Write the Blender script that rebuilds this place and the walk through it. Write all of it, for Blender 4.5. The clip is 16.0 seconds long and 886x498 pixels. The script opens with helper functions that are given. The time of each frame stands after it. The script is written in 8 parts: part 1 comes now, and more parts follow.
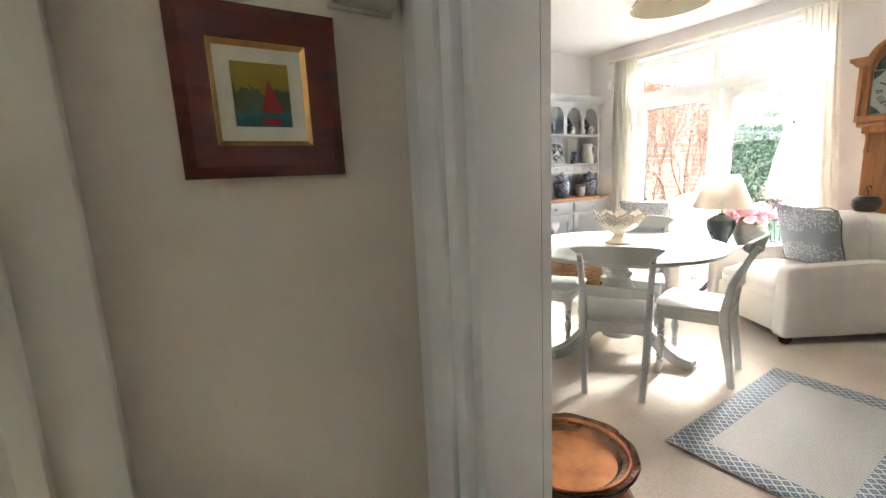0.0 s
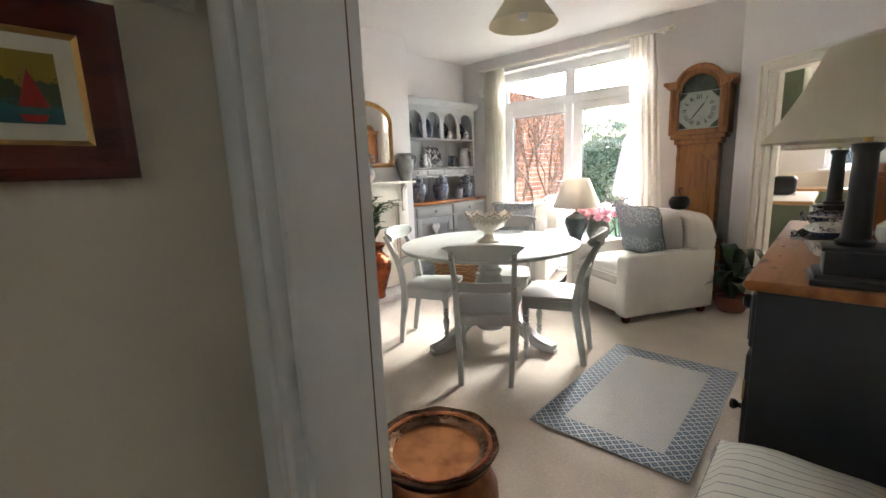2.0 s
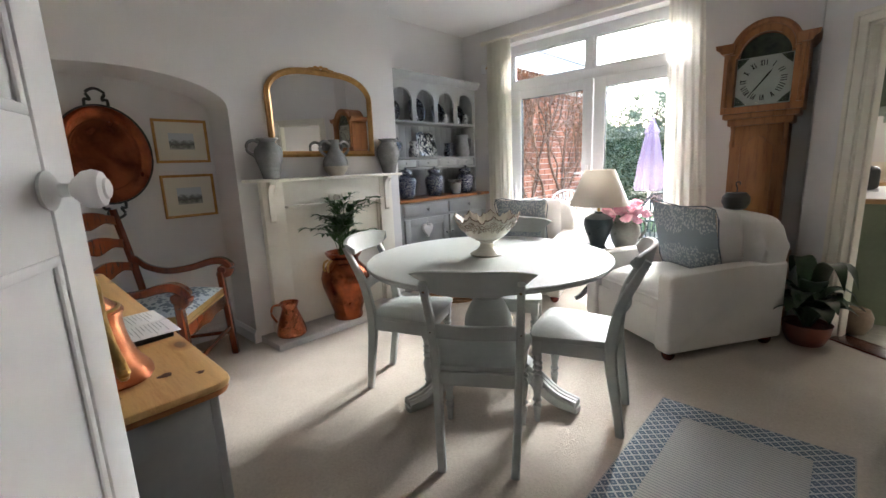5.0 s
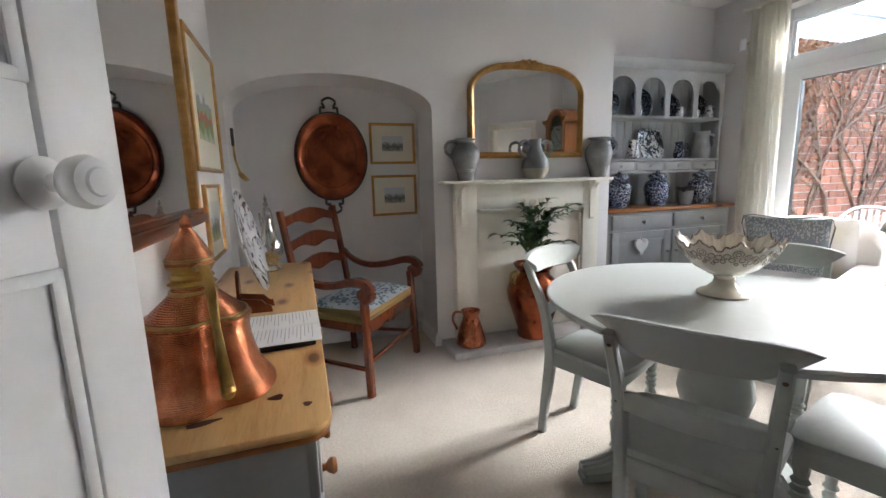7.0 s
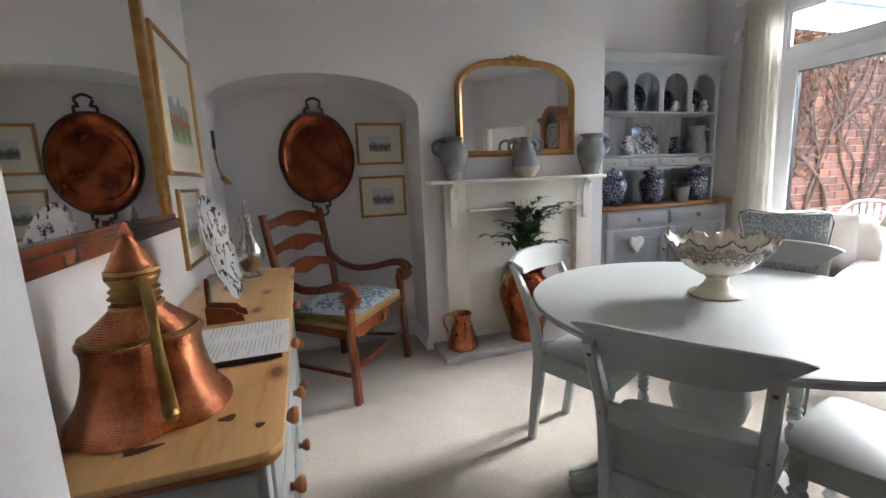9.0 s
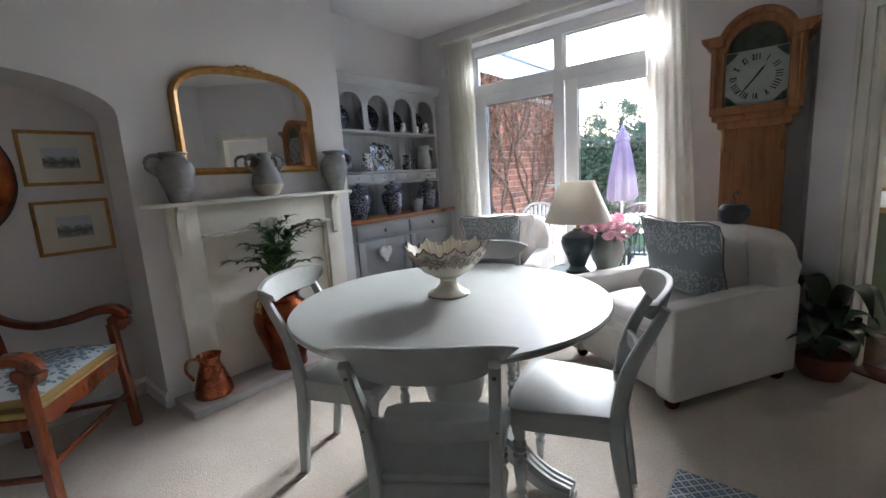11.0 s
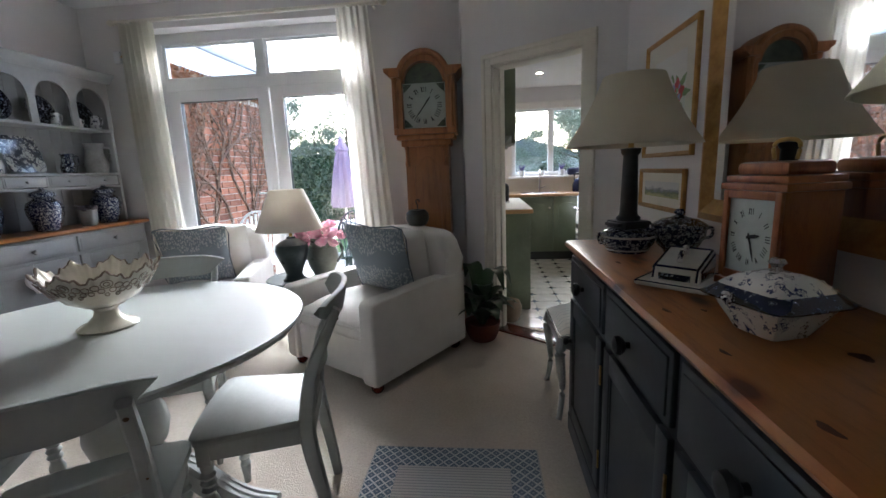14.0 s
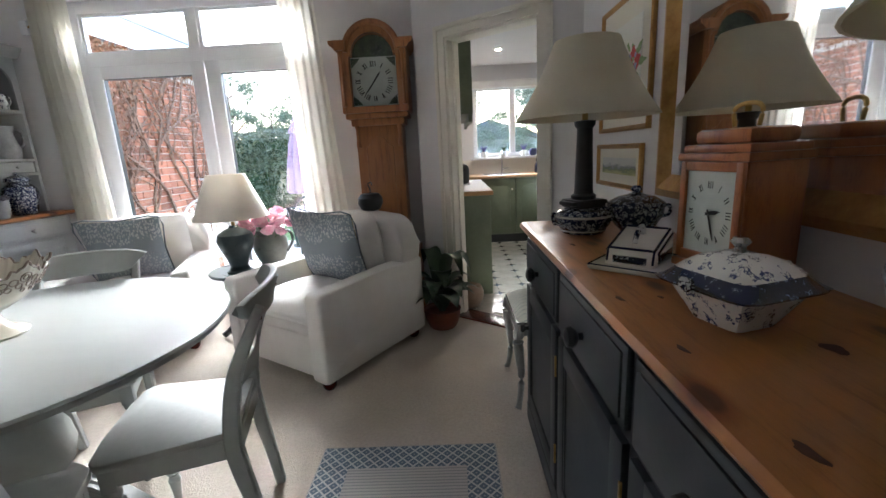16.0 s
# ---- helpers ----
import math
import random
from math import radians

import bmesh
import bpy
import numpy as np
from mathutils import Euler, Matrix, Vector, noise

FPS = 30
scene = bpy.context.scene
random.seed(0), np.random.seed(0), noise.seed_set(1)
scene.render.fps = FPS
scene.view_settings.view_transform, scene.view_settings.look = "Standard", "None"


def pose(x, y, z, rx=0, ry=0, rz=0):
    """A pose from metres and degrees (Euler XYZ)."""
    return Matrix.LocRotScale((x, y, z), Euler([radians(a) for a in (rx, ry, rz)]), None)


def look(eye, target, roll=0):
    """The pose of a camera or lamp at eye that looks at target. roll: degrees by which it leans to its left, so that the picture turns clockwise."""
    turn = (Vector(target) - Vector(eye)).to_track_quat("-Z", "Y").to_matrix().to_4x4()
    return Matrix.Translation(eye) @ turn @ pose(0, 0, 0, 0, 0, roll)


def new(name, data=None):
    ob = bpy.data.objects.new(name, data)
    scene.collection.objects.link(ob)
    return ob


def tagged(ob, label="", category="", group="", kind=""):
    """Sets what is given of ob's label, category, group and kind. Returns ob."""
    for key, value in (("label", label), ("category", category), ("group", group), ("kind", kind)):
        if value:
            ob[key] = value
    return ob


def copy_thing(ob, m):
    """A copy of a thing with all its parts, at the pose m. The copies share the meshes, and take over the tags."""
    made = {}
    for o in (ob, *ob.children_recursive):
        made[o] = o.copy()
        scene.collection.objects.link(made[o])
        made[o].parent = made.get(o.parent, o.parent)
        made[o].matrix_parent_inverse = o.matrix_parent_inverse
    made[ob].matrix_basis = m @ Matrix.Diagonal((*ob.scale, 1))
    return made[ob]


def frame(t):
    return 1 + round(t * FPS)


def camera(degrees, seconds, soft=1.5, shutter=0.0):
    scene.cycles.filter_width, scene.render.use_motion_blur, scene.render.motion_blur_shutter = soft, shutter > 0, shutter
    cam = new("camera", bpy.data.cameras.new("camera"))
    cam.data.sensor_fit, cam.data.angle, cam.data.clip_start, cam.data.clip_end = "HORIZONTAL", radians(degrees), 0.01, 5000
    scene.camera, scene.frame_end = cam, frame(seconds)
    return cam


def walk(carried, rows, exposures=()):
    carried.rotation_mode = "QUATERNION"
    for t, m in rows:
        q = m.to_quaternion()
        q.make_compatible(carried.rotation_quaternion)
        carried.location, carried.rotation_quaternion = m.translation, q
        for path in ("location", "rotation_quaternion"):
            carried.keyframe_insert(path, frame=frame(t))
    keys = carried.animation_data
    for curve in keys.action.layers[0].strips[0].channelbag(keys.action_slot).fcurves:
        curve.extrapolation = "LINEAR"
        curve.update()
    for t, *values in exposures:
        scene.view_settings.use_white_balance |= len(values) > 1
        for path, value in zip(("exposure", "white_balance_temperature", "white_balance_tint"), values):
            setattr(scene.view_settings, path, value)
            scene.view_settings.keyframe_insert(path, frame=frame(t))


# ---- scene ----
cam = camera(92.5, 16.0)
PATH = [
    (0, (0.335, 0.189, 1.283), (-1.329, 1.246, 0.941), -2.7),
    (0.5, (0.357, 0.218, 1.284), (-1.177, 1.456, 0.941), -2.4),
    (1, (0.375, 0.237, 1.287), (-1.048, 1.598, 0.939), -2.1),
    (1.5, (0.403, 0.24, 1.285), (-0.941, 1.68, 0.939), -2.2),
    (2, (0.405, 0.252, 1.283), (-0.931, 1.698, 0.928), -2.3),
    (2.5, (0.378, 0.293, 1.276), (-0.932, 1.75, 0.876), -2.3),
    (3, (0.296, 0.41, 1.262), (-0.968, 1.905, 0.855), -2.5),
    (5.5, (-0.146, 1.1, 1.241), (-1.588, 2.438, 0.879), -2.1),
    (6, (-0.227, 1.202, 1.221), (-1.831, 2.342, 0.864), -2.4),
    (6.5, (-0.285, 1.247, 1.224), (-2.053, 2.121, 0.893), -1.9),
    (7, (-0.306, 1.278, 1.232), (-2.179, 1.895, 0.901), -1.5),
    (7.5, (-0.316, 1.299, 1.223), (-2.233, 1.756, 0.881), -2.3),
    (8, (-0.313, 1.332, 1.216), (-2.253, 1.669, 0.863), -2.4),
    (10.5, (-0.403, 1.411, 1.26), (-1.839, 2.767, 0.944), -3.3),
    (11, (-0.35, 1.428, 1.26), (-1.612, 2.943, 0.925), -3.6),
    (11.5, (-0.308, 1.446, 1.255), (-1.387, 3.095, 0.913), -3.6),
    (12, (-0.266, 1.472, 1.263), (-1.145, 3.235, 0.92), -3.1),
    (12.5, (-0.228, 1.475, 1.264), (-0.906, 3.324, 0.915), -2.9),
    (13, (-0.198, 1.478, 1.263), (-0.696, 3.383, 0.916), -2.6),
    (13.5, (-0.166, 1.483, 1.262), (-0.519, 3.42, 0.912), -2.3),
    (14, (-0.135, 1.481, 1.263), (-0.332, 3.437, 0.898), -2.2),
    (14.5, (-0.1, 1.48, 1.258), (-0.194, 3.439, 0.866), -2.8),
    (15, (-0.076, 1.474, 1.257), (-0.058, 3.435, 0.863), -2.8),
    (15.5, (-0.073, 1.489, 1.252), (-0.046, 3.445, 0.84), -3.0),
    (16, (-0.055, 1.629, 1.236), (-0.111, 3.578, 0.792), -3.0),
]
walk(cam, [(t, look(eye, target, roll)) for t, eye, target, roll in PATH], exposures=[(0.0, 5.1, 6600, 10), (1.0, 4.72, 6600, 10), (2.0, 4.25, 6550, 10), (3.0, 4.0, 6500, 10), (5.5, 3.58, 6080, 10), (8.0, 3.62, 5980, 10), (10.5, 3.15, 5750, 10), (12.5, 2.92, 5700, 10), (14.5, 3.1, 5750, 10), (15.5, 3.55, 5800, 10), (16.0, 3.56, 5850, 10)])

# ---- world, sun and lamps ----
world = bpy.data.worlds.new("sky")
scene.world = world
world.use_nodes = True
wn = world.node_tree
sky = wn.nodes.new("ShaderNodeTexSky")
sky.sky_type = "NISHITA"
sky.sun_disc = False
sky.sun_elevation = radians(28)
sky.sun_rotation = radians(-8.5)
sky.air_density = 1.0
sky.dust_density = 1.5
sky.ozone_density = 1.0
wn.links.new(sky.outputs[0], wn.nodes["Background"].inputs[0])
wn.nodes["Background"].inputs[1].default_value = 0.15
sun = new("sun", bpy.data.lights.new("sun", "SUN"))
sun.data.energy = 0.95
sun.data.angle = radians(17)
sun.data.color = (1.0, 0.98, 0.95)
sun.matrix_world = look((-1.5, 10.0, 5.4), (0, 0, 0))


# ---- materials ----
def nodes_of(name):
    m = bpy.data.materials.new(name)
    m.use_nodes = True
    nt = m.node_tree
    return m, nt, nt.nodes["Principled BSDF"]


def add(nt, kind, **kw):
    n = nt.nodes.new(kind)
    for k, v in kw.items():
        if k in n.inputs:
            n.inputs[k].default_value = v
    return n


def ramp(nt, fac, stops):
    r = nt.nodes.new("ShaderNodeValToRGB")
    el = r.color_ramp.elements
    while len(el) < len(stops):
        el.new(0.5)
    for e, (p, c) in zip(el, stops):
        e.position, e.color = p, (*c, 1)
    nt.links.new(fac, r.inputs[0])
    return r.outputs[0]


def coords(nt, scale=(1, 1, 1), kind="Object"):
    tc = nt.nodes.new("ShaderNodeTexCoord")
    mp = nt.nodes.new("ShaderNodeMapping")
    mp.inputs["Scale"].default_value = scale
    nt.links.new(tc.outputs[kind], mp.inputs[0])
    return mp.outputs[0]


def noise_of(nt, vec, scale, detail=4.0, rough=0.55):
    n = add(nt, "ShaderNodeTexNoise", Scale=scale, Detail=detail, Roughness=rough)
    nt.links.new(vec, n.inputs["Vector"])
    return n.outputs[0]


def bump(nt, bsdf, height, strength, dist=0.01):
    b = add(nt, "ShaderNodeBump", Strength=strength, Distance=dist)
    nt.links.new(height, b.inputs["Height"])
    nt.links.new(b.outputs[0], bsdf.inputs["Normal"])


def mat(name, a, b=None, rough=0.5, metal=0.0, scale=6.0, grain=60.0, relief=0.15, stretch=(1, 1, 1), rough_var=0.1, coat=0.0):
    """A surface that wavers between the colours a and b at a wide scale, with fine relief and uneven gloss."""
    m, nt, bs = nodes_of(name)
    b = b or tuple(c * 0.86 for c in a)
    v = coords(nt, stretch)
    wide = noise_of(nt, v, scale, 5)
    fine = noise_of(nt, v, grain, 3)
    mix = add(nt, "ShaderNodeMath")
    mix.operation = "MULTIPLY_ADD"
    nt.links.new(fine, mix.inputs[0])
    mix.inputs[1].default_value = 0.35
    nt.links.new(wide, mix.inputs[2])
    nt.links.new(ramp(nt, mix.outputs[0], [(0.45, b), (0.85, a)]), bs.inputs["Base Color"])
    mr = add(nt, "ShaderNodeMapRange")
    mr.inputs["To Min"].default_value = max(0.02, rough - rough_var)
    mr.inputs["To Max"].default_value = min(1, rough + rough_var)
    nt.links.new(wide, mr.inputs[0])
    nt.links.new(mr.outputs[0], bs.inputs["Roughness"])
    bs.inputs["Metallic"].default_value = metal
    bs.inputs["Coat Weight"].default_value = coat
    if relief:
        bump(nt, bs, fine, relief, 0.004)
    return m


def wood(name, a, b, scale=3.0, rough=0.4, stretch=(1, 12, 12), knots=False, coat=0.1):
    """Grained timber; the grain runs along the axis with the least stretch."""
    m, nt, bs = nodes_of(name)
    v = coords(nt, stretch)
    n1 = noise_of(nt, v, scale, 6, 0.6)
    n2 = noise_of(nt, v, scale * 7, 4, 0.7)
    mx = add(nt, "ShaderNodeMath")
    mx.operation = "MULTIPLY_ADD"
    nt.links.new(n2, mx.inputs[0])
    mx.inputs[1].default_value = 0.5
    nt.links.new(n1, mx.inputs[2])
    col = ramp(nt, mx.outputs[0], [(0.5, b), (0.72, a), (0.95, tuple(min(1, c * 1.12) for c in a))])
    if knots:
        vo = add(nt, "ShaderNodeTexVoronoi", Scale=3.8)
        vo.voronoi_dimensions = "2D"
        nt.links.new(coords(nt, tuple(0.8 if s == min(stretch) else 1.7 for s in stretch)), vo.inputs["Vector"])
        kn = ramp(nt, vo.outputs["Distance"], [(0.0, (0.10, 0.04, 0.02)), (0.075, (0.20, 0.08, 0.04)), (0.11, (0.62, 0.45, 0.35)), (0.2, (1, 1, 1))])
        mu = nt.nodes.new("ShaderNodeMixRGB")
        mu.blend_type = "MULTIPLY"
        mu.inputs[0].default_value = 0.9
        nt.links.new(col, mu.inputs[1])
        nt.links.new(kn, mu.inputs[2])
        col = mu.outputs[0]
    nt.links.new(col, bs.inputs["Base Color"])
    bs.inputs["Roughness"].default_value = rough
    bs.inputs["Coat Weight"].default_value = coat
    bs.inputs["Coat Roughness"].default_value = 0.25
    bump(nt, bs, mx.outputs[0], 0.12, 0.003)
    return m


def carpet_mat():
    m, nt, bs = nodes_of("carpet")
    v = coords(nt)
    tuft = add(nt, "ShaderNodeTexVoronoi", Scale=210.0)
    nt.links.new(v, tuft.inputs["Vector"])
    worn = noise_of(nt, v, 1.6, 4)
    f = noise_of(nt, v, 70, 3)
    s = add(nt, "ShaderNodeMath")
    s.operation = "MULTIPLY_ADD"
    nt.links.new(f, s.inputs[0])
    s.inputs[1].default_value = 0.6
    nt.links.new(worn, s.inputs[2])
    nt.links.new(ramp(nt, s.outputs[0], [(0.55, (0.43, 0.37, 0.30)), (1.0, (0.60, 0.53, 0.45))]), bs.inputs["Base Color"])
    bs.inputs["Roughness"].default_value = 0.95
    bs.inputs["Sheen Weight"].default_value = 0.2
    mx = add(nt, "ShaderNodeMath")
    mx.operation = "ADD"
    nt.links.new(tuft.outputs["Distance"], mx.inputs[0])
    nt.links.new(f, mx.inputs[1])
    bump(nt, bs, mx.outputs[0], 0.5, 0.005)
    return m


def hammered(name, a, b, rough=0.22, cell=55.0, strength=0.35):
    """Beaten metal with round dents and a darker tarnish."""
    m, nt, bs = nodes_of(name)
    v = coords(nt)
    vo = add(nt, "ShaderNodeTexVoronoi", Scale=cell)
    vo.feature = "SMOOTH_F1"
    nt.links.new(v, vo.inputs["Vector"])
    n = noise_of(nt, v, 9, 5)
    nt.links.new(ramp(nt, n, [(0.35, b), (0.6, a)]), bs.inputs["Base Color"])
    bs.inputs["Metallic"].default_value = 1.0
    mr = add(nt, "ShaderNodeMapRange")
    mr.inputs["To Min"].default_value = rough + 0.2
    mr.inputs["To Max"].default_value = rough - 0.05
    nt.links.new(n, mr.inputs[0])
    nt.links.new(mr.outputs[0], bs.inputs["Roughness"])
    bump(nt, bs, vo.outputs["Distance"], strength, 0.01)
    return m


def ridged(name, a, b, pitch=0.0055):
    """Metal chased with fine level rings, each a little broken."""
    m, nt, bs = nodes_of(name)
    v = coords(nt)
    wv = add(nt, "ShaderNodeTexWave", Scale=0.314 / pitch, Distortion=0.8, Detail=2.0)
    wv.bands_direction = "Z"
    wv.inputs["Detail Scale"].default_value = 3.0
    nt.links.new(v, wv.inputs["Vector"])
    n = noise_of(nt, v, 11, 5)
    nt.links.new(ramp(nt, n, [(0.35, b), (0.62, a)]), bs.inputs["Base Color"])
    bs.inputs["Metallic"].default_value = 1.0
    bs.inputs["Roughness"].default_value = 0.24
    dent = add(nt, "ShaderNodeTexVoronoi", Scale=120.0)
    nt.links.new(v, dent.inputs["Vector"])
    both = add(nt, "ShaderNodeMath")
    both.operation = "ADD"
    nt.links.new(wv.outputs["Fac"], both.inputs[0])
    nt.links.new(dent.outputs["Distance"], both.inputs[1])
    bump(nt, bs, both.outputs[0], 0.42, 0.003)
    return m


def transferware(name, density=26.0, amount=0.52, blue=(0.010, 0.015, 0.05), white=(0.70, 0.71, 0.70), sparse=False):
    """Blue printed sprigs and scrolls on white glaze."""
    m, nt, bs = nodes_of(name)
    v = coords(nt)
    ds = []
    for sc, gain in ((density * 0.32, 4.0), (density * 0.8, 6.0)):
        n = noise_of(nt, v, sc, 3, 0.55)
        a = add(nt, "ShaderNodeMath")
        a.operation = "SUBTRACT"
        nt.links.new(n, a.inputs[0])
        a.inputs[1].default_value = 0.5
        b = add(nt, "ShaderNodeMath")
        b.operation = "ABSOLUTE"
        nt.links.new(a.outputs[0], b.inputs[0])
        c = add(nt, "ShaderNodeMath")
        c.operation = "MULTIPLY"
        nt.links.new(b.outputs[0], c.inputs[0])
        c.inputs[1].default_value = gain
        ds.append(c.outputs[0])
    mn = add(nt, "ShaderNodeMath")
    mn.operation = "MINIMUM"
    nt.links.new(ds[0], mn.inputs[0])
    nt.links.new(ds[1], mn.inputs[1])
    fac = mn.outputs[0]
    if sparse:
        mr = add(nt, "ShaderNodeMapRange")
        nt.links.new(noise_of(nt, v, density * 0.28, 2), mr.inputs[0])
        for k, q in (("From Min", 0.50), ("From Max", 0.55), ("To Min", 0.6), ("To Max", 0.0)):
            mr.inputs[k].default_value = q
        ad = add(nt, "ShaderNodeMath")
        nt.links.new(fac, ad.inputs[0])
        nt.links.new(mr.outputs[0], ad.inputs[1])
        fac = ad.outputs[0]
    th = max(0.015, (amount - 0.3) * 0.7)
    nt.links.new(ramp(nt, fac, [(th, blue), (th + 0.03, (0.12, 0.14, 0.21)), (th + 0.07, white)]), bs.inputs["Base Color"])
    bs.inputs["Roughness"].default_value = 0.12
    bs.inputs["Coat Weight"].default_value = 0.4
    return m


def see_through(m, amount):
    """Lets light soak through a thin cloth."""
    nt = m.node_tree
    bs, out = nt.nodes["Principled BSDF"], nt.nodes["Material Output"]
    tr_ = nt.nodes.new("ShaderNodeBsdfTranslucent")
    col = bs.inputs["Base Color"].links[0].from_socket
    nt.links.new(col, tr_.inputs[0])
    mx = nt.nodes.new("ShaderNodeMixShader")
    mx.inputs[0].default_value = amount
    nt.links.new(bs.outputs[0], mx.inputs[1])
    nt.links.new(tr_.outputs[0], mx.inputs[2])
    nt.links.new(mx.outputs[0], out.inputs[0])
    return m


def glass_mat(name, tint=(1, 1, 1), rough=0.0, ior=1.45):
    m, nt, bs = nodes_of(name)
    bs.inputs["Base Color"].default_value = (*tint, 1)
    bs.inputs["Roughness"].default_value = rough
    bs.inputs["Transmission Weight"].default_value = 1.0
    bs.inputs["IOR"].default_value = ior
    return m


M_WALL = mat("white emulsion", (0.76, 0.742, 0.73), (0.72, 0.70, 0.69), 0.85, scale=1.3, grain=140, relief=0.06, rough_var=0.05)
M_HALL = mat("magnolia emulsion", (0.76, 0.69, 0.59), (0.71, 0.64, 0.54), 0.85, scale=1.3, grain=140, relief=0.06, rough_var=0.05)
M_CEIL = mat("ceiling paint", (0.84, 0.83, 0.82), (0.80, 0.79, 0.78), 0.9, scale=1.1, grain=60, relief=0.08, rough_var=0.03)
M_GLOSS = mat("white gloss paint", (0.80, 0.80, 0.80), (0.74, 0.74, 0.74), 0.32, scale=3, grain=25, relief=0.06, coat=0.2)
M_CREAM = mat("cream eggshell", (0.80, 0.77, 0.68), (0.74, 0.70, 0.60), 0.45, scale=3, grain=30, relief=0.08)
M_UPVC = mat("white plastic frame", (0.86, 0.87, 0.88), (0.83, 0.84, 0.85), 0.25, scale=4, grain=20, relief=0.0, rough_var=0.04)
M_CARPET = carpet_mat()
M_STONE = mat("grey hearth stone", (0.50, 0.48, 0.46), (0.38, 0.36, 0.35), 0.7, scale=7, grain=90, relief=0.2)
M_SAGE = mat("sage grey furniture paint", (0.44, 0.46, 0.44), (0.38, 0.40, 0.38), 0.48, scale=5, grain=45, relief=0.08)
M_GREY = mat("pale grey furniture paint", (0.38, 0.385, 0.375), (0.32, 0.325, 0.315), 0.45, scale=5, grain=45, relief=0.1)
M_NAVY = mat("dark slate blue paint", (0.030, 0.038, 0.045), (0.020, 0.026, 0.032), 0.42, scale=5, grain=40, relief=0.1)
M_PINE = wood("waxed pine", (0.36, 0.14, 0.036), (0.22, 0.072, 0.017), 2.5, 0.36, (12, 1.2, 12), knots=True)
M_PINE_X = wood("pale knotty pine", (0.62, 0.37, 0.15), (0.50, 0.26, 0.09), 2.5, 0.35, (1.2, 12, 12), knots=True)
M_CLOCKPINE = wood("honey pine", (0.33, 0.135, 0.045), (0.18, 0.066, 0.02), 3.0, 0.4, (12, 12, 1.2))
M_CHERRY = wood("cherry wood", (0.17, 0.038, 0.010), (0.06, 0.012, 0.004), 4, 0.20, (8, 8, 2), coat=0.6)
M_MAHOG = wood("dark mahogany", (0.10, 0.016, 0.010), (0.045, 0.008, 0.006), 4, 0.25, (3, 3, 12), coat=0.4)
M_COPPER = hammered("beaten copper", (0.52, 0.175, 0.08), (0.24, 0.065, 0.03), 0.2, 95.0, 0.35)
M_COPPER_RING = ridged("ringed copper", (0.74, 0.31, 0.16), (0.33, 0.10, 0.045), 0.0036)
M_COPPER_RED = hammered("dull red copper", (0.38, 0.105, 0.042), (0.18, 0.046, 0.02), 0.16, 60, 0.05)
M_COPPER_DARK = hammered("old copper", (0.45, 0.17, 0.08), (0.17, 0.06, 0.03), 0.3, 30, 0.3)
M_BRASS = hammered("aged brass", (0.62, 0.42, 0.16), (0.30, 0.18, 0.06), 0.25, 90, 0.15)
M_GILT = mat("worn gilt", (0.54, 0.31, 0.10), (0.36, 0.185, 0.06), 0.33, 0.75, scale=22, grain=70, relief=0.3)
M_SILVER = mat("tarnished silver", (0.60, 0.60, 0.60), (0.32, 0.31, 0.30), 0.25, 1.0, scale=20, grain=80, relief=0.2)
M_MIRROR = mat("mirror glass", (0.9, 0.9, 0.9), (0.9, 0.9, 0.9), 0.02, 1.0, relief=0, rough_var=0.0)
M_GLASS = glass_mat("window glass")
M_OLDGLASS = glass_mat("thin old glass", ior=1.15)
M_LINEN = mat("white cotton", (0.80, 0.77, 0.73), (0.74, 0.71, 0.67), 0.9, scale=6, grain=220, relief=0.3)
M_CURTAIN = see_through(mat("cream curtain", (0.88, 0.86, 0.80), (0.83, 0.81, 0.75), 0.9, scale=5, grain=200, relief=0.2), 0.68)
M_SHADE = see_through(mat("cream lampshade", (0.80, 0.745, 0.60), (0.75, 0.69, 0.54), 0.85, scale=5, grain=160, relief=0.15), 0.27)
M_SHADE_PALE = see_through(mat("ivory lampshade", (0.86, 0.82, 0.74), (0.82, 0.78, 0.70), 0.85, scale=5, grain=160, relief=0.15), 0.27)
M_TABLETOP = mat("sage painted boards", (0.44, 0.46, 0.44), (0.42, 0.44, 0.42), 0.36, scale=2.5, grain=16, relief=0.12, stretch=(1.2, 8, 8), rough_var=0.012)
M_COPPER_TRAY = hammered("tarnished copper tray", (0.44, 0.19, 0.075), (0.20, 0.075, 0.03), 0.32, 24.0, 0.08)
M_RIM = hammered("blackened copper", (0.24, 0.14, 0.09), (0.06, 0.035, 0.025), 0.22, 60, 0.45)
M_BLACK = mat("black lacquer", (0.018, 0.020, 0.022), (0.012, 0.013, 0.015), 0.35, scale=6, grain=50, relief=0.1)
M_BLUE = transferware("blue and white ware", 105, 0.58)
M_BLUE2 = transferware("dark blue ware", 120, 0.70, (0.010, 0.014, 0.036), (0.40, 0.43, 0.45))
M_BLUE4 = transferware("mid blue ware", 135, 0.60, (0.016, 0.024, 0.065), (0.46, 0.49, 0.52))
M_BLUE3 = transferware("pale blue ware", 110, 0.55, sparse=True)
M_STONEWARE = mat("grey glazed stoneware", (0.33, 0.335, 0.33), (0.22, 0.225, 0.22), 0.24, scale=12, grain=60, relief=0.15)
M_BUFF = mat("buff unglazed clay", (0.52, 0.46, 0.37), (0.42, 0.36, 0.28), 0.5, scale=12, grain=60, relief=0.1)
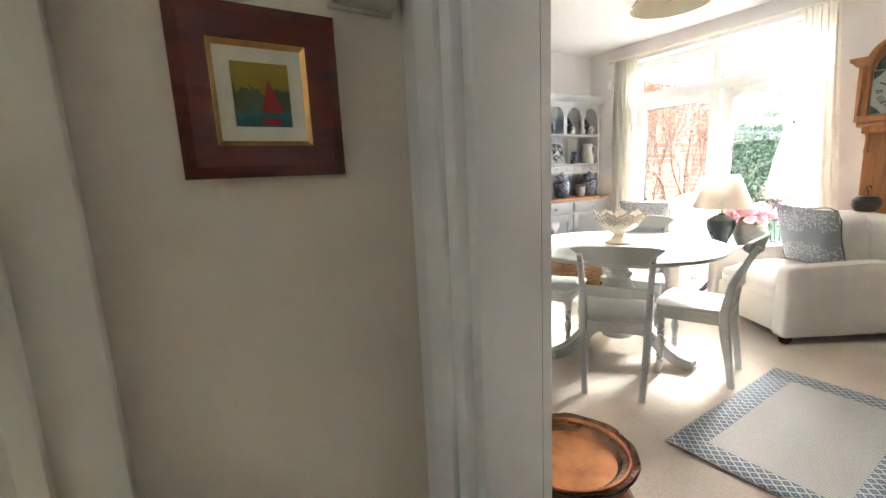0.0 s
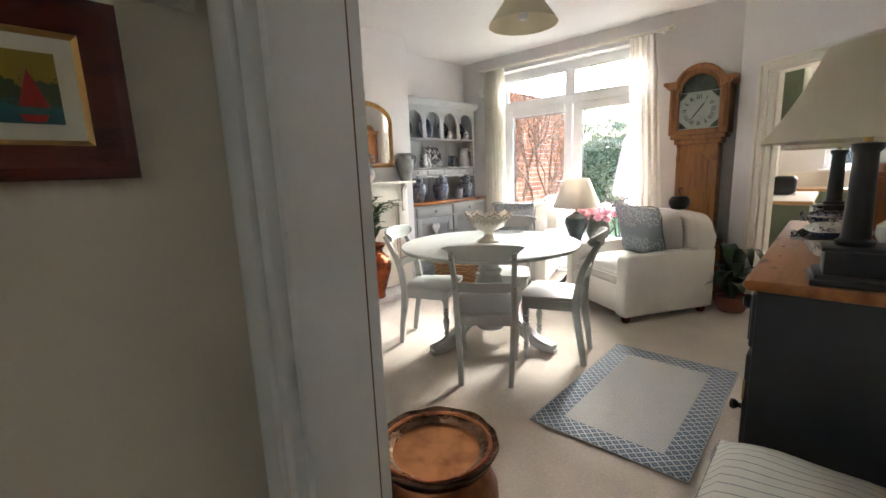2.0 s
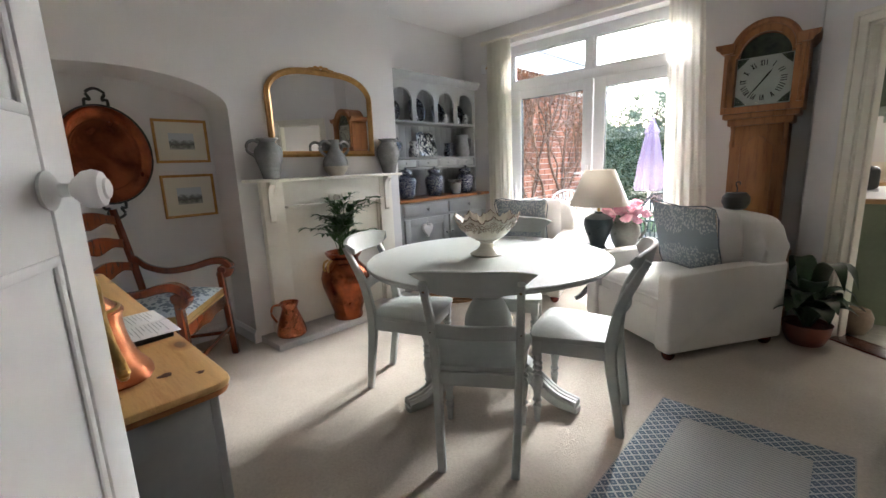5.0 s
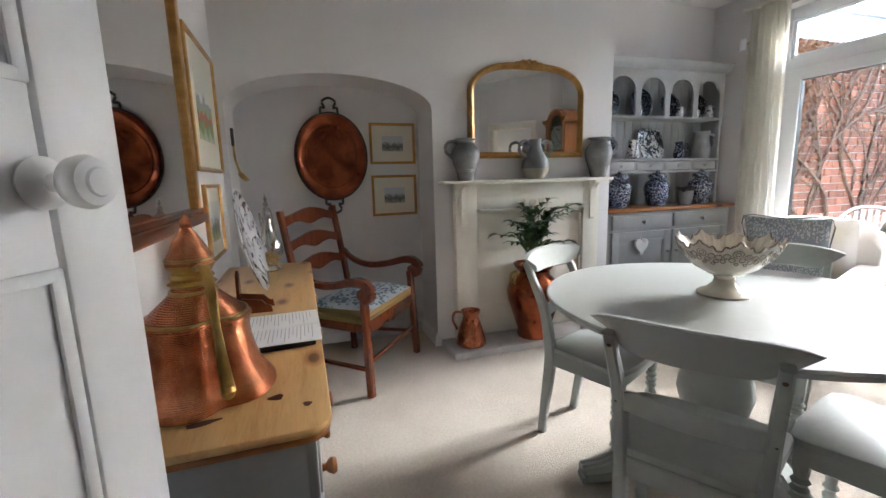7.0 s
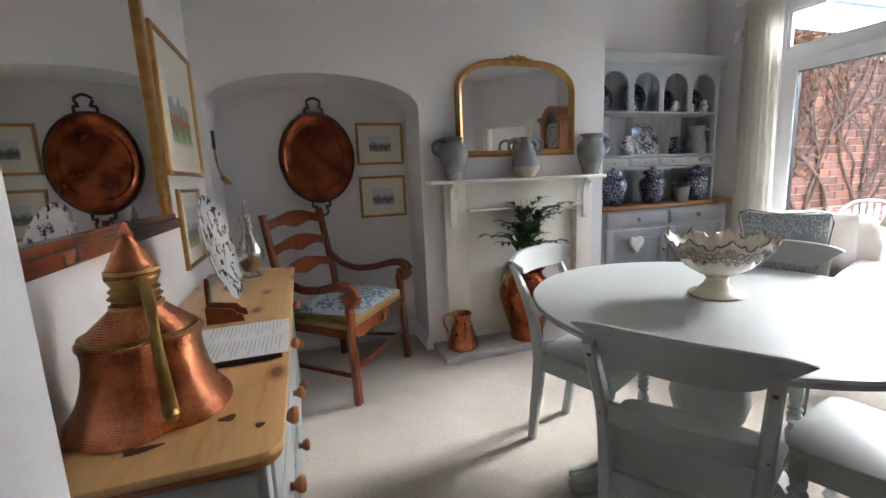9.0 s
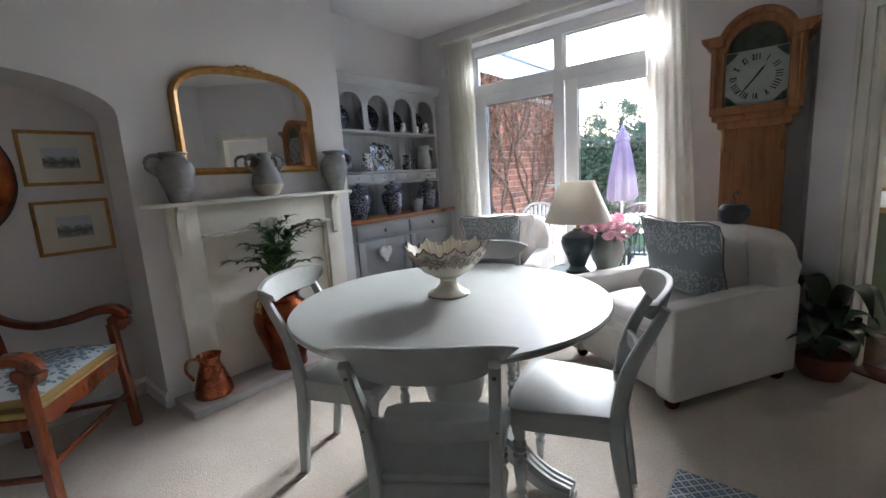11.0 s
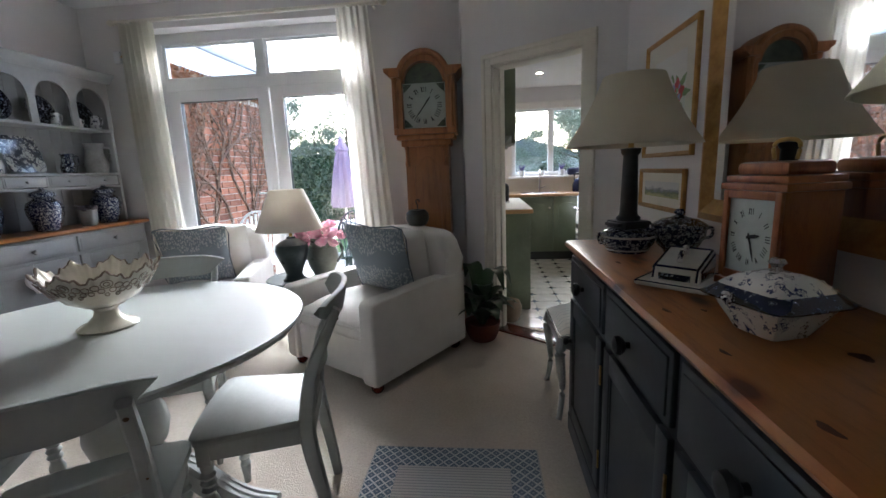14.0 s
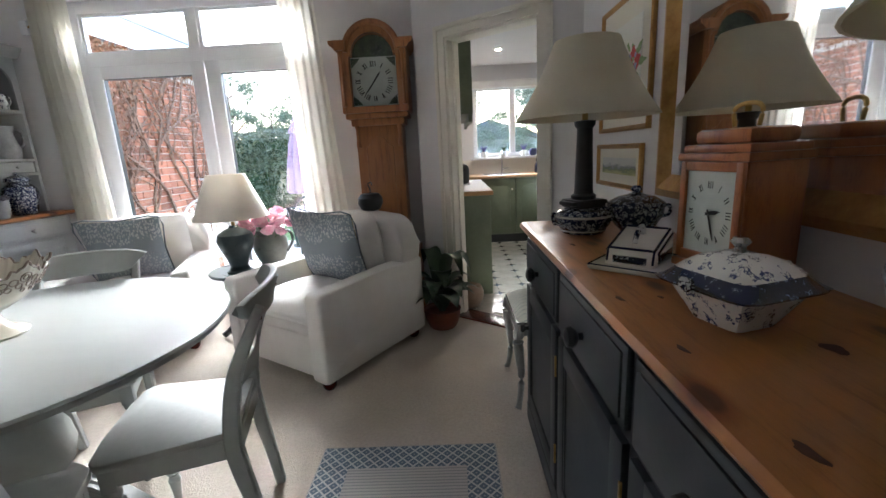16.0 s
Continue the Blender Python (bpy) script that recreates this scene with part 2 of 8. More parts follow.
M_KNOT = wood("dark knot wood", (0.085, 0.026, 0.008), (0.025, 0.008, 0.004), 14, 0.6, (3, 3, 3), coat=0.0)
M_CHINA = mat("cream glazed china", (0.72, 0.71, 0.66), (0.64, 0.63, 0.58), 0.12, scale=9, grain=50, relief=0.02, coat=0.4, rough_var=0.03)
M_INKBLUE = mat("painted cobalt", (0.015, 0.022, 0.07), (0.010, 0.014, 0.04), 0.15, scale=30, grain=80, relief=0)
M_IVORY = mat("ivory glaze", (0.74, 0.70, 0.60), (0.62, 0.56, 0.45), 0.2, scale=9, grain=50, relief=0.1)
M_DOOR = mat("fresh white gloss", (0.87, 0.87, 0.87), (0.83, 0.83, 0.83), 0.46, scale=3, grain=25, relief=0.08)
M_GREYBLUE = mat("dark teal glaze", (0.045, 0.07, 0.075), (0.02, 0.035, 0.04), 0.3, scale=8, grain=40, relief=0.1)
M_BROWN = mat("matt dark brown", (0.20, 0.12, 0.06), (0.09, 0.055, 0.03), 0.8, scale=14, grain=60, relief=0.2)
M_OLIVEGLAZE = mat("olive grey glaze", (0.20, 0.21, 0.18), (0.13, 0.14, 0.12), 0.3, scale=10, grain=50, relief=0.1)
M_TERRA = mat("terracotta", (0.20, 0.055, 0.03), (0.12, 0.032, 0.02), 0.6, scale=9, grain=60, relief=0.2)
M_LEAF = mat("houseplant leaf", (0.06, 0.14, 0.03), (0.022, 0.06, 0.013), 0.35, scale=12, grain=40, relief=0.1)
M_DARKLEAF = mat("dark leaf", (0.035, 0.07, 0.03), (0.015, 0.03, 0.015), 0.3, scale=12, grain=40, relief=0.1)
M_WICKER = mat("wicker", (0.40, 0.20, 0.08), (0.22, 0.10, 0.04), 0.6, scale=40, grain=120, relief=0.5)
M_PAPER = mat("paper", (0.84, 0.84, 0.84), (0.82, 0.82, 0.82), 0.8, scale=3, grain=100, relief=0.02)
M_INK = mat("black ink", (0.015, 0.015, 0.015), (0.015, 0.015, 0.015), 0.6, relief=0)
M_MOUNT = mat("cream card", (0.76, 0.72, 0.62), (0.73, 0.69, 0.58), 0.85, scale=3, grain=150, relief=0.05)


# ---- mesh builders ----
def thing(name, label, category, at=(0, 0, 0), rz=0, group="", kind=""):
    e = new(name)
    e.matrix_world = pose(*at, 0, 0, rz)
    e.empty_display_size = 0.1
    return tagged(e, label, category, group, kind)


def part(name, bm, material, parent=None, label="", kind="", category="", sharp=35):
    me = bpy.data.meshes.new(name)
    bmesh.ops.recalc_face_normals(bm, faces=bm.faces)
    bm.to_mesh(me)
    bm.free()
    me.polygons.foreach_set("use_smooth", [True] * len(me.polygons))
    me.set_sharp_from_angle(angle=radians(sharp))
    me.materials.append(material)
    ob = new(name, me)
    if parent:
        ob.parent = parent
    return tagged(ob, label, category, "", kind)


def box(x0, x1, y0, y1, z0, z1, bev=0.0, bm=None, seg=2):
    bm = bm or bmesh.new()
    r = bmesh.ops.create_cube(bm, size=1, matrix=Matrix.LocRotScale(((x0 + x1) / 2, (y0 + y1) / 2, (z0 + z1) / 2), None, (abs(x1 - x0), abs(y1 - y0), abs(z1 - z0))))
    if bev:
        es = list({e for v in r["verts"] for e in v.link_edges})
        bmesh.ops.bevel(bm, geom=es, offset=bev, segments=seg, affect="EDGES", profile=0.5)
    return bm


def prism(poly, axis, a, b, bm=None, bev=0.0):
    """A flat outline drawn out along an axis from a to b; the outline lies in the other two axes in order."""
    bm = bm or bmesh.new()
    put = {"x": lambda p, q, c: (c, p, q), "y": lambda p, q, c: (p, c, q), "z": lambda p, q, c: (p, q, c)}[axis]
    v0 = [bm.verts.new(put(p, q, a)) for p, q in poly]
    v1 = [bm.verts.new(put(p, q, b)) for p, q in poly]
    n = len(poly)
    caps = [bm.faces.new(v0), bm.faces.new(v1[::-1])]
    for i in range(n):
        bm.faces.new((v0[i], v1[i], v1[(i + 1) % n], v0[(i + 1) % n]))
    if bev:
        es = list({e for f in caps for e in f.edges})
        bmesh.ops.bevel(bm, geom=es, offset=bev, segments=2, affect="EDGES", profile=0.5)
    return bm


def lathe(profile, n=28, at=(0, 0, 0), bm=None, squash=1.0, wave=None):
    """A body turned about the upright axis from (radius, height) pairs."""
    bm = bm or bmesh.new()
    rings = []
    for r, z in profile:
        if r < 1e-5:
            rings.append([bm.verts.new((at[0], at[1], at[2] + z))])
        else:
            ring = []
            for i in range(n):
                a = 2 * math.pi * i / n
                k, dz = wave(a, r, z) if wave else (1, 0)
                ring.append(bm.verts.new((at[0] + r * k * math.cos(a), at[1] + r * k * squash * math.sin(a), at[2] + z + dz)))
            rings.append(ring)
    for p, q in zip(rings, rings[1:]):
        for i in range(n):
            j = (i + 1) % n
            if len(p) == 1 and len(q) > 1:
                bm.faces.new((p[0], q[j], q[i]))
            elif len(q) == 1 and len(p) > 1:
                bm.faces.new((p[i], p[j], q[0]))
            elif len(p) > 1:
                bm.faces.new((p[i], p[j], q[j], q[i]))
    return bm


def glide(pts, steps=6):
    """A smooth line through the points."""
    pts = [Vector(p) for p in pts]
    if len(pts) < 3:
        return pts
    out = []
    ext = [pts[0] * 2 - pts[1], *pts, pts[-1] * 2 - pts[-2]]
    for i in range(1, len(ext) - 2):
        p0, p1, p2, p3 = ext[i - 1:i + 3]
        for s in range(steps):
            t = s / steps
            out.append(0.5 * (2 * p1 + (p2 - p0) * t + (2 * p0 - 5 * p1 + 4 * p2 - p3) * t * t + (3 * p1 - p0 - 3 * p2 + p3) * t ** 3))
    return out + [pts[-1]]


def tube(pts, r, n=8, bm=None, steps=5, flat=1.0, up=(0, 0, 1)):
    """A rod along a smooth line; r is one radius or one for each end and bend; flat squeezes it along its side."""
    bm = bm or bmesh.new()
    line = glide(pts, steps) if steps else [Vector(p) for p in pts]
    rs = [r] * len(line) if isinstance(r, (int, float)) else [float(np.interp(i / (len(line) - 1) * (len(r) - 1), range(len(r)), r)) for i in range(len(line))]
    rings = []
    for i, p in enumerate(line):
        d = (line[min(i + 1, len(line) - 1)] - line[max(i - 1, 0)]).normalized()
        side = d.cross(Vector(up))
        if side.length < 0.05:
            side = d.cross(Vector((1, 0, 0.01)))
        side.normalize()
        top = side.cross(d)
        rings.append([bm.verts.new(p + (side * math.cos(2 * math.pi * k / n) * flat + top * math.sin(2 * math.pi * k / n)) * rs[i]) for k in range(n)])
    for a, b in zip(rings, rings[1:]):
        for k in range(n):
            bm.faces.new((a[k], a[(k + 1) % n], b[(k + 1) % n], b[k]))
    bm.faces.new(rings[0][::-1])
    bm.faces.new(rings[-1])
    return bm


def bar(pts, w, h, bm=None, steps=5, up=(0, 0, 1)):
    """A board of width w and thickness h along a smooth line."""
    bm = bm or bmesh.new()
    line = glide(pts, steps) if steps else [Vector(p) for p in pts]
    rings = []
    for i, p in enumerate(line):
        d = (line[min(i + 1, len(line) - 1)] - line[max(i - 1, 0)]).normalized()
        side = d.cross(Vector(up)).normalized()
        top = side.cross(d)
        f = i / (len(line) - 1)
        ww = w if isinstance(w, (int, float)) else float(np.interp(f * (len(w) - 1), range(len(w)), w))
        hh = h if isinstance(h, (int, float)) else float(np.interp(f * (len(h) - 1), range(len(h)), h))
        c = min(ww, hh) * 0.18
        sec = [(-ww / 2 + c, -hh / 2), (ww / 2 - c, -hh / 2), (ww / 2, -hh / 2 + c), (ww / 2, hh / 2 - c), (ww / 2 - c, hh / 2), (-ww / 2 + c, hh / 2), (-ww / 2, hh / 2 - c), (-ww / 2, -hh / 2 + c)]
        rings.append([bm.verts.new(p + side * a + top * b) for a, b in sec])
    n = 8
    for a, b in zip(rings, rings[1:]):
        for k in range(n):
            bm.faces.new((a[k], a[(k + 1) % n], b[(k + 1) % n], b[k]))
    bm.faces.new(rings[0][::-1])
    bm.faces.new(rings[-1])
    return bm


def arc(cx, cy, r, a0, a1, n=12, ry=None):
    ry = r if ry is None else ry
    return [(cx + r * math.cos(radians(a0 + (a1 - a0) * i / n)), cy + ry * math.sin(radians(a0 + (a1 - a0) * i / n))) for i in range(n + 1)]


def structure(name, bm, material, label, category="wall"):
    return part(name, bm, material, None, label, "structure", category)


def turned(bm, m):
    bmesh.ops.transform(bm, matrix=m, verts=bm.verts)
    return bm


# ---- the setting ----
CEIL = 2.72
XW, XB, XE = -3.16, -3.54, 0.70      # breast front, alcove back, east wall
YS, YN = 0.85, 5.08                  # south and north walls
DIA, DIB = Vector((-0.28, 4.885)), Vector((0.70, 4.16))

structure("floor", box(-3.7, 0.85, 0.55, 5.2, -0.1, 0.0), M_CARPET, "beige fitted carpet with a short looped pile", "carpet")
structure("hall_floor", box(-0.4, 1.6, -1.6, 0.55, -0.1, -0.002), M_CARPET, "beige fitted carpet in the hall", "carpet")
structure("ceiling", box(-3.75, 1.7, -1.7, 5.3, CEIL, CEIL + 0.12), M_CEIL, "white painted plaster ceiling", "ceiling")

# west side: breast with the arched recess
arch = arc(1.525, 1.69, 0.638, 180, 0, 18, 0.20)
breast = [(YS - 0.2, 0), (0.887, 0), *[(y, z) for y, z in arch], (2.163, 0), (3.64, 0), (3.64, CEIL), (YS - 0.2, CEIL)]
structure("wall_west", prism(breast, "x", XB, XW), M_WALL, "white painted chimney breast with an arched recess")
structure("wall_west_back", box(XB - 0.15, XB, 0.6, 5.2, 0, CEIL), M_WALL, "white painted wall behind the alcoves")
# north side round the garden door
wn_ = box(XB, -2.99, YN, YN + 0.28, 0, CEIL)
box(-1.07, -0.2, YN, YN + 0.28, 0, CEIL, bm=wn_)
box(-2.99, -1.07, YN, YN + 0.28, 2.52, CEIL, bm=wn_)
structure("wall_north", wn_, M_WALL, "white painted wall round the garden door")
structure("wall_return", prism([(-0.30, YN), (-0.28, DIA.y), (-0.19, 5.0), (-0.19, YN + 0.28), (-0.30, YN + 0.28)], "z", 0, CEIL), M_WALL, "narrow white painted return beside the tall clock")
# slanting wall with the kitchen opening
dd = (DIB - DIA).normalized()
dn = Vector((-dd.y, dd.x))           # towards the kitchen
dlen = (DIB - DIA).length
K0, K1, KT = 0.27, 0.97, 1.99        # opening along the slant, its head


def slant(a0, a1, z0, z1, d0, d1, bev=0.0, bm=None):
    b2 = box(a0, a1, d0, d1, z0, z1, bev)
    turned(b2, Matrix(((dd.x, dn.x, 0, DIA.x), (dd.y, dn.y, 0, DIA.y), (0, 0, 1, 0), (0, 0, 0, 1))))
    if bm is None:
        return b2
    me = bpy.data.meshes.new("t")
    b2.to_mesh(me)
    bm.from_mesh(me)
    bpy.data.meshes.remove(me)
    b2.free()
    return bm


ws = slant(0, K0, 0, CEIL, 0, 0.12)
slant(K1, dlen, 0, CEIL, 0, 0.12, bm=ws)
slant(K0, K1, KT, CEIL, 0, 0.12, bm=ws)
structure("wall_slant", ws, M_WALL, "white painted slanting wall with a doorway to the kitchen")
# east and south
structure("wall_east", box(XE, XE + 0.15, 0.5, 4.25, 0, CEIL), M_WALL, "white painted wall behind the dark sideboard")
structure("wall_south", box(XB, -0.95, YS - 0.2, YS, 0, CEIL), M_WALL, "white painted wall behind the pine chest")
JX0, JX1 = -0.073, 0.66
wd = box(-0.95, JX0 - 0.03, 0.5, 0.62, 0, CEIL)
box(JX1 + 0.03, 1.6, 0.5, 0.62, 0, CEIL, bm=wd)
box(JX0 - 0.03, JX1 + 0.03, 0.5, 0.62, 2.03, CEIL, bm=wd)
structure("wall_door", wd, M_WALL, "white painted wall round the room door")
# hall
structure("wall_hall_west", box(-0.40, -0.235, -1.6, 0.5, 0, CEIL), M_HALL, "off-white painted hall wall")
structure("wall_hall_east", box(1.5, 1.65, -1.6, 0.5, 0, CEIL), M_HALL, "off-white painted hall wall")
# unseen south wall; its opening is added to let sky light into the hall
wh = box(-0.4, 0.2, -1.7, -1.55, 0, CEIL)
box(1.2, 1.65, -1.7, -1.55, 0, CEIL, bm=wh)
box(0.2, 1.2, -1.7, -1.55, 2.4, CEIL, bm=wh)
box(0.2, 1.2, -1.7, -1.55, 0, 1.45, bm=wh)
structure("wall_hall_south", wh, M_HALL, "off-white hall wall with an opening added to let light in")
# translucent cream sheet added over that opening to warm and soften the hall light
M_HALLFILTER = see_through(mat("warm light filter cloth", (0.86, 0.77, 0.66), (0.82, 0.73, 0.62), 0.9, scale=5, grain=180, relief=0.2), 0.75)
structure("window_hall", box(0.18, 1.22, -1.548, -1.545, 1.43, 2.42), M_HALLFILTER, "unseen cream cloth added to warm the light entering the hall", "blind")


# ---- joinery of the room ----
def skirting(name, x0, y0, x1, y1, h=0.10, d=0.018):
    a, b = Vector((x0, y0)), Vector((x1, y1))
    u = (b - a).normalized()
    n = Vector((-u.y, u.x))
    prof = [(0, 0), (d, 0), (d, h * 0.75), (d * 0.55, h * 0.86), (d * 0.4, h), (0, h)]
    bm = bmesh.new()
    v0 = [bm.verts.new((a.x + n.x * p, a.y + n.y * p, q)) for p, q in prof]
    v1 = [bm.verts.new((b.x + n.x * p, b.y + n.y * p, q)) for p, q in prof]
    for i in range(6):
        bm.faces.new((v0[i], v0[(i + 1) % 6], v1[(i + 1) % 6], v1[i]))
    bm.faces.new(v0[::-1])
    bm.faces.new(v1)
    structure(name, bm, M_GLOSS, "white painted skirting board along the wall", "skirting")


skirting("baseboard_south", -1.0, YS, -3.14, YS)
skirting("baseboard_recess", XB, 2.163, XB, 0.887)
skirting("baseboard_recess_side", XW, 2.163, XB + 0.02, 2.163)
skirting("baseboard_north", -1.07, YN, -0.31, YN)
skirting("baseboard_east", XE, 4.14, XE, 0.7)


def moulding(name, parent, x0, x1, z0, z1, y, w=0.065, d=0.022, material=M_GLOSS):
    """A mitred architrave round the top and sides of a door, lying on a wall that faces -y."""
    bm = box(x0 - w, x0, y - d, y, z0, z1 + w, 0.004)
    box(x1, x1 + w, y - d, y, z0, z1 + w, 0.004, bm)
    box(x0, x1, y - d, y, z1, z1 + w, 0.004, bm)
    for k, e in ((0.30, 0.010), (0.62, 0.006)):
        box(x0 - w, x0 - w * k, y - d - e, y - d + 0.002, z0, z1 + w, 0.003, bm)
        box(x1 + w * k, x1 + w, y - d - e, y - d + 0.002, z0, z1 + w, 0.003, bm)
        box(x0 - w, x1 + w, y - d - e, y - d + 0.002, z1 + w * k, z1 + w, 0.003, bm)
    return part(name, bm, material, parent)


# room door: frame in the wall, leaf folded back into the room
dfr = thing("door_1", "white painted room door standing wide open", "door", kind="structure")
lin = box(JX0 - 0.03, JX0, 0.495, 0.628, 0, 2.03, 0.003)
box(JX1, JX1 + 0.03, 0.495, 0.628, 0, 2.03, 0.003, lin)
box(JX0, JX1, 0.495, 0.628, 2.0, 2.03, 0.003, lin)
part("door_lining", lin, M_GLOSS, dfr)
stp = box(JX0 - 0.002, JX0 + 0.010, 0.492, 0.598, 0, 2.0, 0.002)
box(JX1 - 0.010, JX1 + 0.002, 0.492, 0.598, 0, 2.0, 0.002, stp)
box(JX0, JX1, 0.493, 0.597, 1.988, 2.002, 0.002, stp)
part("door_stop", stp, M_GLOSS, dfr)
# thin dark brown strip along the step beside the stop
part("worn_edge", box(JX0 - 0.001, JX0 + 0.0035, 0.5975, 0.605, 0, 1.99, 0.001), M_BROWN, dfr, "dark brown strip in the rebate")
moulding("architrave", dfr, JX0 - 0.012, JX1 + 0.012, 0, 2.012, 0.5)
HINGE = Vector((-0.205, 0.69))
FREE = Vector((-0.955, 1.052))
lw = (FREE - HINGE).length
leaf_m = pose(HINGE.x, HINGE.y, 0.012, 0, 0, math.degrees(math.atan2(FREE.y - HINGE.y, FREE.x - HINGE.x)))
H2 = 1.98


def door_leaf(w, h, t=0.036):
    """Stiles, rails and four sunk panels with a raised bead round each."""
    bm = bmesh.new()
    sx = [(0, 0.10), (w / 2 - 0.045, w / 2 + 0.045), (w - 0.088, w)]
    sz = [(0, 0.22), (1.135, 1.325), (h - 0.11, h)]
    for a, b in sx:
        box(a, b, -t / 2, t / 2, 0, h, 0.003, bm)
    for a, b in sz:
        box(0.095, w - 0.095, -t / 2 + 0.0005, t / 2 - 0.0005, a, b, 0.003, bm)
    beads = bmesh.new()
    for (a0, a1), (b0, b1) in zip(sx, sx[1:]):
        for (c0, c1), (d0, d1) in zip(sz, sz[1:]):
            box(a1 - 0.01, b0 + 0.01, -0.008, 0.008, c1 - 0.01, d0 + 0.01, 0, bm)
            for s in (-1, 1):
                y0, y1 = sorted((s * 0.007, s * (t / 2 - 0.003)))
                box(a1, a1 + 0.016, y0, y1, c1, d0, 0.004, beads)
                box(b0 - 0.016, b0, y0, y1, c1, d0, 0.004, beads)
                box(a1, b0, y0, y1, c1, c1 + 0.016, 0.004, beads)
                box(a1, b0, y0, y1, d0 - 0.016, d0, 0.004, beads)
    return bm, beads


lf, bd = door_leaf(lw, H2)
leaf = part("door_leaf", turned(lf, leaf_m), M_DOOR, dfr, "white gloss panelled leaf")
part("bead", turned(bd, leaf_m), M_DOOR, leaf)
for s in (1, -1):
    kn = lathe([(0, 0), (0.034, 0), (0.036, 0.006), (0.026, 0.012), (0.013, 0.02), (0.012, 0.036), (0.02, 0.042), (0.033, 0.056), (0.036, 0.07), (0.031, 0.082), (0.02, 0.086), (0.018, 0.09), (0.007, 0.094), (0, 0.094)], 28)
    turned(kn, leaf_m @ pose(lw - 0.10, -s * 0.018, 1.225, 90 * s, 0, 0) @ Matrix.Diagonal((0.77, 0.77, 0.80, 1)))
    part("door_knob", kn, M_DOOR, leaf, "white turned knob")

# kitchen opening
kfr = thing("door_2", "cream painted frame of the open kitchen doorway", "door frame", kind="structure")
kl = slant(K0, K0 + 0.025, 0, KT, -0.006, 0.126, 0.003)
slant(K1 - 0.025, K1, 0, KT, -0.006, 0.126, 0.003, kl)
slant(K0, K1, KT - 0.025, KT, -0.006, 0.126, 0.003, kl)
slant(K0 + 0.025, K0 + 0.04, 0, KT - 0.02, 0.05, 0.09, 0.003, kl)
part("door_lining", kl, M_CREAM, kfr)
ka = slant(K0 - 0.075, K0 + 0.006, 0, KT + 0.07, -0.02, 0, 0.004)
slant(K1 - 0.006, K1 + 0.075, 0, KT + 0.07, -0.02, 0, 0.004, ka)
slant(K0, K1, KT - 0.006, KT + 0.07, -0.02, 0, 0.004, ka)
slant(K0 - 0.075, K0 - 0.045, 0, KT + 0.07, -0.03, -0.018, 0.004, ka)
slant(K1 + 0.045, K1 + 0.075, 0, KT + 0.07, -0.03, -0.018, 0.004, ka)
slant(K0 - 0.075, K1 + 0.075, KT + 0.04, KT + 0.07, -0.03, -0.018, 0.004, ka)
part("architrave", ka, M_CREAM, kfr)
part("threshold", slant(K0, K1, 0.0, 0.012, -0.03, 0.14, 0.004), M_MAHOG, kfr, "dark wooden threshold strip")

# garden door and window over it
win = thing("window_1", "white plastic garden doors with two top lights", "window", kind="structure")
WX0, WX1, WY0, WY1 = -2.99, -1.07, 5.22, 5.28
fr = box(WX0, WX0 + 0.06, WY0, WY1, 0.0, 2.52, 0.004)
box(WX1 - 0.06, WX1, WY0, WY1, 0.0, 2.52, 0.004, fr)
box(WX0 + 0.055, WX1 - 0.055, WY0 + 0.001, WY1 - 0.001, 2.43, 2.52, 0.004, fr)
box(WX0 + 0.055, WX1 - 0.055, WY0 + 0.001, WY1 - 0.001, 2.035, 2.13, 0.004, fr)
box(WX0 + 0.055, WX1 - 0.055, WY0 + 0.001, WY1 - 0.001, 0, 0.05, 0.004, fr)
box(-2.065, -1.995, WY0 + 0.002, WY1 - 0.002, 2.12, 2.44, 0.004, fr)
part("window_frame", fr, M_UPVC, win)
for a, b in ((WX0 + 0.06, -2.065), (-1.995, WX1 - 0.06)):
    bm = box(a, a + 0.025, WY0 + 0.012, WY1 - 0.012, 2.13, 2.43, 0.003)
    box(b - 0.025, b, WY0 + 0.012, WY1 - 0.012, 2.13, 2.43, 0.003, bm)
    box(a + 0.02, b - 0.02, WY0 + 0.013, WY1 - 0.013, 2.13, 2.155, 0.003, bm)
    box(a + 0.02, b - 0.02, WY0 + 0.013, WY1 - 0.013, 2.41, 2.43, 0.003, bm)
    lt = part("top_light", bm, M_UPVC, win)
    g = part("pane", box(a + 0.02, b - 0.02, 5.247, 5.253, 2.15, 2.415), M_GLASS, lt)
    g.visible_shadow = False
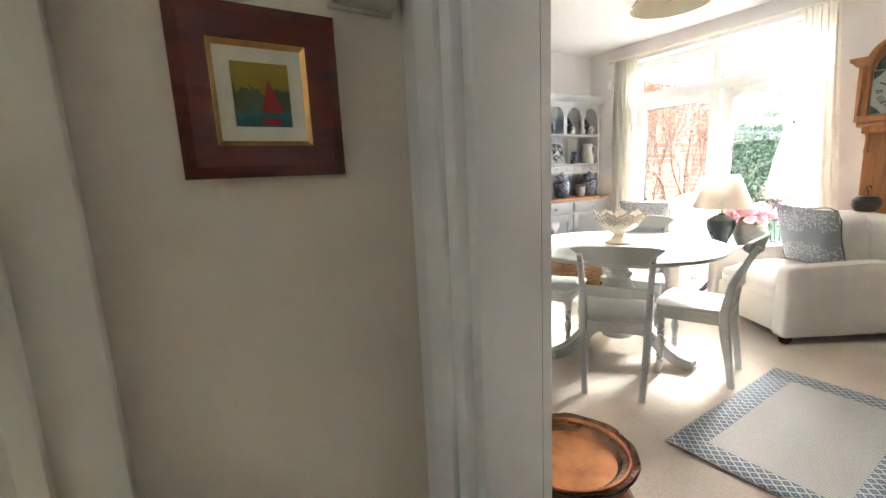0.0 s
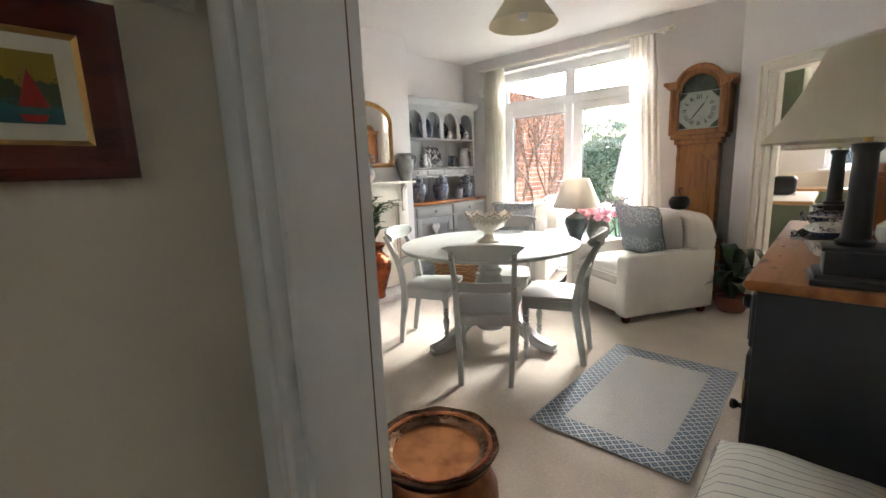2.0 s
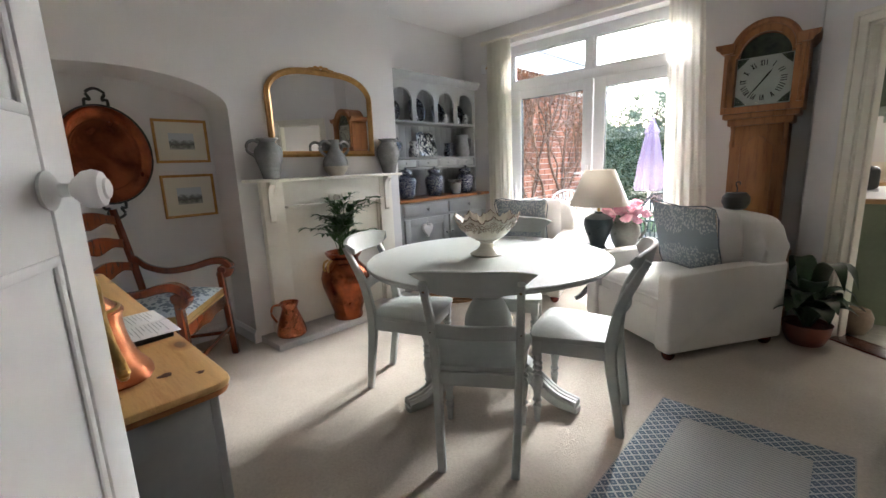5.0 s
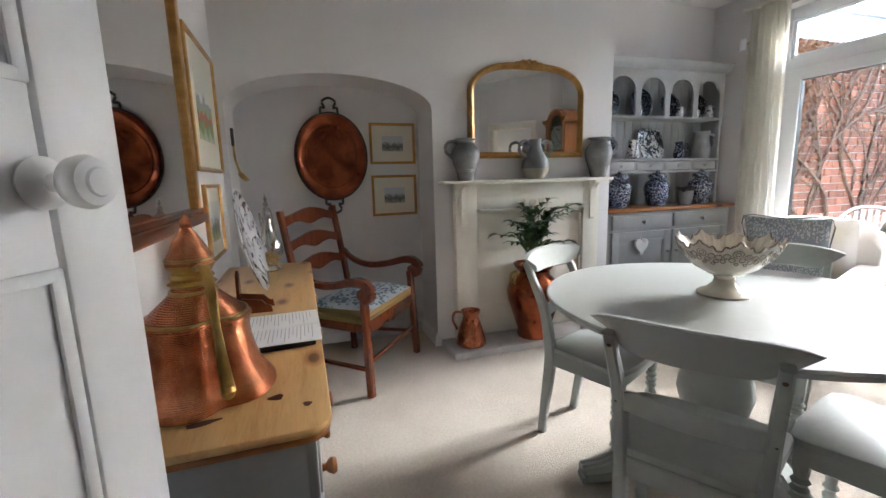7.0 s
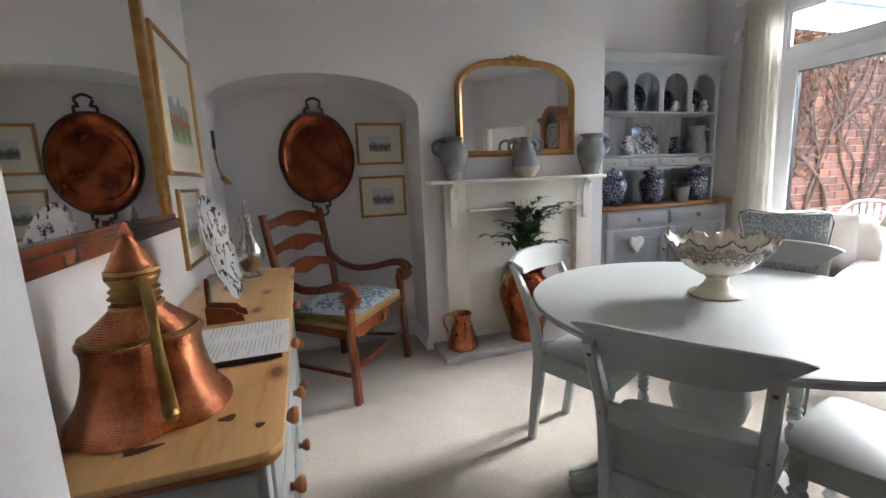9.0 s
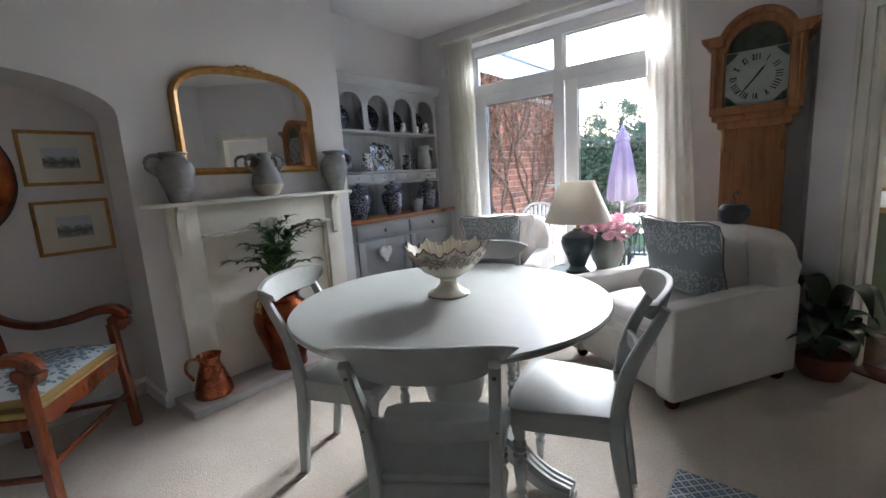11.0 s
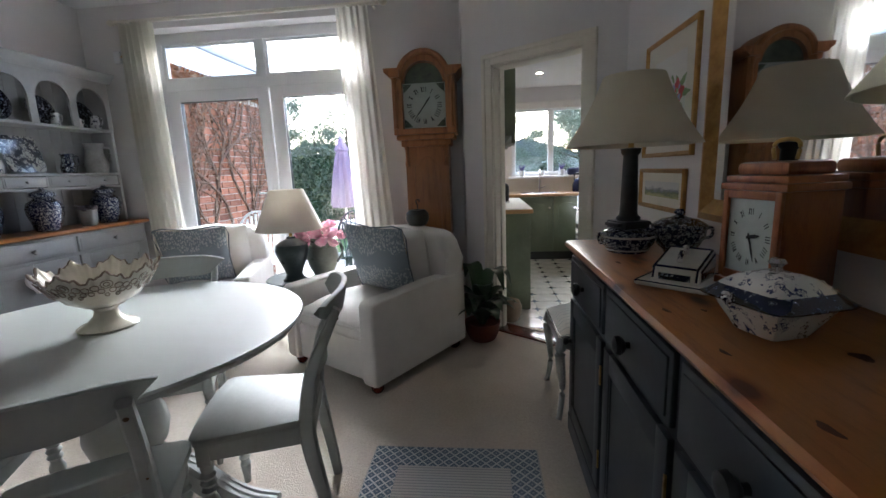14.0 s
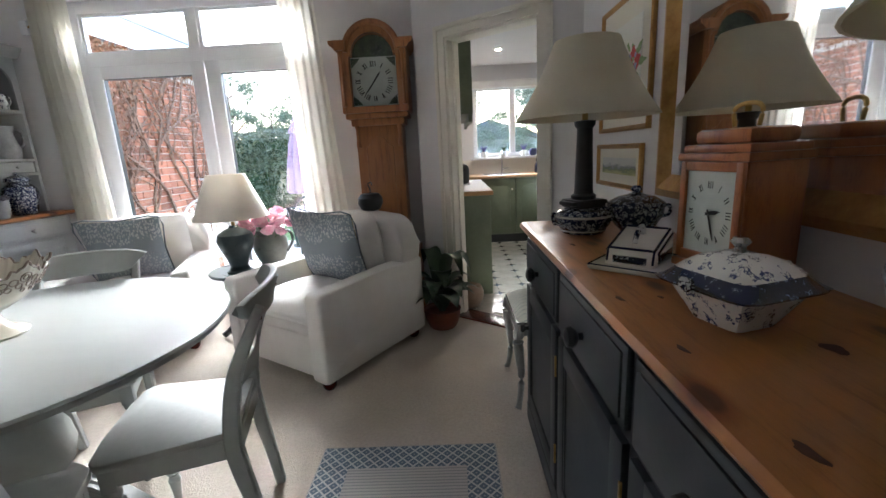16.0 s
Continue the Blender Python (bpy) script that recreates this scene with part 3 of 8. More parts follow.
for a, b in ((WX0 + 0.055, -1.985), (-1.975, WX1 - 0.055)):
    bm = box(a, a + 0.115, WY0 - 0.012, WY1 - 0.012, 0.05, 2.04, 0.006)
    box(b - 0.105, b, WY0 - 0.012, WY1 - 0.012, 0.05, 2.04, 0.006, bm)
    box(a + 0.11, b - 0.1, WY0 - 0.011, WY1 - 0.013, 0.05, 0.20, 0.006, bm)
    box(a + 0.11, b - 0.1, WY0 - 0.011, WY1 - 0.013, 1.945, 2.04, 0.006, bm)
    dl = part("garden_door_leaf", bm, M_UPVC, win)
    gk = box(a + 0.113, a + 0.118, WY0 + 0.0, WY1 - 0.02, 0.2, 1.945)
    box(b - 0.108, b - 0.103, WY0 + 0.0, WY1 - 0.02, 0.2, 1.945, 0, gk)
    box(a + 0.115, b - 0.105, WY0 + 0.0, WY1 - 0.02, 1.94, 1.946, 0, gk)
    box(a + 0.115, b - 0.105, WY0 + 0.0, WY1 - 0.02, 0.199, 0.205, 0, gk)
    part("gasket", gk, M_BLACK, dl, "black rubber gasket")
    g = part("pane", box(a + 0.11, b - 0.1, 5.245, 5.251, 0.19, 1.95), M_GLASS, dl)
    g.visible_shadow = False
hb = box(-2.045, -2.015, WY0 - 0.024, WY0 - 0.012, 0.98, 1.20, 0.004)
tube([(-2.03, WY0 - 0.02, 1.12), (-2.03, WY0 - 0.06, 1.12), (-2.05, WY0 - 0.066, 1.12), (-2.14, WY0 - 0.066, 1.12)], 0.009, 8, hb)
part("door_handle", hb, M_UPVC, win)
part("window_sill", box(WX0, WX1, YN - 0.002, WY0, 0.0, 0.012, 0.003), M_UPVC, win)

# curtain pole and curtains
pole = thing("curtain_pole", "cream painted wooden pole over the garden door", "curtain pole")
part("rod", tube([(-3.13, 5.0, 2.56), (-0.93, 5.0, 2.56)], 0.016, 12, steps=0), M_CREAM, pole)
for x, s in ((-3.13, -1), (-0.93, 1)):
    f = lathe([(0, 0), (0.02, 0), (0.02, 0.012), (0.012, 0.02), (0.024, 0.035), (0.026, 0.055), (0.014, 0.075), (0, 0.08)], 16)
    part("finial", turned(f, pose(x, 5.0, 2.56, 0, 90 * s, 0)), M_CREAM, pole)
for x in (-3.09, -0.97):
    part("bracket", tube([(x, 5.075, 2.545), (x, 5.02, 2.54), (x, 5.0, 2.545)], 0.011, 8), M_CREAM, pole)


def curtain(x0t, x1t, x0b, x1b, folds, seed, sweep=0.0):
    """A hanging cloth in folds, from the pole to just above the floor."""
    rnd = random.Random(seed)
    ph = [rnd.uniform(0, 6.28) for _ in range(4)]
    nx, nz = folds * 10, 26
    bm = bmesh.new()
    front = []
    for j in range(nz + 1):
        f = j / nz
        z = 2.55 - 2.52 * f
        pinch = 1 - sweep * math.exp(-((z - 1.0) / 0.45) ** 2)
        row = []
        for i in range(nx + 1):
            u = i / nx
            a, b = x0t + (x0b - x0t) * f, x1t + (x1b - x1t) * f
            mid = x1t if abs(x1t) < abs(x0t) and sweep else (a + b) / 2
            x = a + (b - a) * u
            x = mid + (x - mid) * pinch
            amp = 0.020 + 0.009 * math.sin(3 * f + ph[0])
            y = 5.0 + amp * math.sin(2 * math.pi * folds * u + 0.7 * math.sin(2.5 * f + ph[1]) + ph[2] * 0.2) + 0.008 * math.sin(17 * u + 5 * f + ph[3])
            row.append(bm.verts.new((x, y, z)))
        front.append(row)
    for r, q in zip(front, front[1:]):
        for i in range(nx):
            bm.faces.new((r[i], r[i + 1], q[i + 1], q[i]))
    bmesh.ops.solidify(bm, geom=bm.faces[:], thickness=0.004)
    ob = part("curtain", bm, M_CURTAIN, None, "cream curtain hanging in soft folds beside the garden door", "", "curtain", 60)
    ob["group"] = "garden door curtains"


curtain(-3.12, -2.82, -3.12, -2.76, 6, 3)
curtain(-1.27, -1.01, -1.21, -0.85, 5, 5)

# fireplace
fp = thing("fireplace", "cream painted wooden fireplace surround with two shelves", "fireplace")
part("mantel_shelf", box(-3.16, -3.02, 2.19, 3.57, 1.185, 1.207, 0.005), M_CREAM, fp)
part("frieze", box(-3.16, -3.105, 2.34, 3.43, 1.00, 1.185, 0.004), M_CREAM, fp)
part("lower_shelf", box(-3.16, -3.05, 2.46, 3.37, 0.985, 1.003, 0.004), M_CREAM, fp)
for y0, y1 in ((2.30, 2.46), (3.36, 3.50)):
    bm = box(-3.16, -3.10, y0, y1, 0.05, 1.185, 0.004)
    box(-3.16, -3.085, y0 - 0.01, y1 + 0.01, 0.05, 0.17, 0.005, bm)
    part("leg", bm, M_CREAM, fp)
for y in (2.36, 3.43):
    bp = [(-3.16, 1.185), (-3.035, 1.185), (-3.035, 1.165), *[(-3.035 - 0.045 * math.sin(radians(a)), 1.10 + 0.06 * math.cos(radians(a))) for a in range(10, 91, 20)], (-3.085, 1.03), (-3.085, 0.90), (-3.10, 0.885), (-3.16, 0.885)]
    part("bracket", prism(bp, "y", y - 0.022, y + 0.022, bev=0.003), M_CREAM, fp)
part("back_panel", box(-3.16, -3.145, 2.44, 3.38, 0.05, 1.0), M_CREAM, fp)
for y in (2.455, 3.345):
    part("panel_moulding", box(-3.147, -3.13, y, y + 0.02, 0.05, 0.99, 0.003), M_CREAM, fp)
part("hearth", box(-3.16, -2.86, 2.19, 3.62, 0.0, 0.05, 0.006), M_STONE, fp, "grey stone hearth slab")
# wooden letters on the lower shelf
for ch, y in (("L", 2.84), ("O", 2.90), ("V", 2.965), ("E", 3.03)):
    cu = bpy.data.curves.new("letter", "FONT")
    cu.body, cu.size, cu.extrude, cu.align_x = ch, 0.085, 0.007, "CENTER"
    tmp = new("letter_tmp", cu)
    me = bpy.data.meshes.new_from_object(tmp.evaluated_get(bpy.context.evaluated_depsgraph_get()))
    bpy.data.objects.remove(tmp)
    me.materials.clear()
    me.materials.append(M_MOUNT)
    lo = new("letter", me)
    lo.matrix_world = pose(-3.075, y, 1.004, 90, 0, 90)
    tagged(lo, "small pale wooden letter standing on the fireplace shelf", "letter", "letters spelling love")

# pendant over the room
pd = thing("ceiling_light", "cream cone pendant shade hanging from the ceiling", "ceiling light", (-1.25, 2.93, 0))
part("rose", lathe([(0, CEIL), (0.05, CEIL), (0.045, CEIL - 0.02), (0.012, CEIL - 0.035), (0, CEIL - 0.035)], 20), M_UPVC, pd)
part("cord", tube([(0, 0, CEIL - 0.03), (0, 0, 2.40)], 0.004, 6, steps=0), M_UPVC, pd)
part("shade", lathe([(0.235, 2.245), (0.10, 2.43), (0.02, 2.435), (0.02, 2.43), (0.097, 2.425), (0.231, 2.245), (0.235, 2.245)], 36), M_SHADE, pd)
part("bulb", lathe([(0, 2.27), (0.02, 2.275), (0.03, 2.30), (0.022, 2.34), (0.014, 2.37), (0.014, 2.40), (0, 2.40)], 16), M_UPVC, pd)

# small wall sensor by the curtain
sn = thing("wall_sensor", "small white sensor box high on the wall", "sensor", (-3.22, YN, 2.31))
part("case", box(-0.03, 0.03, -0.03, 0, -0.05, 0.05, 0.008), M_UPVC, sn)
part("arm", tube([(0.03, -0.02, 0.0), (0.06, -0.04, 0.0), (0.075, -0.04, 0.02)], 0.006, 6), M_BRASS, sn)

# ---- hall ----
hp = thing("picture_frame", "small boat print in a dark mahogany frame", "picture", (-0.235, 0, 0))


def frame_bm(w0, w1, z0, z1, fw, d, slope=0.5):
    """A mitred picture frame on a wall that faces +x: outer size w0..w1 by z0..z1."""
    bm = bmesh.new()
    o = [(w0, z0), (w1, z0), (w1, z1), (w0, z1)]
    n = [(w0 + fw, z0 + fw), (w1 - fw, z0 + fw), (w1 - fw, z1 - fw), (w0 + fw, z1 - fw)]
    h = [((a[0] * 2 + b[0]) / 3, (a[1] * 2 + b[1]) / 3) for a, b in zip(o, n)]
    rows = [[bm.verts.new((x, y, z)) for y, z in pts] for x, pts in ((0, o), (d * 0.8, o), (d, h), (d * slope, n), (0, n))]
    for r, q in zip(rows, rows[1:] + rows[:1]):
        for i in range(4):
            bm.faces.new((r[i], r[(i + 1) % 4], q[(i + 1) % 4], q[i]))
    return bm


def art_mat(name, stops, scale=7.0, detail=6.0):
    """A loose print: tints laid in bands with broken edges."""
    m, nt, bs = nodes_of(name)
    tc = nt.nodes.new("ShaderNodeTexCoord")
    sp = nt.nodes.new("ShaderNodeSeparateXYZ")
    nt.links.new(tc.outputs["Generated"], sp.inputs[0])
    n = noise_of(nt, tc.outputs["Generated"], scale, detail, 0.65)
    mx = add(nt, "ShaderNodeMath")
    mx.operation = "MULTIPLY_ADD"
    nt.links.new(n, mx.inputs[0])
    mx.inputs[1].default_value = 0.8
    nt.links.new(sp.outputs[2], mx.inputs[2])
    nt.links.new(ramp(nt, mx.outputs[0], stops), bs.inputs["Base Color"])
    bs.inputs["Roughness"].default_value = 0.5
    return m


A_BOAT = art_mat("boat print", [(0.3, (0.02, 0.10, 0.11)), (0.62, (0.04, 0.15, 0.15)), (0.75, (0.06, 0.08, 0.03)), (1.1, (0.05, 0.07, 0.03)), (1.3, (0.30, 0.22, 0.02))], 5)
A_TOWN = art_mat("town engraving", [(0.4, (0.42, 0.43, 0.38)), (0.65, (0.10, 0.11, 0.10)), (0.85, (0.22, 0.24, 0.24)), (1.05, (0.55, 0.60, 0.62))], 6)
A_FLOWER = art_mat("flower watercolour", [(0.3, (0.62, 0.66, 0.52)), (0.6, (0.14, 0.26, 0.08)), (0.75, (0.45, 0.05, 0.06)), (0.85, (0.30, 0.42, 0.16)), (1.0, (0.30, 0.30, 0.52)), (1.2, (0.70, 0.70, 0.62))], 5)
A_PALE = art_mat("pale wash paper", [(0.3, (0.70, 0.69, 0.60)), (0.8, (0.66, 0.68, 0.60)), (1.2, (0.74, 0.73, 0.66))], 4)
A_FIELD = art_mat("landscape watercolour", [(0.4, (0.50, 0.48, 0.22)), (0.7, (0.16, 0.20, 0.10)), (0.85, (0.25, 0.27, 0.28)), (1.0, (0.62, 0.62, 0.58))], 5)


def picture(parent, w0, w1, z0, z1, fw, d, frame_m, mount, art_m, turn, glazed=True, inner=True):
    fo = part("frame", turned(frame_bm(w0, w1, z0, z1, fw, d), turn), frame_m, parent)
    if inner:
        part("slip", turned(frame_bm(w0 + fw * 0.9, w1 - fw * 0.9, z0 + fw * 0.9, z1 - fw * 0.9, fw * 0.22, d * 0.55), turn), M_GILT, fo)
    part("mount", turned(box(0.002, d * 0.3, w0 + fw * 0.8, w1 - fw * 0.8, z0 + fw * 0.8, z1 - fw * 0.8), turn), M_MOUNT, parent)
    a = fw + mount
    part("print", turned(box(0.003, d * 0.3 + 0.002, w0 + a, w1 - a, z0 + a, z1 - a), turn), art_m, parent)
    return fo


picture(hp, 0.208, 0.392, 1.291, 1.484, 0.039, 0.022, M_MAHOG, 0.021, A_BOAT, pose(0, 0, 0))
M_RED = mat("red paint", (0.40, 0.02, 0.015), (0.28, 0.02, 0.02), 0.5, scale=30, grain=80)
sail = prism([(0.297, 1.368), (0.322, 1.368), (0.308, 1.406)], "x", 0.0068, 0.0098)
prism([(0.296, 1.360), (0.320, 1.360), (0.316, 1.353), (0.300, 1.353)], "x", 0.0068, 0.0098, sail)
part("sail", sail, M_RED, hp)
sw = thing("thermostat", "cream plastic box on the hall wall", "thermostat", (-0.235, 0, 0))
part("case", box(0, 0.035, 0.395, 0.478, 1.505, 1.585, 0.006), M_CREAM, sw)
part("backplate", box(0, 0.008, 0.39, 0.483, 1.5, 1.59, 0.003), M_CREAM, sw)
ha = box(-0.235, -0.205, 0.03, 0.115, 0, 2.06, 0.006)
box(-0.235, -0.19, 0.03, 0.055, 0, 2.06, 0.006, ha)
structure("trim_hall", ha, M_CREAM, "cream painted architrave on the hall wall", "architrave")
skirting("baseboard_hall", -0.235, 0.49, -0.235, 0.12, 0.14)


# ---- cloths ----
def speckled_cloth(name, ground, motif, sx=60.0, amount=0.6):
    """Plain cloth with rows of small pale sprigs."""
    m, nt, bs = nodes_of(name)
    v = coords(nt)
    vo = add(nt, "ShaderNodeTexVoronoi", Scale=sx)
    nt.links.new(v, vo.inputs["Vector"])
    wv = add(nt, "ShaderNodeTexWave", Scale=2.3, Distortion=3.5, Detail=3.0)
    wv.bands_direction = "Z"
    nt.links.new(v, wv.inputs["Vector"])
    n = noise_of(nt, v, 25, 4)
    s = add(nt, "ShaderNodeMath")
    s.operation = "SUBTRACT"
    nt.links.new(wv.outputs["Fac"], s.inputs[0])
    nt.links.new(vo.outputs["Distance"], s.inputs[1])
    s2 = add(nt, "ShaderNodeMath")
    s2.operation = "MULTIPLY_ADD"
    nt.links.new(n, s2.inputs[0])
    s2.inputs[1].default_value = 0.5
    nt.links.new(s.outputs[0], s2.inputs[2])
    nt.links.new(ramp(nt, s2.outputs[0], [(amount, ground), (amount + 0.08, motif)]), bs.inputs["Base Color"])
    bs.inputs["Roughness"].default_value = 0.9
    bump(nt, bs, noise_of(nt, v, 260, 2), 0.3, 0.003)
    return m


def sprig_cloth(name, ground, motif):
    """Cloth embroidered with upright pale sprigs in two uneven bands."""
    m, nt, bs = nodes_of(name)
    v = coords(nt)
    vo = add(nt, "ShaderNodeTexVoronoi", Scale=1.0)
    nt.links.new(coords(nt, (100, 45, 52)), vo.inputs["Vector"])
    fine = noise_of(nt, v, 75, 3)
    sp = nt.nodes.new("ShaderNodeSeparateXYZ")
    nt.links.new(v, sp.inputs[0])
    wob = add(nt, "ShaderNodeMath")
    wob.operation = "MULTIPLY_ADD"
    nt.links.new(noise_of(nt, v, 14, 3), wob.inputs[0])
    wob.inputs[1].default_value = 0.16
    nt.links.new(sp.outputs[2], wob.inputs[2])
    sh = add(nt, "ShaderNodeMapRange")
    for k, q in (("From Min", -0.22), ("From Max", 0.38), ("To Min", 0.0), ("To Max", 1.0)):
        sh.inputs[k].default_value = q
    nt.links.new(wob.outputs[0], sh.inputs[0])
    band = ramp(nt, sh.outputs[0], [(0.10, (0, 0, 0)), (0.16, (1, 1, 1)), (0.40, (0.75, 0.75, 0.75)), (0.46, (0, 0, 0)), (0.60, (0, 0, 0)), (0.64, (1, 1, 1)), (0.92, (0.8, 0.8, 0.8))])
    dot = ramp(nt, vo.outputs["Distance"], [(0.40, (1, 1, 1)), (0.50, (0, 0, 0))])
    spare = ramp(nt, fine, [(0.36, (0, 0, 0)), (0.46, (1, 1, 1))])
    fac = None
    for q in (band, dot, spare):
        if fac is None:
            fac = q
            continue
        mu = add(nt, "ShaderNodeMath")
        mu.operation = "MULTIPLY"
        nt.links.new(fac, mu.inputs[0])
        nt.links.new(q, mu.inputs[1])
        fac = mu.outputs[0]
    nt.links.new(ramp(nt, fac, [(0.15, ground), (0.55, motif)]), bs.inputs["Base Color"])
    bs.inputs["Roughness"].default_value = 0.9
    bump(nt, bs, noise_of(nt, v, 260, 2), 0.3, 0.003)
    return m


def striped_cloth(name, ground, line, pitch, axis=1, width=0.10):
    m, nt, bs = nodes_of(name)
    tc = nt.nodes.new("ShaderNodeTexCoord")
    sp = nt.nodes.new("ShaderNodeSeparateXYZ")
    nt.links.new(tc.outputs["Object"], sp.inputs[0])
    a = add(nt, "ShaderNodeMath")
    a.operation = "MULTIPLY"
    nt.links.new(sp.outputs[axis], a.inputs[0])
    a.inputs[1].default_value = 1 / pitch
    f = add(nt, "ShaderNodeMath")
    f.operation = "FRACT"
    nt.links.new(a.outputs[0], f.inputs[0])
    nt.links.new(ramp(nt, f.outputs[0], [(0.0, line), (width, line), (width + 0.05, ground), (0.9, ground)]), bs.inputs["Base Color"])
    bs.inputs["Roughness"].default_value = 0.85
    bump(nt, bs, noise_of(nt, coords(nt), 300, 2), 0.25, 0.002)
    return m


def lattice_cloth(name, ground, line, pitch):
    """Woven diamonds with a small knot in each."""
    m, nt, bs = nodes_of(name)
    tc = nt.nodes.new("ShaderNodeTexCoord")
    sp = nt.nodes.new("ShaderNodeSeparateXYZ")
    nt.links.new(tc.outputs["Object"], sp.inputs[0])
    outs = []
    for op in ("ADD", "SUBTRACT"):
        a = add(nt, "ShaderNodeMath")
        a.operation = op
        nt.links.new(sp.outputs[0], a.inputs[0])
        nt.links.new(sp.outputs[1], a.inputs[1])
        k = add(nt, "ShaderNodeMath")
        k.operation = "MULTIPLY"
        nt.links.new(a.outputs[0], k.inputs[0])
        k.inputs[1].default_value = 1 / pitch
        p = add(nt, "ShaderNodeMath")
        p.operation = "PINGPONG"
        nt.links.new(k.outputs[0], p.inputs[0])
        p.inputs[1].default_value = 0.5
        outs.append(p.outputs[0])
    mn = add(nt, "ShaderNodeMath")
    mn.operation = "MINIMUM"
    nt.links.new(outs[0], mn.inputs[0])
    nt.links.new(outs[1], mn.inputs[1])
    c = ramp(nt, mn.outputs[0], [(0.0, line), (0.09, line), (0.13, ground), (0.36, ground), (0.42, tuple((a + b) / 2 for a, b in zip(ground, line)))])
    wn2 = noise_of(nt, coords(nt), 90, 3)
    mu = nt.nodes.new("ShaderNodeMixRGB")
    mu.blend_type = "MULTIPLY"
    mu.inputs[0].default_value = 0.45
    nt.links.new(c, mu.inputs[1])
    nt.links.new(wn2, mu.inputs[2])
    nt.links.new(mu.outputs[0], bs.inputs["Base Color"])
    bs.inputs["Roughness"].default_value = 0.95
    bump(nt, bs, wn2, 0.5, 0.004)
    return m


M_CUSHION = sprig_cloth("blue grey sprigged cloth", (0.29, 0.335, 0.365), (0.58, 0.61, 0.61))
M_CUSHION_BLUE = speckled_cloth("pale blue leaf cloth", (0.45, 0.53, 0.57), (0.14, 0.19, 0.24), 45, 0.66)
M_PIPING = mat("slate piping cord", (0.16, 0.19, 0.22), (0.11, 0.135, 0.16), 0.85, scale=30, grain=200, relief=0.2)
M_OCHRE = mat("ochre cloth", (0.36, 0.25, 0.09), (0.28, 0.19, 0.06), 0.9, scale=8, grain=200, relief=0.3)
M_STRIPE = striped_cloth("striped ticking", (0.62, 0.62, 0.55), (0.20, 0.25, 0.27), 0.034, 1, 0.07)
M_RUGBORDER = lattice_cloth("rug lattice", (0.13, 0.18, 0.24), (0.58, 0.60, 0.60), 0.046)
M_RUGFIELD = striped_cloth("ribbed rug weave", (0.43, 0.42, 0.395), (0.28, 0.285, 0.285), 0.0155, 1, 0.34)


def pillow(w, h, t, n=14, pinch=0.06):
    """A stuffed square cushion standing in the x-z plane, its middle at the origin."""
    bm = bmesh.new()
    sides = []
    for s in (-1, 1):
        g = []
        for j in range(n + 1):
            row = []
            for i in range(n + 1):
                u, v = 2 * i / n - 1, 2 * j / n - 1
                k = max(0.0, (1 - abs(u) ** 2.6) * (1 - abs(v) ** 2.6)) ** 0.55
                e = 1 - pinch * (1 - (u * v) ** 2)
                wob = 0.006 * math.sin(5 * u + 3 * v) * k
                row.append(bm.verts.new((u * w / 2 * (e if abs(v) < 1 else 1), s * (t / 2 * k + 0.002) + wob, v * h / 2 * (e if abs(u) < 1 else 1))))
            g.append(row)
        sides.append(g)
        for j in range(n):
            for i in range(n):
                f = (g[j][i], g[j][i + 1], g[j + 1][i + 1], g[j + 1][i])
                bm.faces.new(f if s > 0 else f[::-1])
    bmesh.ops.remove_doubles(bm, verts=bm.verts, dist=0.0055)
    return bm


def face(fx, fy):
    return math.degrees(math.atan2(-fx, fy))


# ---- dining table ----
tb = thing("dining_table", "round sage-grey painted pedestal table with reeded feet", "table", (-1.46, 2.78, 0))
TR = 0.655
part("tabletop", lathe([(0, 0.76), (TR - 0.02, 0.76), (TR - 0.006, 0.757), (TR, 0.75), (TR - 0.003, 0.742), (TR - 0.012, 0.738), (TR - 0.016, 0.728), (TR - 0.03, 0.724), (0, 0.724)], 72), M_TABLETOP, tb)
part("apron", lathe([(0.30, 0.725), (0.30, 0.67), (0.27, 0.665), (0, 0.665)], 40), M_SAGE, tb)
part("pedestal", lathe([(0, 0.67), (0.13, 0.67), (0.13, 0.65), (0.085, 0.63), (0.065, 0.60), (0.07, 0.575), (0.095, 0.56), (0.09, 0.54), (0.075, 0.525), (0.10, 0.48), (0.128, 0.42), (0.135, 0.37), (0.12, 0.31), (0.09, 0.27), (0.085, 0.255), (0.12, 0.24), (0.135, 0.22), (0.125, 0.20), (0.105, 0.185), (0.11, 0.165), (0.12, 0.13), (0.10, 0.10), (0, 0.10)], 32), M_SAGE, tb)
for a in (5, 130, 253):
    bm = bar([(0.07, 0, 0.20), (0.20, 0, 0.19), (0.32, 0, 0.10), (0.42, 0, 0.045), (0.52, 0, 0.032)], (0.085, 0.085, 0.09, 0.095, 0.08), (0.11, 0.09, 0.075, 0.065, 0.05))
    for s in (-0.026, 0, 0.026):
        tube([(0.10, s, 0.25), (0.20, s, 0.236), (0.32, s, 0.138), (0.42, s, 0.078), (0.52, s, 0.056)], 0.011, 6, bm)
    box(0.47, 0.53, -0.03, 0.03, 0.0, 0.03, 0.006, bm)
    part("foot", turned(bm, pose(0, 0, 0, 0, 0, a)), M_SAGE, tb)

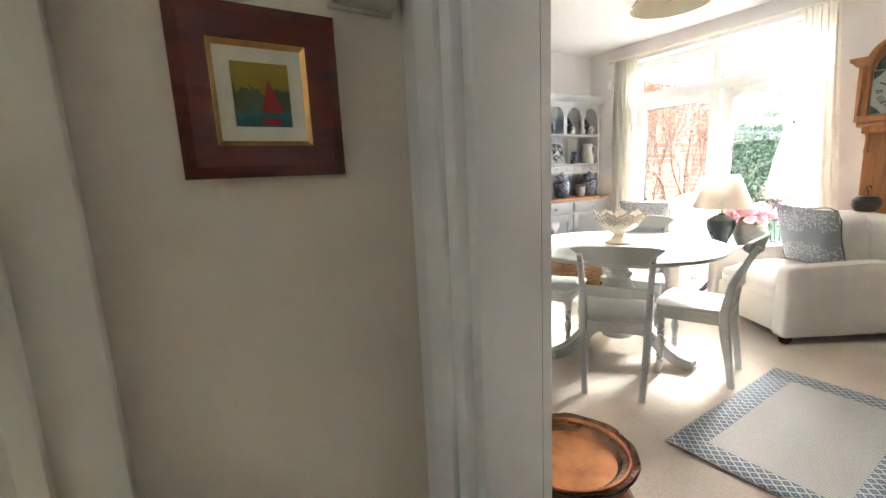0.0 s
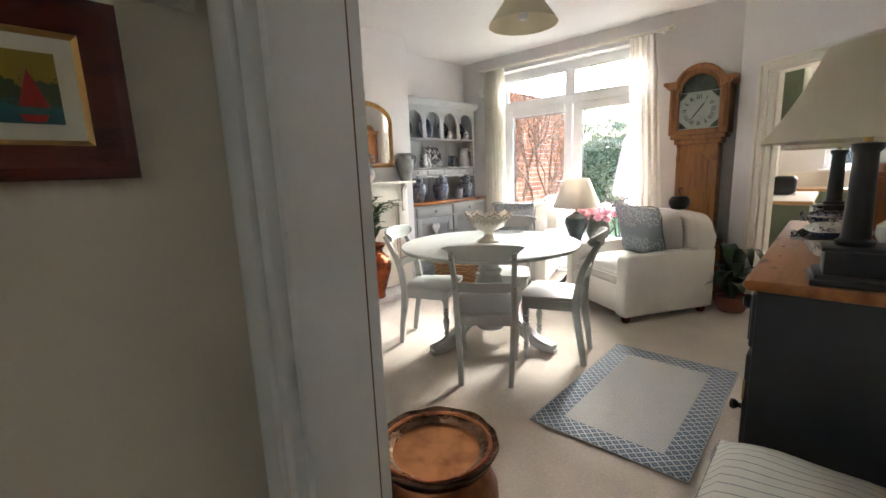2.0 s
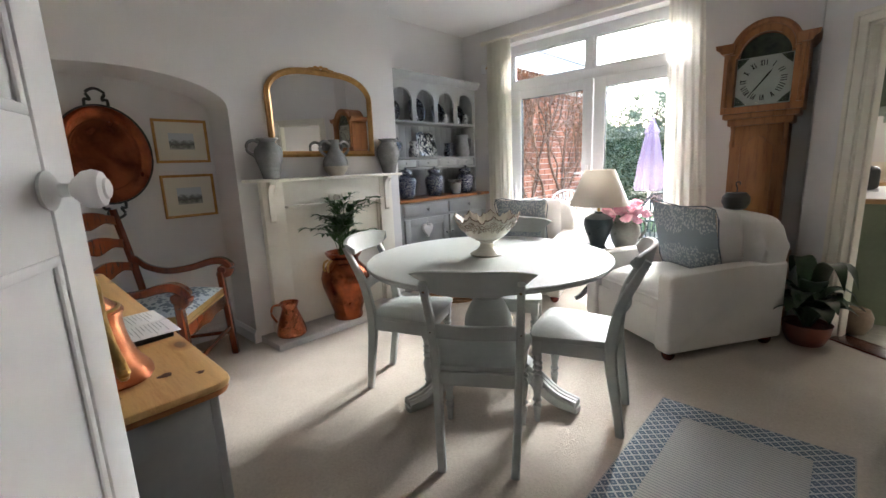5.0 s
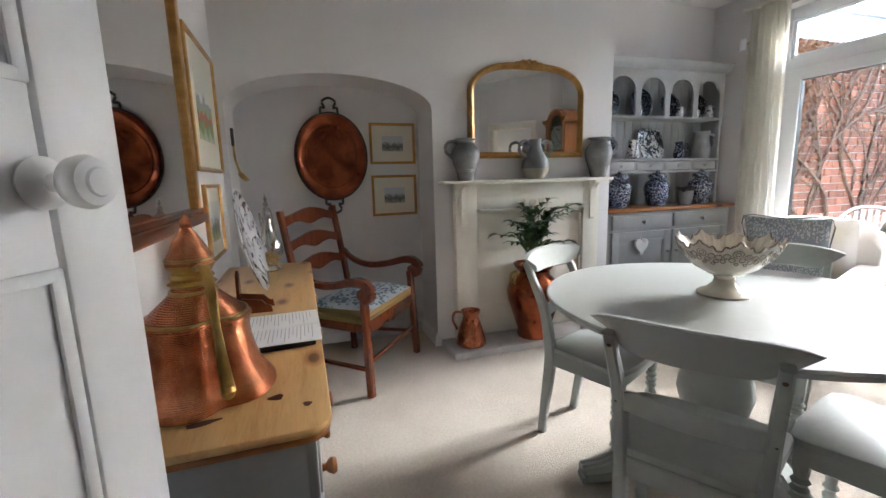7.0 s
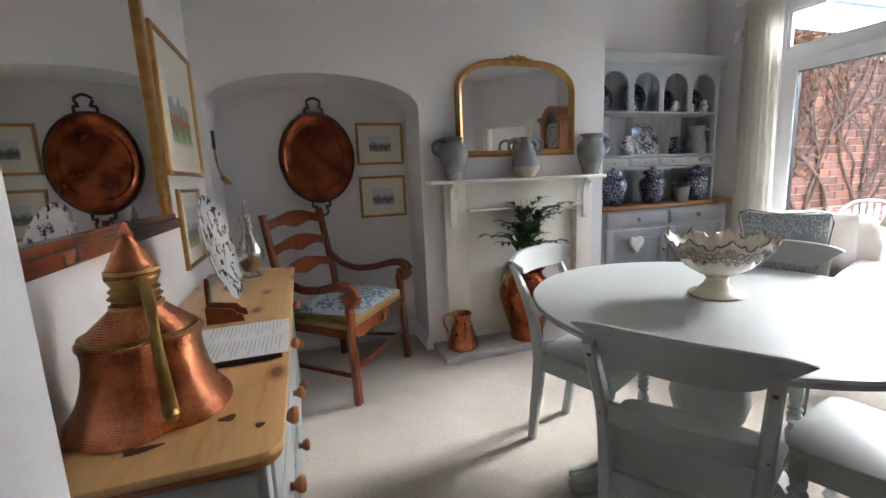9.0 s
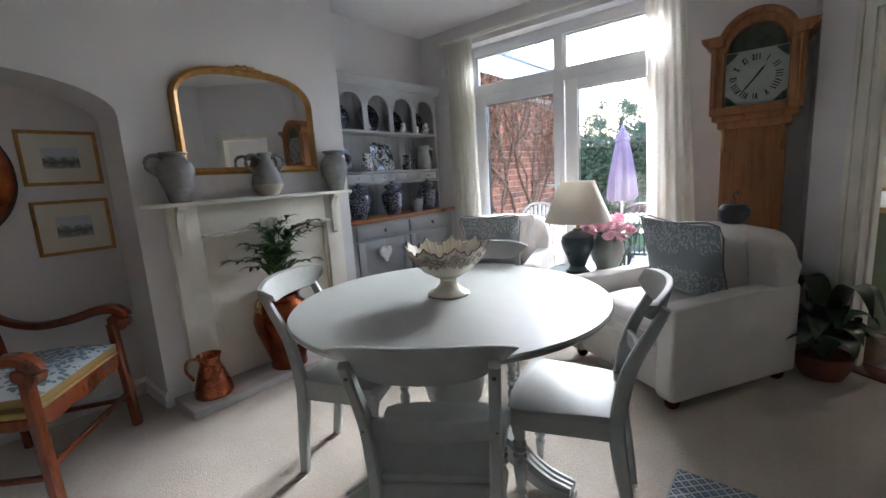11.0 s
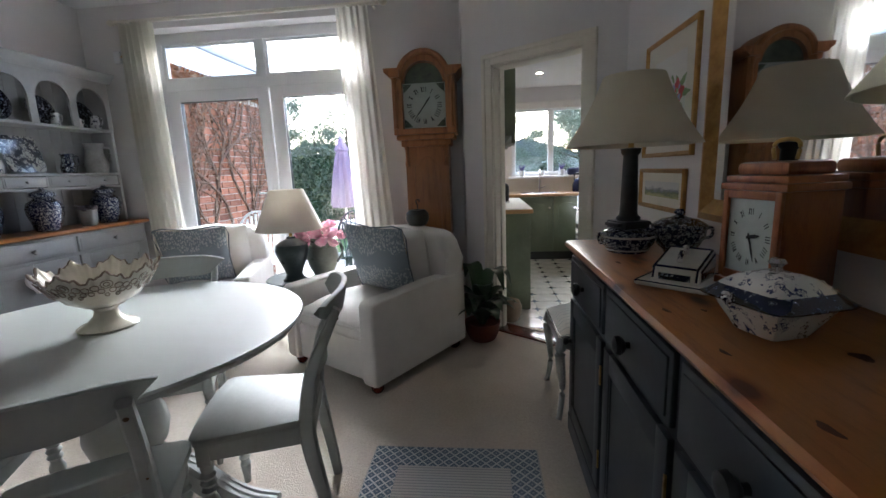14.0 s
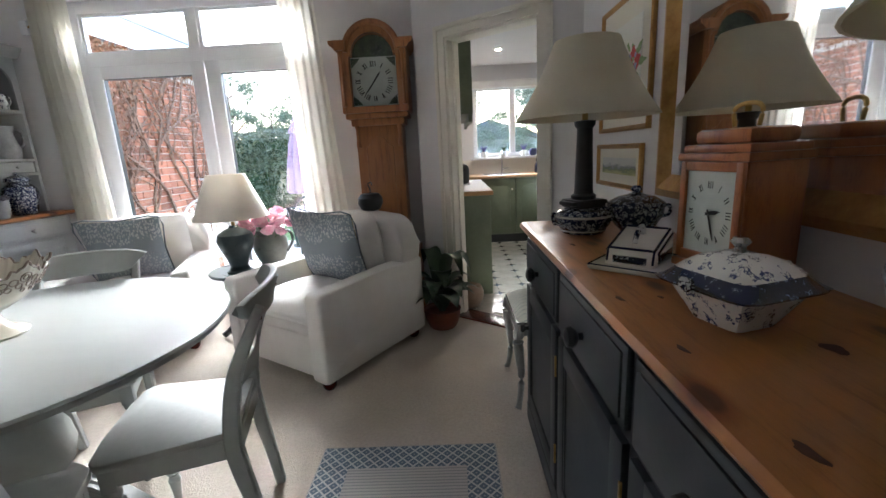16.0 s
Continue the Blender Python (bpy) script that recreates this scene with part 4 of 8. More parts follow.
# ---- dining chairs ----
LEG_PROFILE = [(0.0, 0.0), (0.013, 0.0), (0.015, 0.03), (0.019, 0.07), (0.022, 0.085), (0.016, 0.095), (0.016, 0.105), (0.024, 0.115), (0.016, 0.13), (0.018, 0.15), (0.024, 0.19), (0.026, 0.215), (0.018, 0.235), (0.017, 0.245), (0.026, 0.257), (0.017, 0.27), (0.026, 0.283), (0.017, 0.296), (0.026, 0.309), (0.017, 0.322), (0.021, 0.335), (0.021, 0.355)]


def shaped_rail(n=18):
    """A bowed top rail, wider along its top, with drooping rounded ends."""
    bm = bmesh.new()
    rings = []
    for i in range(n + 1):
        u = 2 * i / n - 1
        e = abs(u) ** 6
        zt, zb = 0.886 - 0.012 * u * u - 0.012 * e, 0.783 - 0.004 * u * u + 0.048 * e
        xt, xb = 0.236 * u, 0.196 * u
        ring = []
        for dy, q in ((-0.011, 0.04), (-0.011, 0.96), (-0.006, 1.0), (0.006, 1.0), (0.011, 0.96), (0.011, 0.04), (0.006, 0.0), (-0.006, 0.0)):
            ring.append(bm.verts.new((xb + (xt - xb) * q, -0.302 + 0.058 * u * u - 0.024 * q + dy, zb + (zt - zb) * q)))
        rings.append(ring)
    for p, q in zip(rings, rings[1:]):
        for k in range(8):
            bm.faces.new((p[k], p[(k + 1) % 8], q[(k + 1) % 8], q[k]))
    bm.faces.new(rings[0][::-1])
    bm.faces.new(rings[-1])
    return bm


def dining_chair():
    c = thing("dining_chair", "sage-grey painted dining chair with a curved top rail", "chair", (0, 0, 0), 0, "chairs round the table")
    seat = [(-0.17, -0.185), (0.17, -0.185), (0.222, 0.135), (0.218, 0.165), (0.195, 0.185), (0.10, 0.195), (-0.10, 0.195), (-0.195, 0.185), (-0.218, 0.165), (-0.222, 0.135)]
    part("seat", prism(seat, "z", 0.432, 0.458, bev=0.006), M_SAGE, c)
    ap = bar([(-0.165, -0.17, 0.40), (-0.19, 0.15, 0.40)], 0.022, 0.066, steps=0)
    bar([(0.165, -0.17, 0.40), (0.19, 0.15, 0.40)], 0.022, 0.066, ap, 0)
    bar([(-0.18, 0.158, 0.40), (0.18, 0.158, 0.40)], 0.022, 0.066, ap, 0)
    bar([(-0.16, -0.18, 0.40), (0.16, -0.18, 0.40)], 0.022, 0.062, ap, 0)
    part("seat_frame", ap, M_SAGE, c)
    for s in (-1, 1):
        leg = lathe(LEG_PROFILE, 16, (s * 0.18, 0.15, 0))
        box(s * 0.18 - 0.021, s * 0.18 + 0.021, 0.129, 0.171, 0.352, 0.432, 0.003, leg)
        part("front_leg", leg, M_SAGE, c)
        post = bar([(s * 0.15, -0.225, 0.0), (s * 0.157, -0.205, 0.15), (s * 0.165, -0.178, 0.34), (s * 0.168, -0.175, 0.45), (s * 0.172, -0.205, 0.62), (s * 0.176, -0.268, 0.76), (s * 0.178, -0.305, 0.835)], (0.034, 0.034, 0.036, 0.036, 0.032, 0.03, 0.028), (0.036, 0.042, 0.052, 0.052, 0.044, 0.034, 0.026), up=(0, 1, 0))
        part("back_leg", post, M_SAGE, c)
    for s in (-1, 1):
        for z, y in ((0.80, -0.302), (0.612, -0.221)):
            pg = lathe([(0, 0), (0.006, 0), (0.0055, 0.003), (0.003, 0.005), (0, 0.0055)], 12)
            part("peg", turned(pg, pose(s * 0.176, y, z, 90, 0, 0)), M_BROWN, c)
    part("top_rail", shaped_rail(), M_SAGE, c)
    part("back_slat", bar([(-0.172, -0.205, 0.612), (0, -0.232, 0.616), (0.172, -0.205, 0.612)], 0.018, 0.058), M_SAGE, c)
    return c


CHAIRS = [(-1.165, 2.345, -0.54, 0.84), (-0.96, 2.849, -0.962, -0.272), (-1.825, 2.54, 0.905, 0.425), (-1.57, 3.15, 0.40, -0.92)]
ch0 = dining_chair()
for k, (x, y, fx, fy) in enumerate(CHAIRS):
    m = pose(x, y, 0, 0, 0, face(fx, fy))
    if k == 0:
        ch0.matrix_world = m
    else:
        copy_thing(ch0, m)

# footed lace bowl on the table
bw = thing("footed_bowl", "ivory pottery bowl with a pierced wavy rim", "bowl", (-1.475, 2.80, 0.76))
bw.scale = (1.0, 1.0, 0.88)


def scallop(a, r, z):
    k = max(0.0, (z - 0.16) / 0.07)
    return 1 + 0.035 * k * math.cos(9 * a) + 0.012 * k * math.cos(27 * a), 0.014 * k * math.cos(9 * a) + 0.006 * k * math.cos(27 * a) + 0.003 * k * math.cos(54 * a)


part("foot", lathe([(0, 0), (0.088, 0), (0.092, 0.008), (0.084, 0.016), (0.062, 0.026), (0.040, 0.05), (0.034, 0.075), (0.044, 0.088), (0.06, 0.094), (0, 0.096)], 36), M_IVORY, bw)
part("bowl", lathe([(0.0, 0.094), (0.06, 0.096), (0.105, 0.125), (0.135, 0.165), (0.155, 0.205), (0.172, 0.235), (0.166, 0.237), (0.148, 0.205), (0.128, 0.168), (0.098, 0.131), (0.05, 0.106), (0.0, 0.104)], 216, wave=scallop), M_IVORY, bw)
M_LUSTRE = mat("brown lustre", (0.27, 0.20, 0.15), (0.17, 0.12, 0.09), 0.3, scale=30, grain=80)
rim = [(0.172 * scallop(a, 1, 0.235)[0] * math.cos(a), 0.172 * scallop(a, 1, 0.235)[0] * math.sin(a), 0.236 + scallop(a, 1, 0.235)[1]) for a in (2 * math.pi * i / 216 for i in range(217))]
part("rim", tube(rim, 0.0038, 5, steps=0), M_LUSTRE, bw, "brown edging along the rim")
lace = bmesh.new()
for i in range(9):
    a = 2 * math.pi * i / 9
    for da, r0, z0, q in ((0, 0.160, 0.208, 0.016), (0, 0.160, 0.208, 0.008), (0.2, 0.155, 0.197, 0.011), (-0.2, 0.155, 0.197, 0.011), (0.34, 0.153, 0.193, 0.010), (0.1, 0.147, 0.182, 0.009), (-0.1, 0.147, 0.182, 0.009), (0.28, 0.143, 0.175, 0.008), (-0.28, 0.143, 0.175, 0.008), (0.0, 0.137, 0.165, 0.006), (0.2, 0.135, 0.162, 0.006)):
        ring = []
        for k in range(13):
            b = 2 * math.pi * k / 12
            aa = a + da + q / r0 * math.cos(b)
            zz = z0 + q * math.sin(b)
            rr = r0 + (zz - z0) * 0.55 + 0.004
            ring.append((rr * math.cos(aa), rr * math.sin(aa), zz))
        tube(ring, 0.0019, 4, lace, 0)
part("lace_pattern", lace, M_LUSTRE, bw, "brown curled lace pattern")

# ---- rug ----
rug = thing("rug", "flat-woven rug with a blue lattice border", "rug", (-0.287, 2.615, 0))
RW, RL, RB = 0.365, 0.605, 0.125
rb = box(-RW, RW, RL - RB, RL, 0.001, 0.010, 0.002)
box(-RW, RW, -RL, -RL + RB, 0.001, 0.010, 0.002, rb)
box(-RW, -RW + RB, -RL + RB, RL - RB, 0.001, 0.0098, 0.002, rb)
box(RW - RB, RW, -RL + RB, RL - RB, 0.001, 0.0098, 0.002, rb)
part("border", rb, M_RUGBORDER, rug, "blue and white lattice border")
part("field", box(-RW + RB, RW - RB, -RL + RB, RL - RB, 0.001, 0.0092), M_RUGFIELD, rug, "pale ribbed middle")
hem = tube([(-RW, -RL, 0.006), (RW, -RL, 0.006), (RW, RL, 0.006), (-RW, RL, 0.006), (-RW, -RL, 0.006)], 0.005, 6, steps=0)
part("hem", hem, M_RUGFIELD, rug)


# ---- armchairs ----
def armchair(x, y, fx, fy):
    c = thing("armchair", "white loose-covered armchair with dark wooden feet", "armchair", (x, y, 0), face(fx, fy), "white armchairs")
    W, D = 0.43, 0.455
    part("base", box(-W + 0.02, W - 0.02, -D + 0.02, D - 0.035, 0.06, 0.31, 0.02), M_LINEN, c)
    for s in (-1, 1):
        p = [(-D, 0.052), (D - 0.02, 0.052), (D, 0.075), (D - 0.005, 0.535), (D - 0.03, 0.56), (-0.12, 0.565), (-D, 0.565)]
        bm = prism(p, "x", s * W, s * (W - 0.115))
        bmesh.ops.bevel(bm, geom=bm.edges[:], offset=0.022, segments=3, affect="EDGES", profile=0.5)
        part("arm", bm, M_LINEN, c)
    part("seat_cushion", turned(pillow(0.62, 0.66, 0.24, 16, 0.0), pose(0, 0.10, 0.375, 90, 0, 0)), M_LINEN, c)
    part("seat_deck", box(-W + 0.12, W - 0.12, -D + 0.1, D - 0.03, 0.28, 0.42, 0.05, None, 4), M_LINEN, c)
    bk = prism([(-W + 0.01, 0.30), (W - 0.01, 0.30), (W - 0.01, 0.66), (W - 0.03, 0.78), (W - 0.10, 0.85), (0, 0.875), (-W + 0.10, 0.85), (-W + 0.03, 0.78), (-W + 0.01, 0.66)], "y", -D, -D + 0.20)
    bmesh.ops.bevel(bk, geom=bk.edges[:], offset=0.05, segments=4, affect="EDGES", profile=0.5)
    part("backrest", bk, M_LINEN, c)
    part("back_cushion", turned(pillow(0.62, 0.46, 0.26, 16, 0.0), pose(0, -0.19, 0.65, -8, 0, 0)), M_LINEN, c)
    for sx in (-1, 1):
        for sy in (-1, 1):
            f = lathe([(0, 0), (0.026, 0), (0.036, 0.015), (0.04, 0.04), (0.03, 0.065), (0, 0.07)], 16, (sx * (W - 0.06), sy * (D - 0.07), 0))
            part("foot", f, M_MAHOG, c, "dark wooden bun foot")
    return c


armchair(-0.886, 4.25, -0.53, -0.85)
armchair(-2.36, 4.58, 0.30, -0.954)


def cushion(x, y, z, rz, tilt, w=0.44, mat_front=M_CUSHION, roll=0.0):
    c = thing("cushion", "blue-grey cushion with pale sprigs and dark piping", "cushion", (x, y, z), rz, "sprigged cushions")
    m = pose(0, 0, 0, tilt, roll, 0)
    part("cover", turned(pillow(w, w, 0.17), m), mat_front, c)
    e = w / 2
    pts = [(-e, 0, -e), (-e * 0.95, 0, 0), (-e, 0, e), (0, 0, e * 0.95), (e, 0, e), (e * 0.95, 0, 0), (e, 0, -e), (0, 0, -e * 0.95), (-e, 0, -e)]
    part("piping", turned(tube(pts, 0.0045, 6, steps=3), m), M_PIPING, c)
    part("back_cover", turned(turned(pillow(w * 0.985, w * 0.985, 0.15), pose(0, -0.008, 0)), m), M_OCHRE, c, "ochre back of the cushion")
    return c


cushion(-0.825, 4.17, 0.70, face(-0.46, -0.89), -20, 0.50, roll=-3)
cushion(-2.33, 4.47, 0.685, face(0.30, -0.954) + 4, -22, 0.48)

# wooden apple on the chair back
ap = thing("wooden_apple", "dark wooden ornamental apple with a curled stalk", "ornament", (-0.625, 4.56, 0.862))
ap.scale = (1.2, 1.2, 1.25)
part("body", lathe([(0, 0.012), (0.03, 0.0), (0.055, 0.012), (0.072, 0.045), (0.07, 0.075), (0.05, 0.098), (0.025, 0.10), (0, 0.085)], 24), M_BLACK, ap)
part("stalk", tube([(0, 0, 0.085), (0.004, 0, 0.12), (-0.006, 0.0, 0.15), (0.012, 0, 0.158), (0.016, 0, 0.142)], 0.004, 6), M_BLACK, ap)

# ---- lamp table ----
st = thing("side_table", "dark round pedestal lamp table between the armchairs", "side table", (-1.59, 4.66, 0))
part("tabletop", lathe([(0, 0.47), (0.27, 0.47), (0.278, 0.462), (0.272, 0.45), (0, 0.447)], 48), M_GREYBLUE, st)
part("pedestal", lathe([(0.05, 0.45), (0.025, 0.42), (0.03, 0.35), (0.04, 0.28), (0.028, 0.20), (0.04, 0.15), (0.05, 0.12), (0, 0.12)], 20), M_BLACK, st)
for a in (230, 350, 110):
    part("leg", turned(bar([(0.03, 0, 0.16), (0.12, 0, 0.13), (0.2, 0, 0.05), (0.26, 0, 0.02)], 0.035, (0.05, 0.045, 0.04, 0.035)), pose(0, 0, 0, 0, 0, a)), M_BLACK, st)


def cone_shade(r0, r1, z0, z1, bell=0.0, n=40):
    out = [(r0 + (r1 - r0) * t - bell * math.sin(math.pi * t), z0 + (z1 - z0) * t) for t in (i / 8 for i in range(9))]
    return lathe([*out, *[(r - 0.004, z) for r, z in out[::-1]], out[0]], n)


tl = thing("table_lamp", "dark teal urn lamp with a cream shade", "lamp", (-1.61, 4.56, 0.47))
part("base", lathe([(0, 0), (0.085, 0), (0.09, 0.012), (0.07, 0.025), (0.06, 0.05), (0.075, 0.10), (0.11, 0.18), (0.125, 0.235), (0.115, 0.28), (0.07, 0.31), (0.035, 0.325), (0.03, 0.34), (0, 0.34)], 32), M_GREYBLUE, tl)
part("stem", lathe([(0.012, 0.335), (0.012, 0.52), (0, 0.52)], 12), M_BRASS, tl)
part("shade", cone_shade(0.246, 0.124, 0.395, 0.695), M_SHADE_PALE, tl)
part("shade_carrier", tube([(-0.116, 0, 0.66), (0, 0, 0.52), (0.116, 0, 0.66)], 0.003, 5, steps=0), M_BRASS, tl)

vs = thing("vase", "grey pottery jug holding pink roses", "vase", (-1.46, 4.78, 0.47))
vs.scale = (1.22, 1.22, 1.3)
part("jug", lathe([(0, 0), (0.065, 0), (0.07, 0.01), (0.09, 0.05), (0.105, 0.10), (0.10, 0.145), (0.085, 0.175), (0.09, 0.205), (0.084, 0.206), (0.078, 0.175), (0.09, 0.14), (0, 0.10)], 28), M_OLIVEGLAZE, vs)
part("handle", tube([(0.088, 0, 0.19), (0.13, 0, 0.185), (0.14, 0, 0.13), (0.10, 0, 0.07)], 0.009, 7), M_OLIVEGLAZE, vs)
bq = thing("roses", "bunch of pink roses with green leaves in a jug", "flowers", (-1.465, 4.765, 0.71))
bq.scale = (1.2, 1.2, 1.2)
M_ROSE = mat("pink petals", (0.90, 0.60, 0.66), (0.80, 0.26, 0.42), 0.6, scale=22, grain=90)
rnd = random.Random(11)


def rose(r):
    """An open rose: petal rings folded one inside the other in a single skin."""
    prof = [(0, -0.6), (0.5, -0.52), (0.92, -0.1), (1.08, 0.2), (1.0, 0.27), (0.84, 0.02), (0.76, 0.3), (0.74, 0.5), (0.62, 0.5), (0.52, 0.2), (0.47, 0.48), (0.38, 0.66), (0.28, 0.6), (0.2, 0.36), (0.12, 0.56), (0, 0.5)]

    def ruffle(a, q, z):
        k = q / r
        n, ph = (5, 0.0) if k > 0.8 else (4, 0.9) if k > 0.45 else (3, 2.0)
        w = math.sin(n * a + ph + z / r)
        return 1 + 0.10 * w, 0.10 * r * w

    return lathe([(q * r, z * r) for q, z in prof], 30, wave=ruffle)


for (dx, dy, dz, r) in ((-0.09, -0.05, 0.07, 0.05), (0.0, -0.08, 0.085, 0.055), (0.09, -0.05, 0.08, 0.055), (-0.04, 0.02, 0.12, 0.05), (0.055, 0.03, 0.125, 0.05), (-0.13, 0.01, 0.06, 0.042), (0.13, 0.0, 0.06, 0.042), (0.01, 0.09, 0.09, 0.05), (-0.05, -0.10, 0.03, 0.045), (0.055, -0.11, 0.035, 0.045), (0.11, -0.09, 0.025, 0.04), (-0.115, -0.075, 0.02, 0.04)):
    part("rose", turned(rose(r * 0.92), pose(dx * 1.12, dy * 1.12, dz, rnd.uniform(-25, 25) - dy * 200, dx * 260, rnd.uniform(0, 360))), M_ROSE, bq)
    part("stem", tube([(dx * 0.3, dy * 0.3, -0.12), (dx * 0.6, dy * 0.6, -0.02), (dx, dy, dz - 0.02)], 0.003, 5), M_LEAF, bq)


def leaf_blade(pts, w, n=6, fold=0.25):
    """A pointed leaf along a bent midrib."""
    line = glide(pts, n)
    bm = bmesh.new()
    rows = []
    for i, p in enumerate(line):
        t = i / (len(line) - 1)
        d = (line[min(i + 1, len(line) - 1)] - line[max(i - 1, 0)]).normalized()
        s = d.cross(Vector((0, 0, 1)))
        s = s.normalized() if s.length > 0.02 else Vector((1, 0, 0))
        u = s.cross(d)
        ww = w * math.sin(math.pi * min(1, 0.06 + 0.94 * t) ** 0.8) * 0.5
        rows.append([bm.verts.new(p + s * ww + u * ww * fold), bm.verts.new(p), bm.verts.new(p - s * ww + u * ww * fold)])
    for a, b in zip(rows, rows[1:]):
        bm.faces.new((a[0], a[1], b[1], b[0]))
        bm.faces.new((a[1], a[2], b[2], b[1]))
    return bm


for i in range(9):
    a = i * 0.75
    part("leaf", leaf_blade([(0.02 * math.cos(a), 0.02 * math.sin(a), 0.0), (0.08 * math.cos(a), 0.08 * math.sin(a), 0.05), (0.15 * math.cos(a), 0.15 * math.sin(a), 0.03)], 0.05), M_LEAF, bq)

# ---- longcase clock ----
lc = thing("longcase_clock", "tall honey-pine longcase clock with an arched hood", "clock", (-0.572, 4.94, 0))
part("plinth", box(-0.25, 0.25, -0.125, 0.125, 0, 0.52, 0.006, box(-0.265, 0.265, -0.14, 0.13, 0, 0.09, 0.006, box(-0.23, 0.23, -0.12, 0.12, 0.51, 0.55, 0.01))), M_CLOCKPINE, lc)
trunk = box(-0.17, 0.17, -0.09, 0.125, 0.54, 1.46, 0.004)
part("trunk", trunk, M_CLOCKPINE, lc)
part("trunk_door", prism([(-0.10, 0.62), (0.10, 0.62), (0.10, 1.30), (0.07, 1.32), *arc(0, 1.32, 0.055, 0, 180, 8), (-0.07, 1.32), (-0.10, 1.30)], "y", -0.104, -0.088, bev=0.005), M_CLOCKPINE, lc)
for s in (-1, 1):
    part("column", lathe([(0, 1.30), (0.017, 1.30), (0.017, 1.33), (0.012, 1.35), (0.012, 1.42), (0.018, 1.44), (0.018, 1.46), (0, 1.46)], 14, (s * 0.155, -0.095, 0)), M_CLOCKPINE, lc)
part("throat_moulding", box(-0.225, 0.225, -0.14, 0.125, 1.50, 1.54, 0.012, box(-0.195, 0.195, -0.115, 0.125, 1.45, 1.51, 0.014)), M_CLOCKPINE, lc)
for s in (-1, 1):
    part("hood_column", lathe([(0, 1.585), (0.016, 1.585), (0.016, 1.60), (0.010, 1.61), (0.009, 1.90), (0.011, 1.915), (0.017, 1.925), (0.017, 1.95), (0, 1.95)], 16, (s * 0.212, -0.164, 0)), M_CLOCKPINE, lc)
hood = bmesh.new()
box(-0.238, -0.165, -0.15, 0.12, 1.54, 1.995, 0.004, hood)
box(0.165, 0.238, -0.15, 0.12, 1.54, 1.995, 0.004, hood)
box(-0.17, 0.17, -0.149, 0.119, 1.54, 1.585, 0.004, hood)
box(-0.17, 0.17, 0.09, 0.118, 1.58, 2.0, 0, hood)
part("hood", hood, M_CLOCKPINE, lc)
head = [(-0.238, 1.92), *[(x, z) for x, z in arc(0, 1.92, 0.15, 180, 0, 16)], (0.238, 1.92), (0.238, 1.985), *[(x, z) for x, z in arc(0, 1.95, 0.19, 8, 172, 18)], (-0.238, 1.985)]
part("hood_arch", prism(head, "y", -0.148, 0.118, bev=0.003), M_CLOCKPINE, lc)
cor = tube([(*p[:1], -0.155, p[1]) for p in arc(0, 1.945, 0.185, 0, 180, 22)], 0.022, 8, steps=0)
for s in (-1, 1):
    cp = [(s * 0.175, 1.955), (s * 0.25, 1.955), (s * 0.262, 1.975), (s * 0.285, 1.99), (s * 0.29, 2.018), (s * 0.175, 2.018)]
    prism(cp, "y", -0.185, 0.12, cor)
part("cornice", cor, M_CLOCKPINE, lc)
part("roof", prism([(x, z) for x, z in arc(0, 1.95, 0.20, 0, 180, 20)], "y", -0.10, 0.118), M_CLOCKPINE, lc)
M_DIAL = mat("aged dial paint", (0.52, 0.57, 0.52), (0.43, 0.48, 0.43), 0.4, scale=8, grain=60, relief=0.02)
M_DIALART = mat("dial painting", (0.10, 0.14, 0.09), (0.03, 0.045, 0.04), 0.4, scale=18, grain=60, relief=0.02)
part("dial", box(-0.160, 0.160, -0.112, -0.106, 1.588, 1.915), M_DIAL, lc)
for sx in (-1, 1):
    for sz_ in (-1, 1):
        part("dial_spandrel", prism([(sx * 0.157, 1.752 + sz_ * 0.157), (sx * 0.157, 1.752 + sz_ * 0.092), (sx * 0.122, 1.752 + sz_ * 0.122), (sx * 0.092, 1.752 + sz_ * 0.157)], "y", -0.1135, -0.1105), M_DIALART, lc)
part("dial_arch", prism([(x, z) for x, z in arc(0, 1.915, 0.145, 0, 180, 16)], "y", -0.112, -0.107), M_DIALART, lc)
part("dial_face", turned(lathe([(0, 0), (0.148, 0), (0.148, 0.004), (0, 0.004)], 48), pose(0, -0.112, 1.752, 90, 0, 0)), M_DIAL, lc)


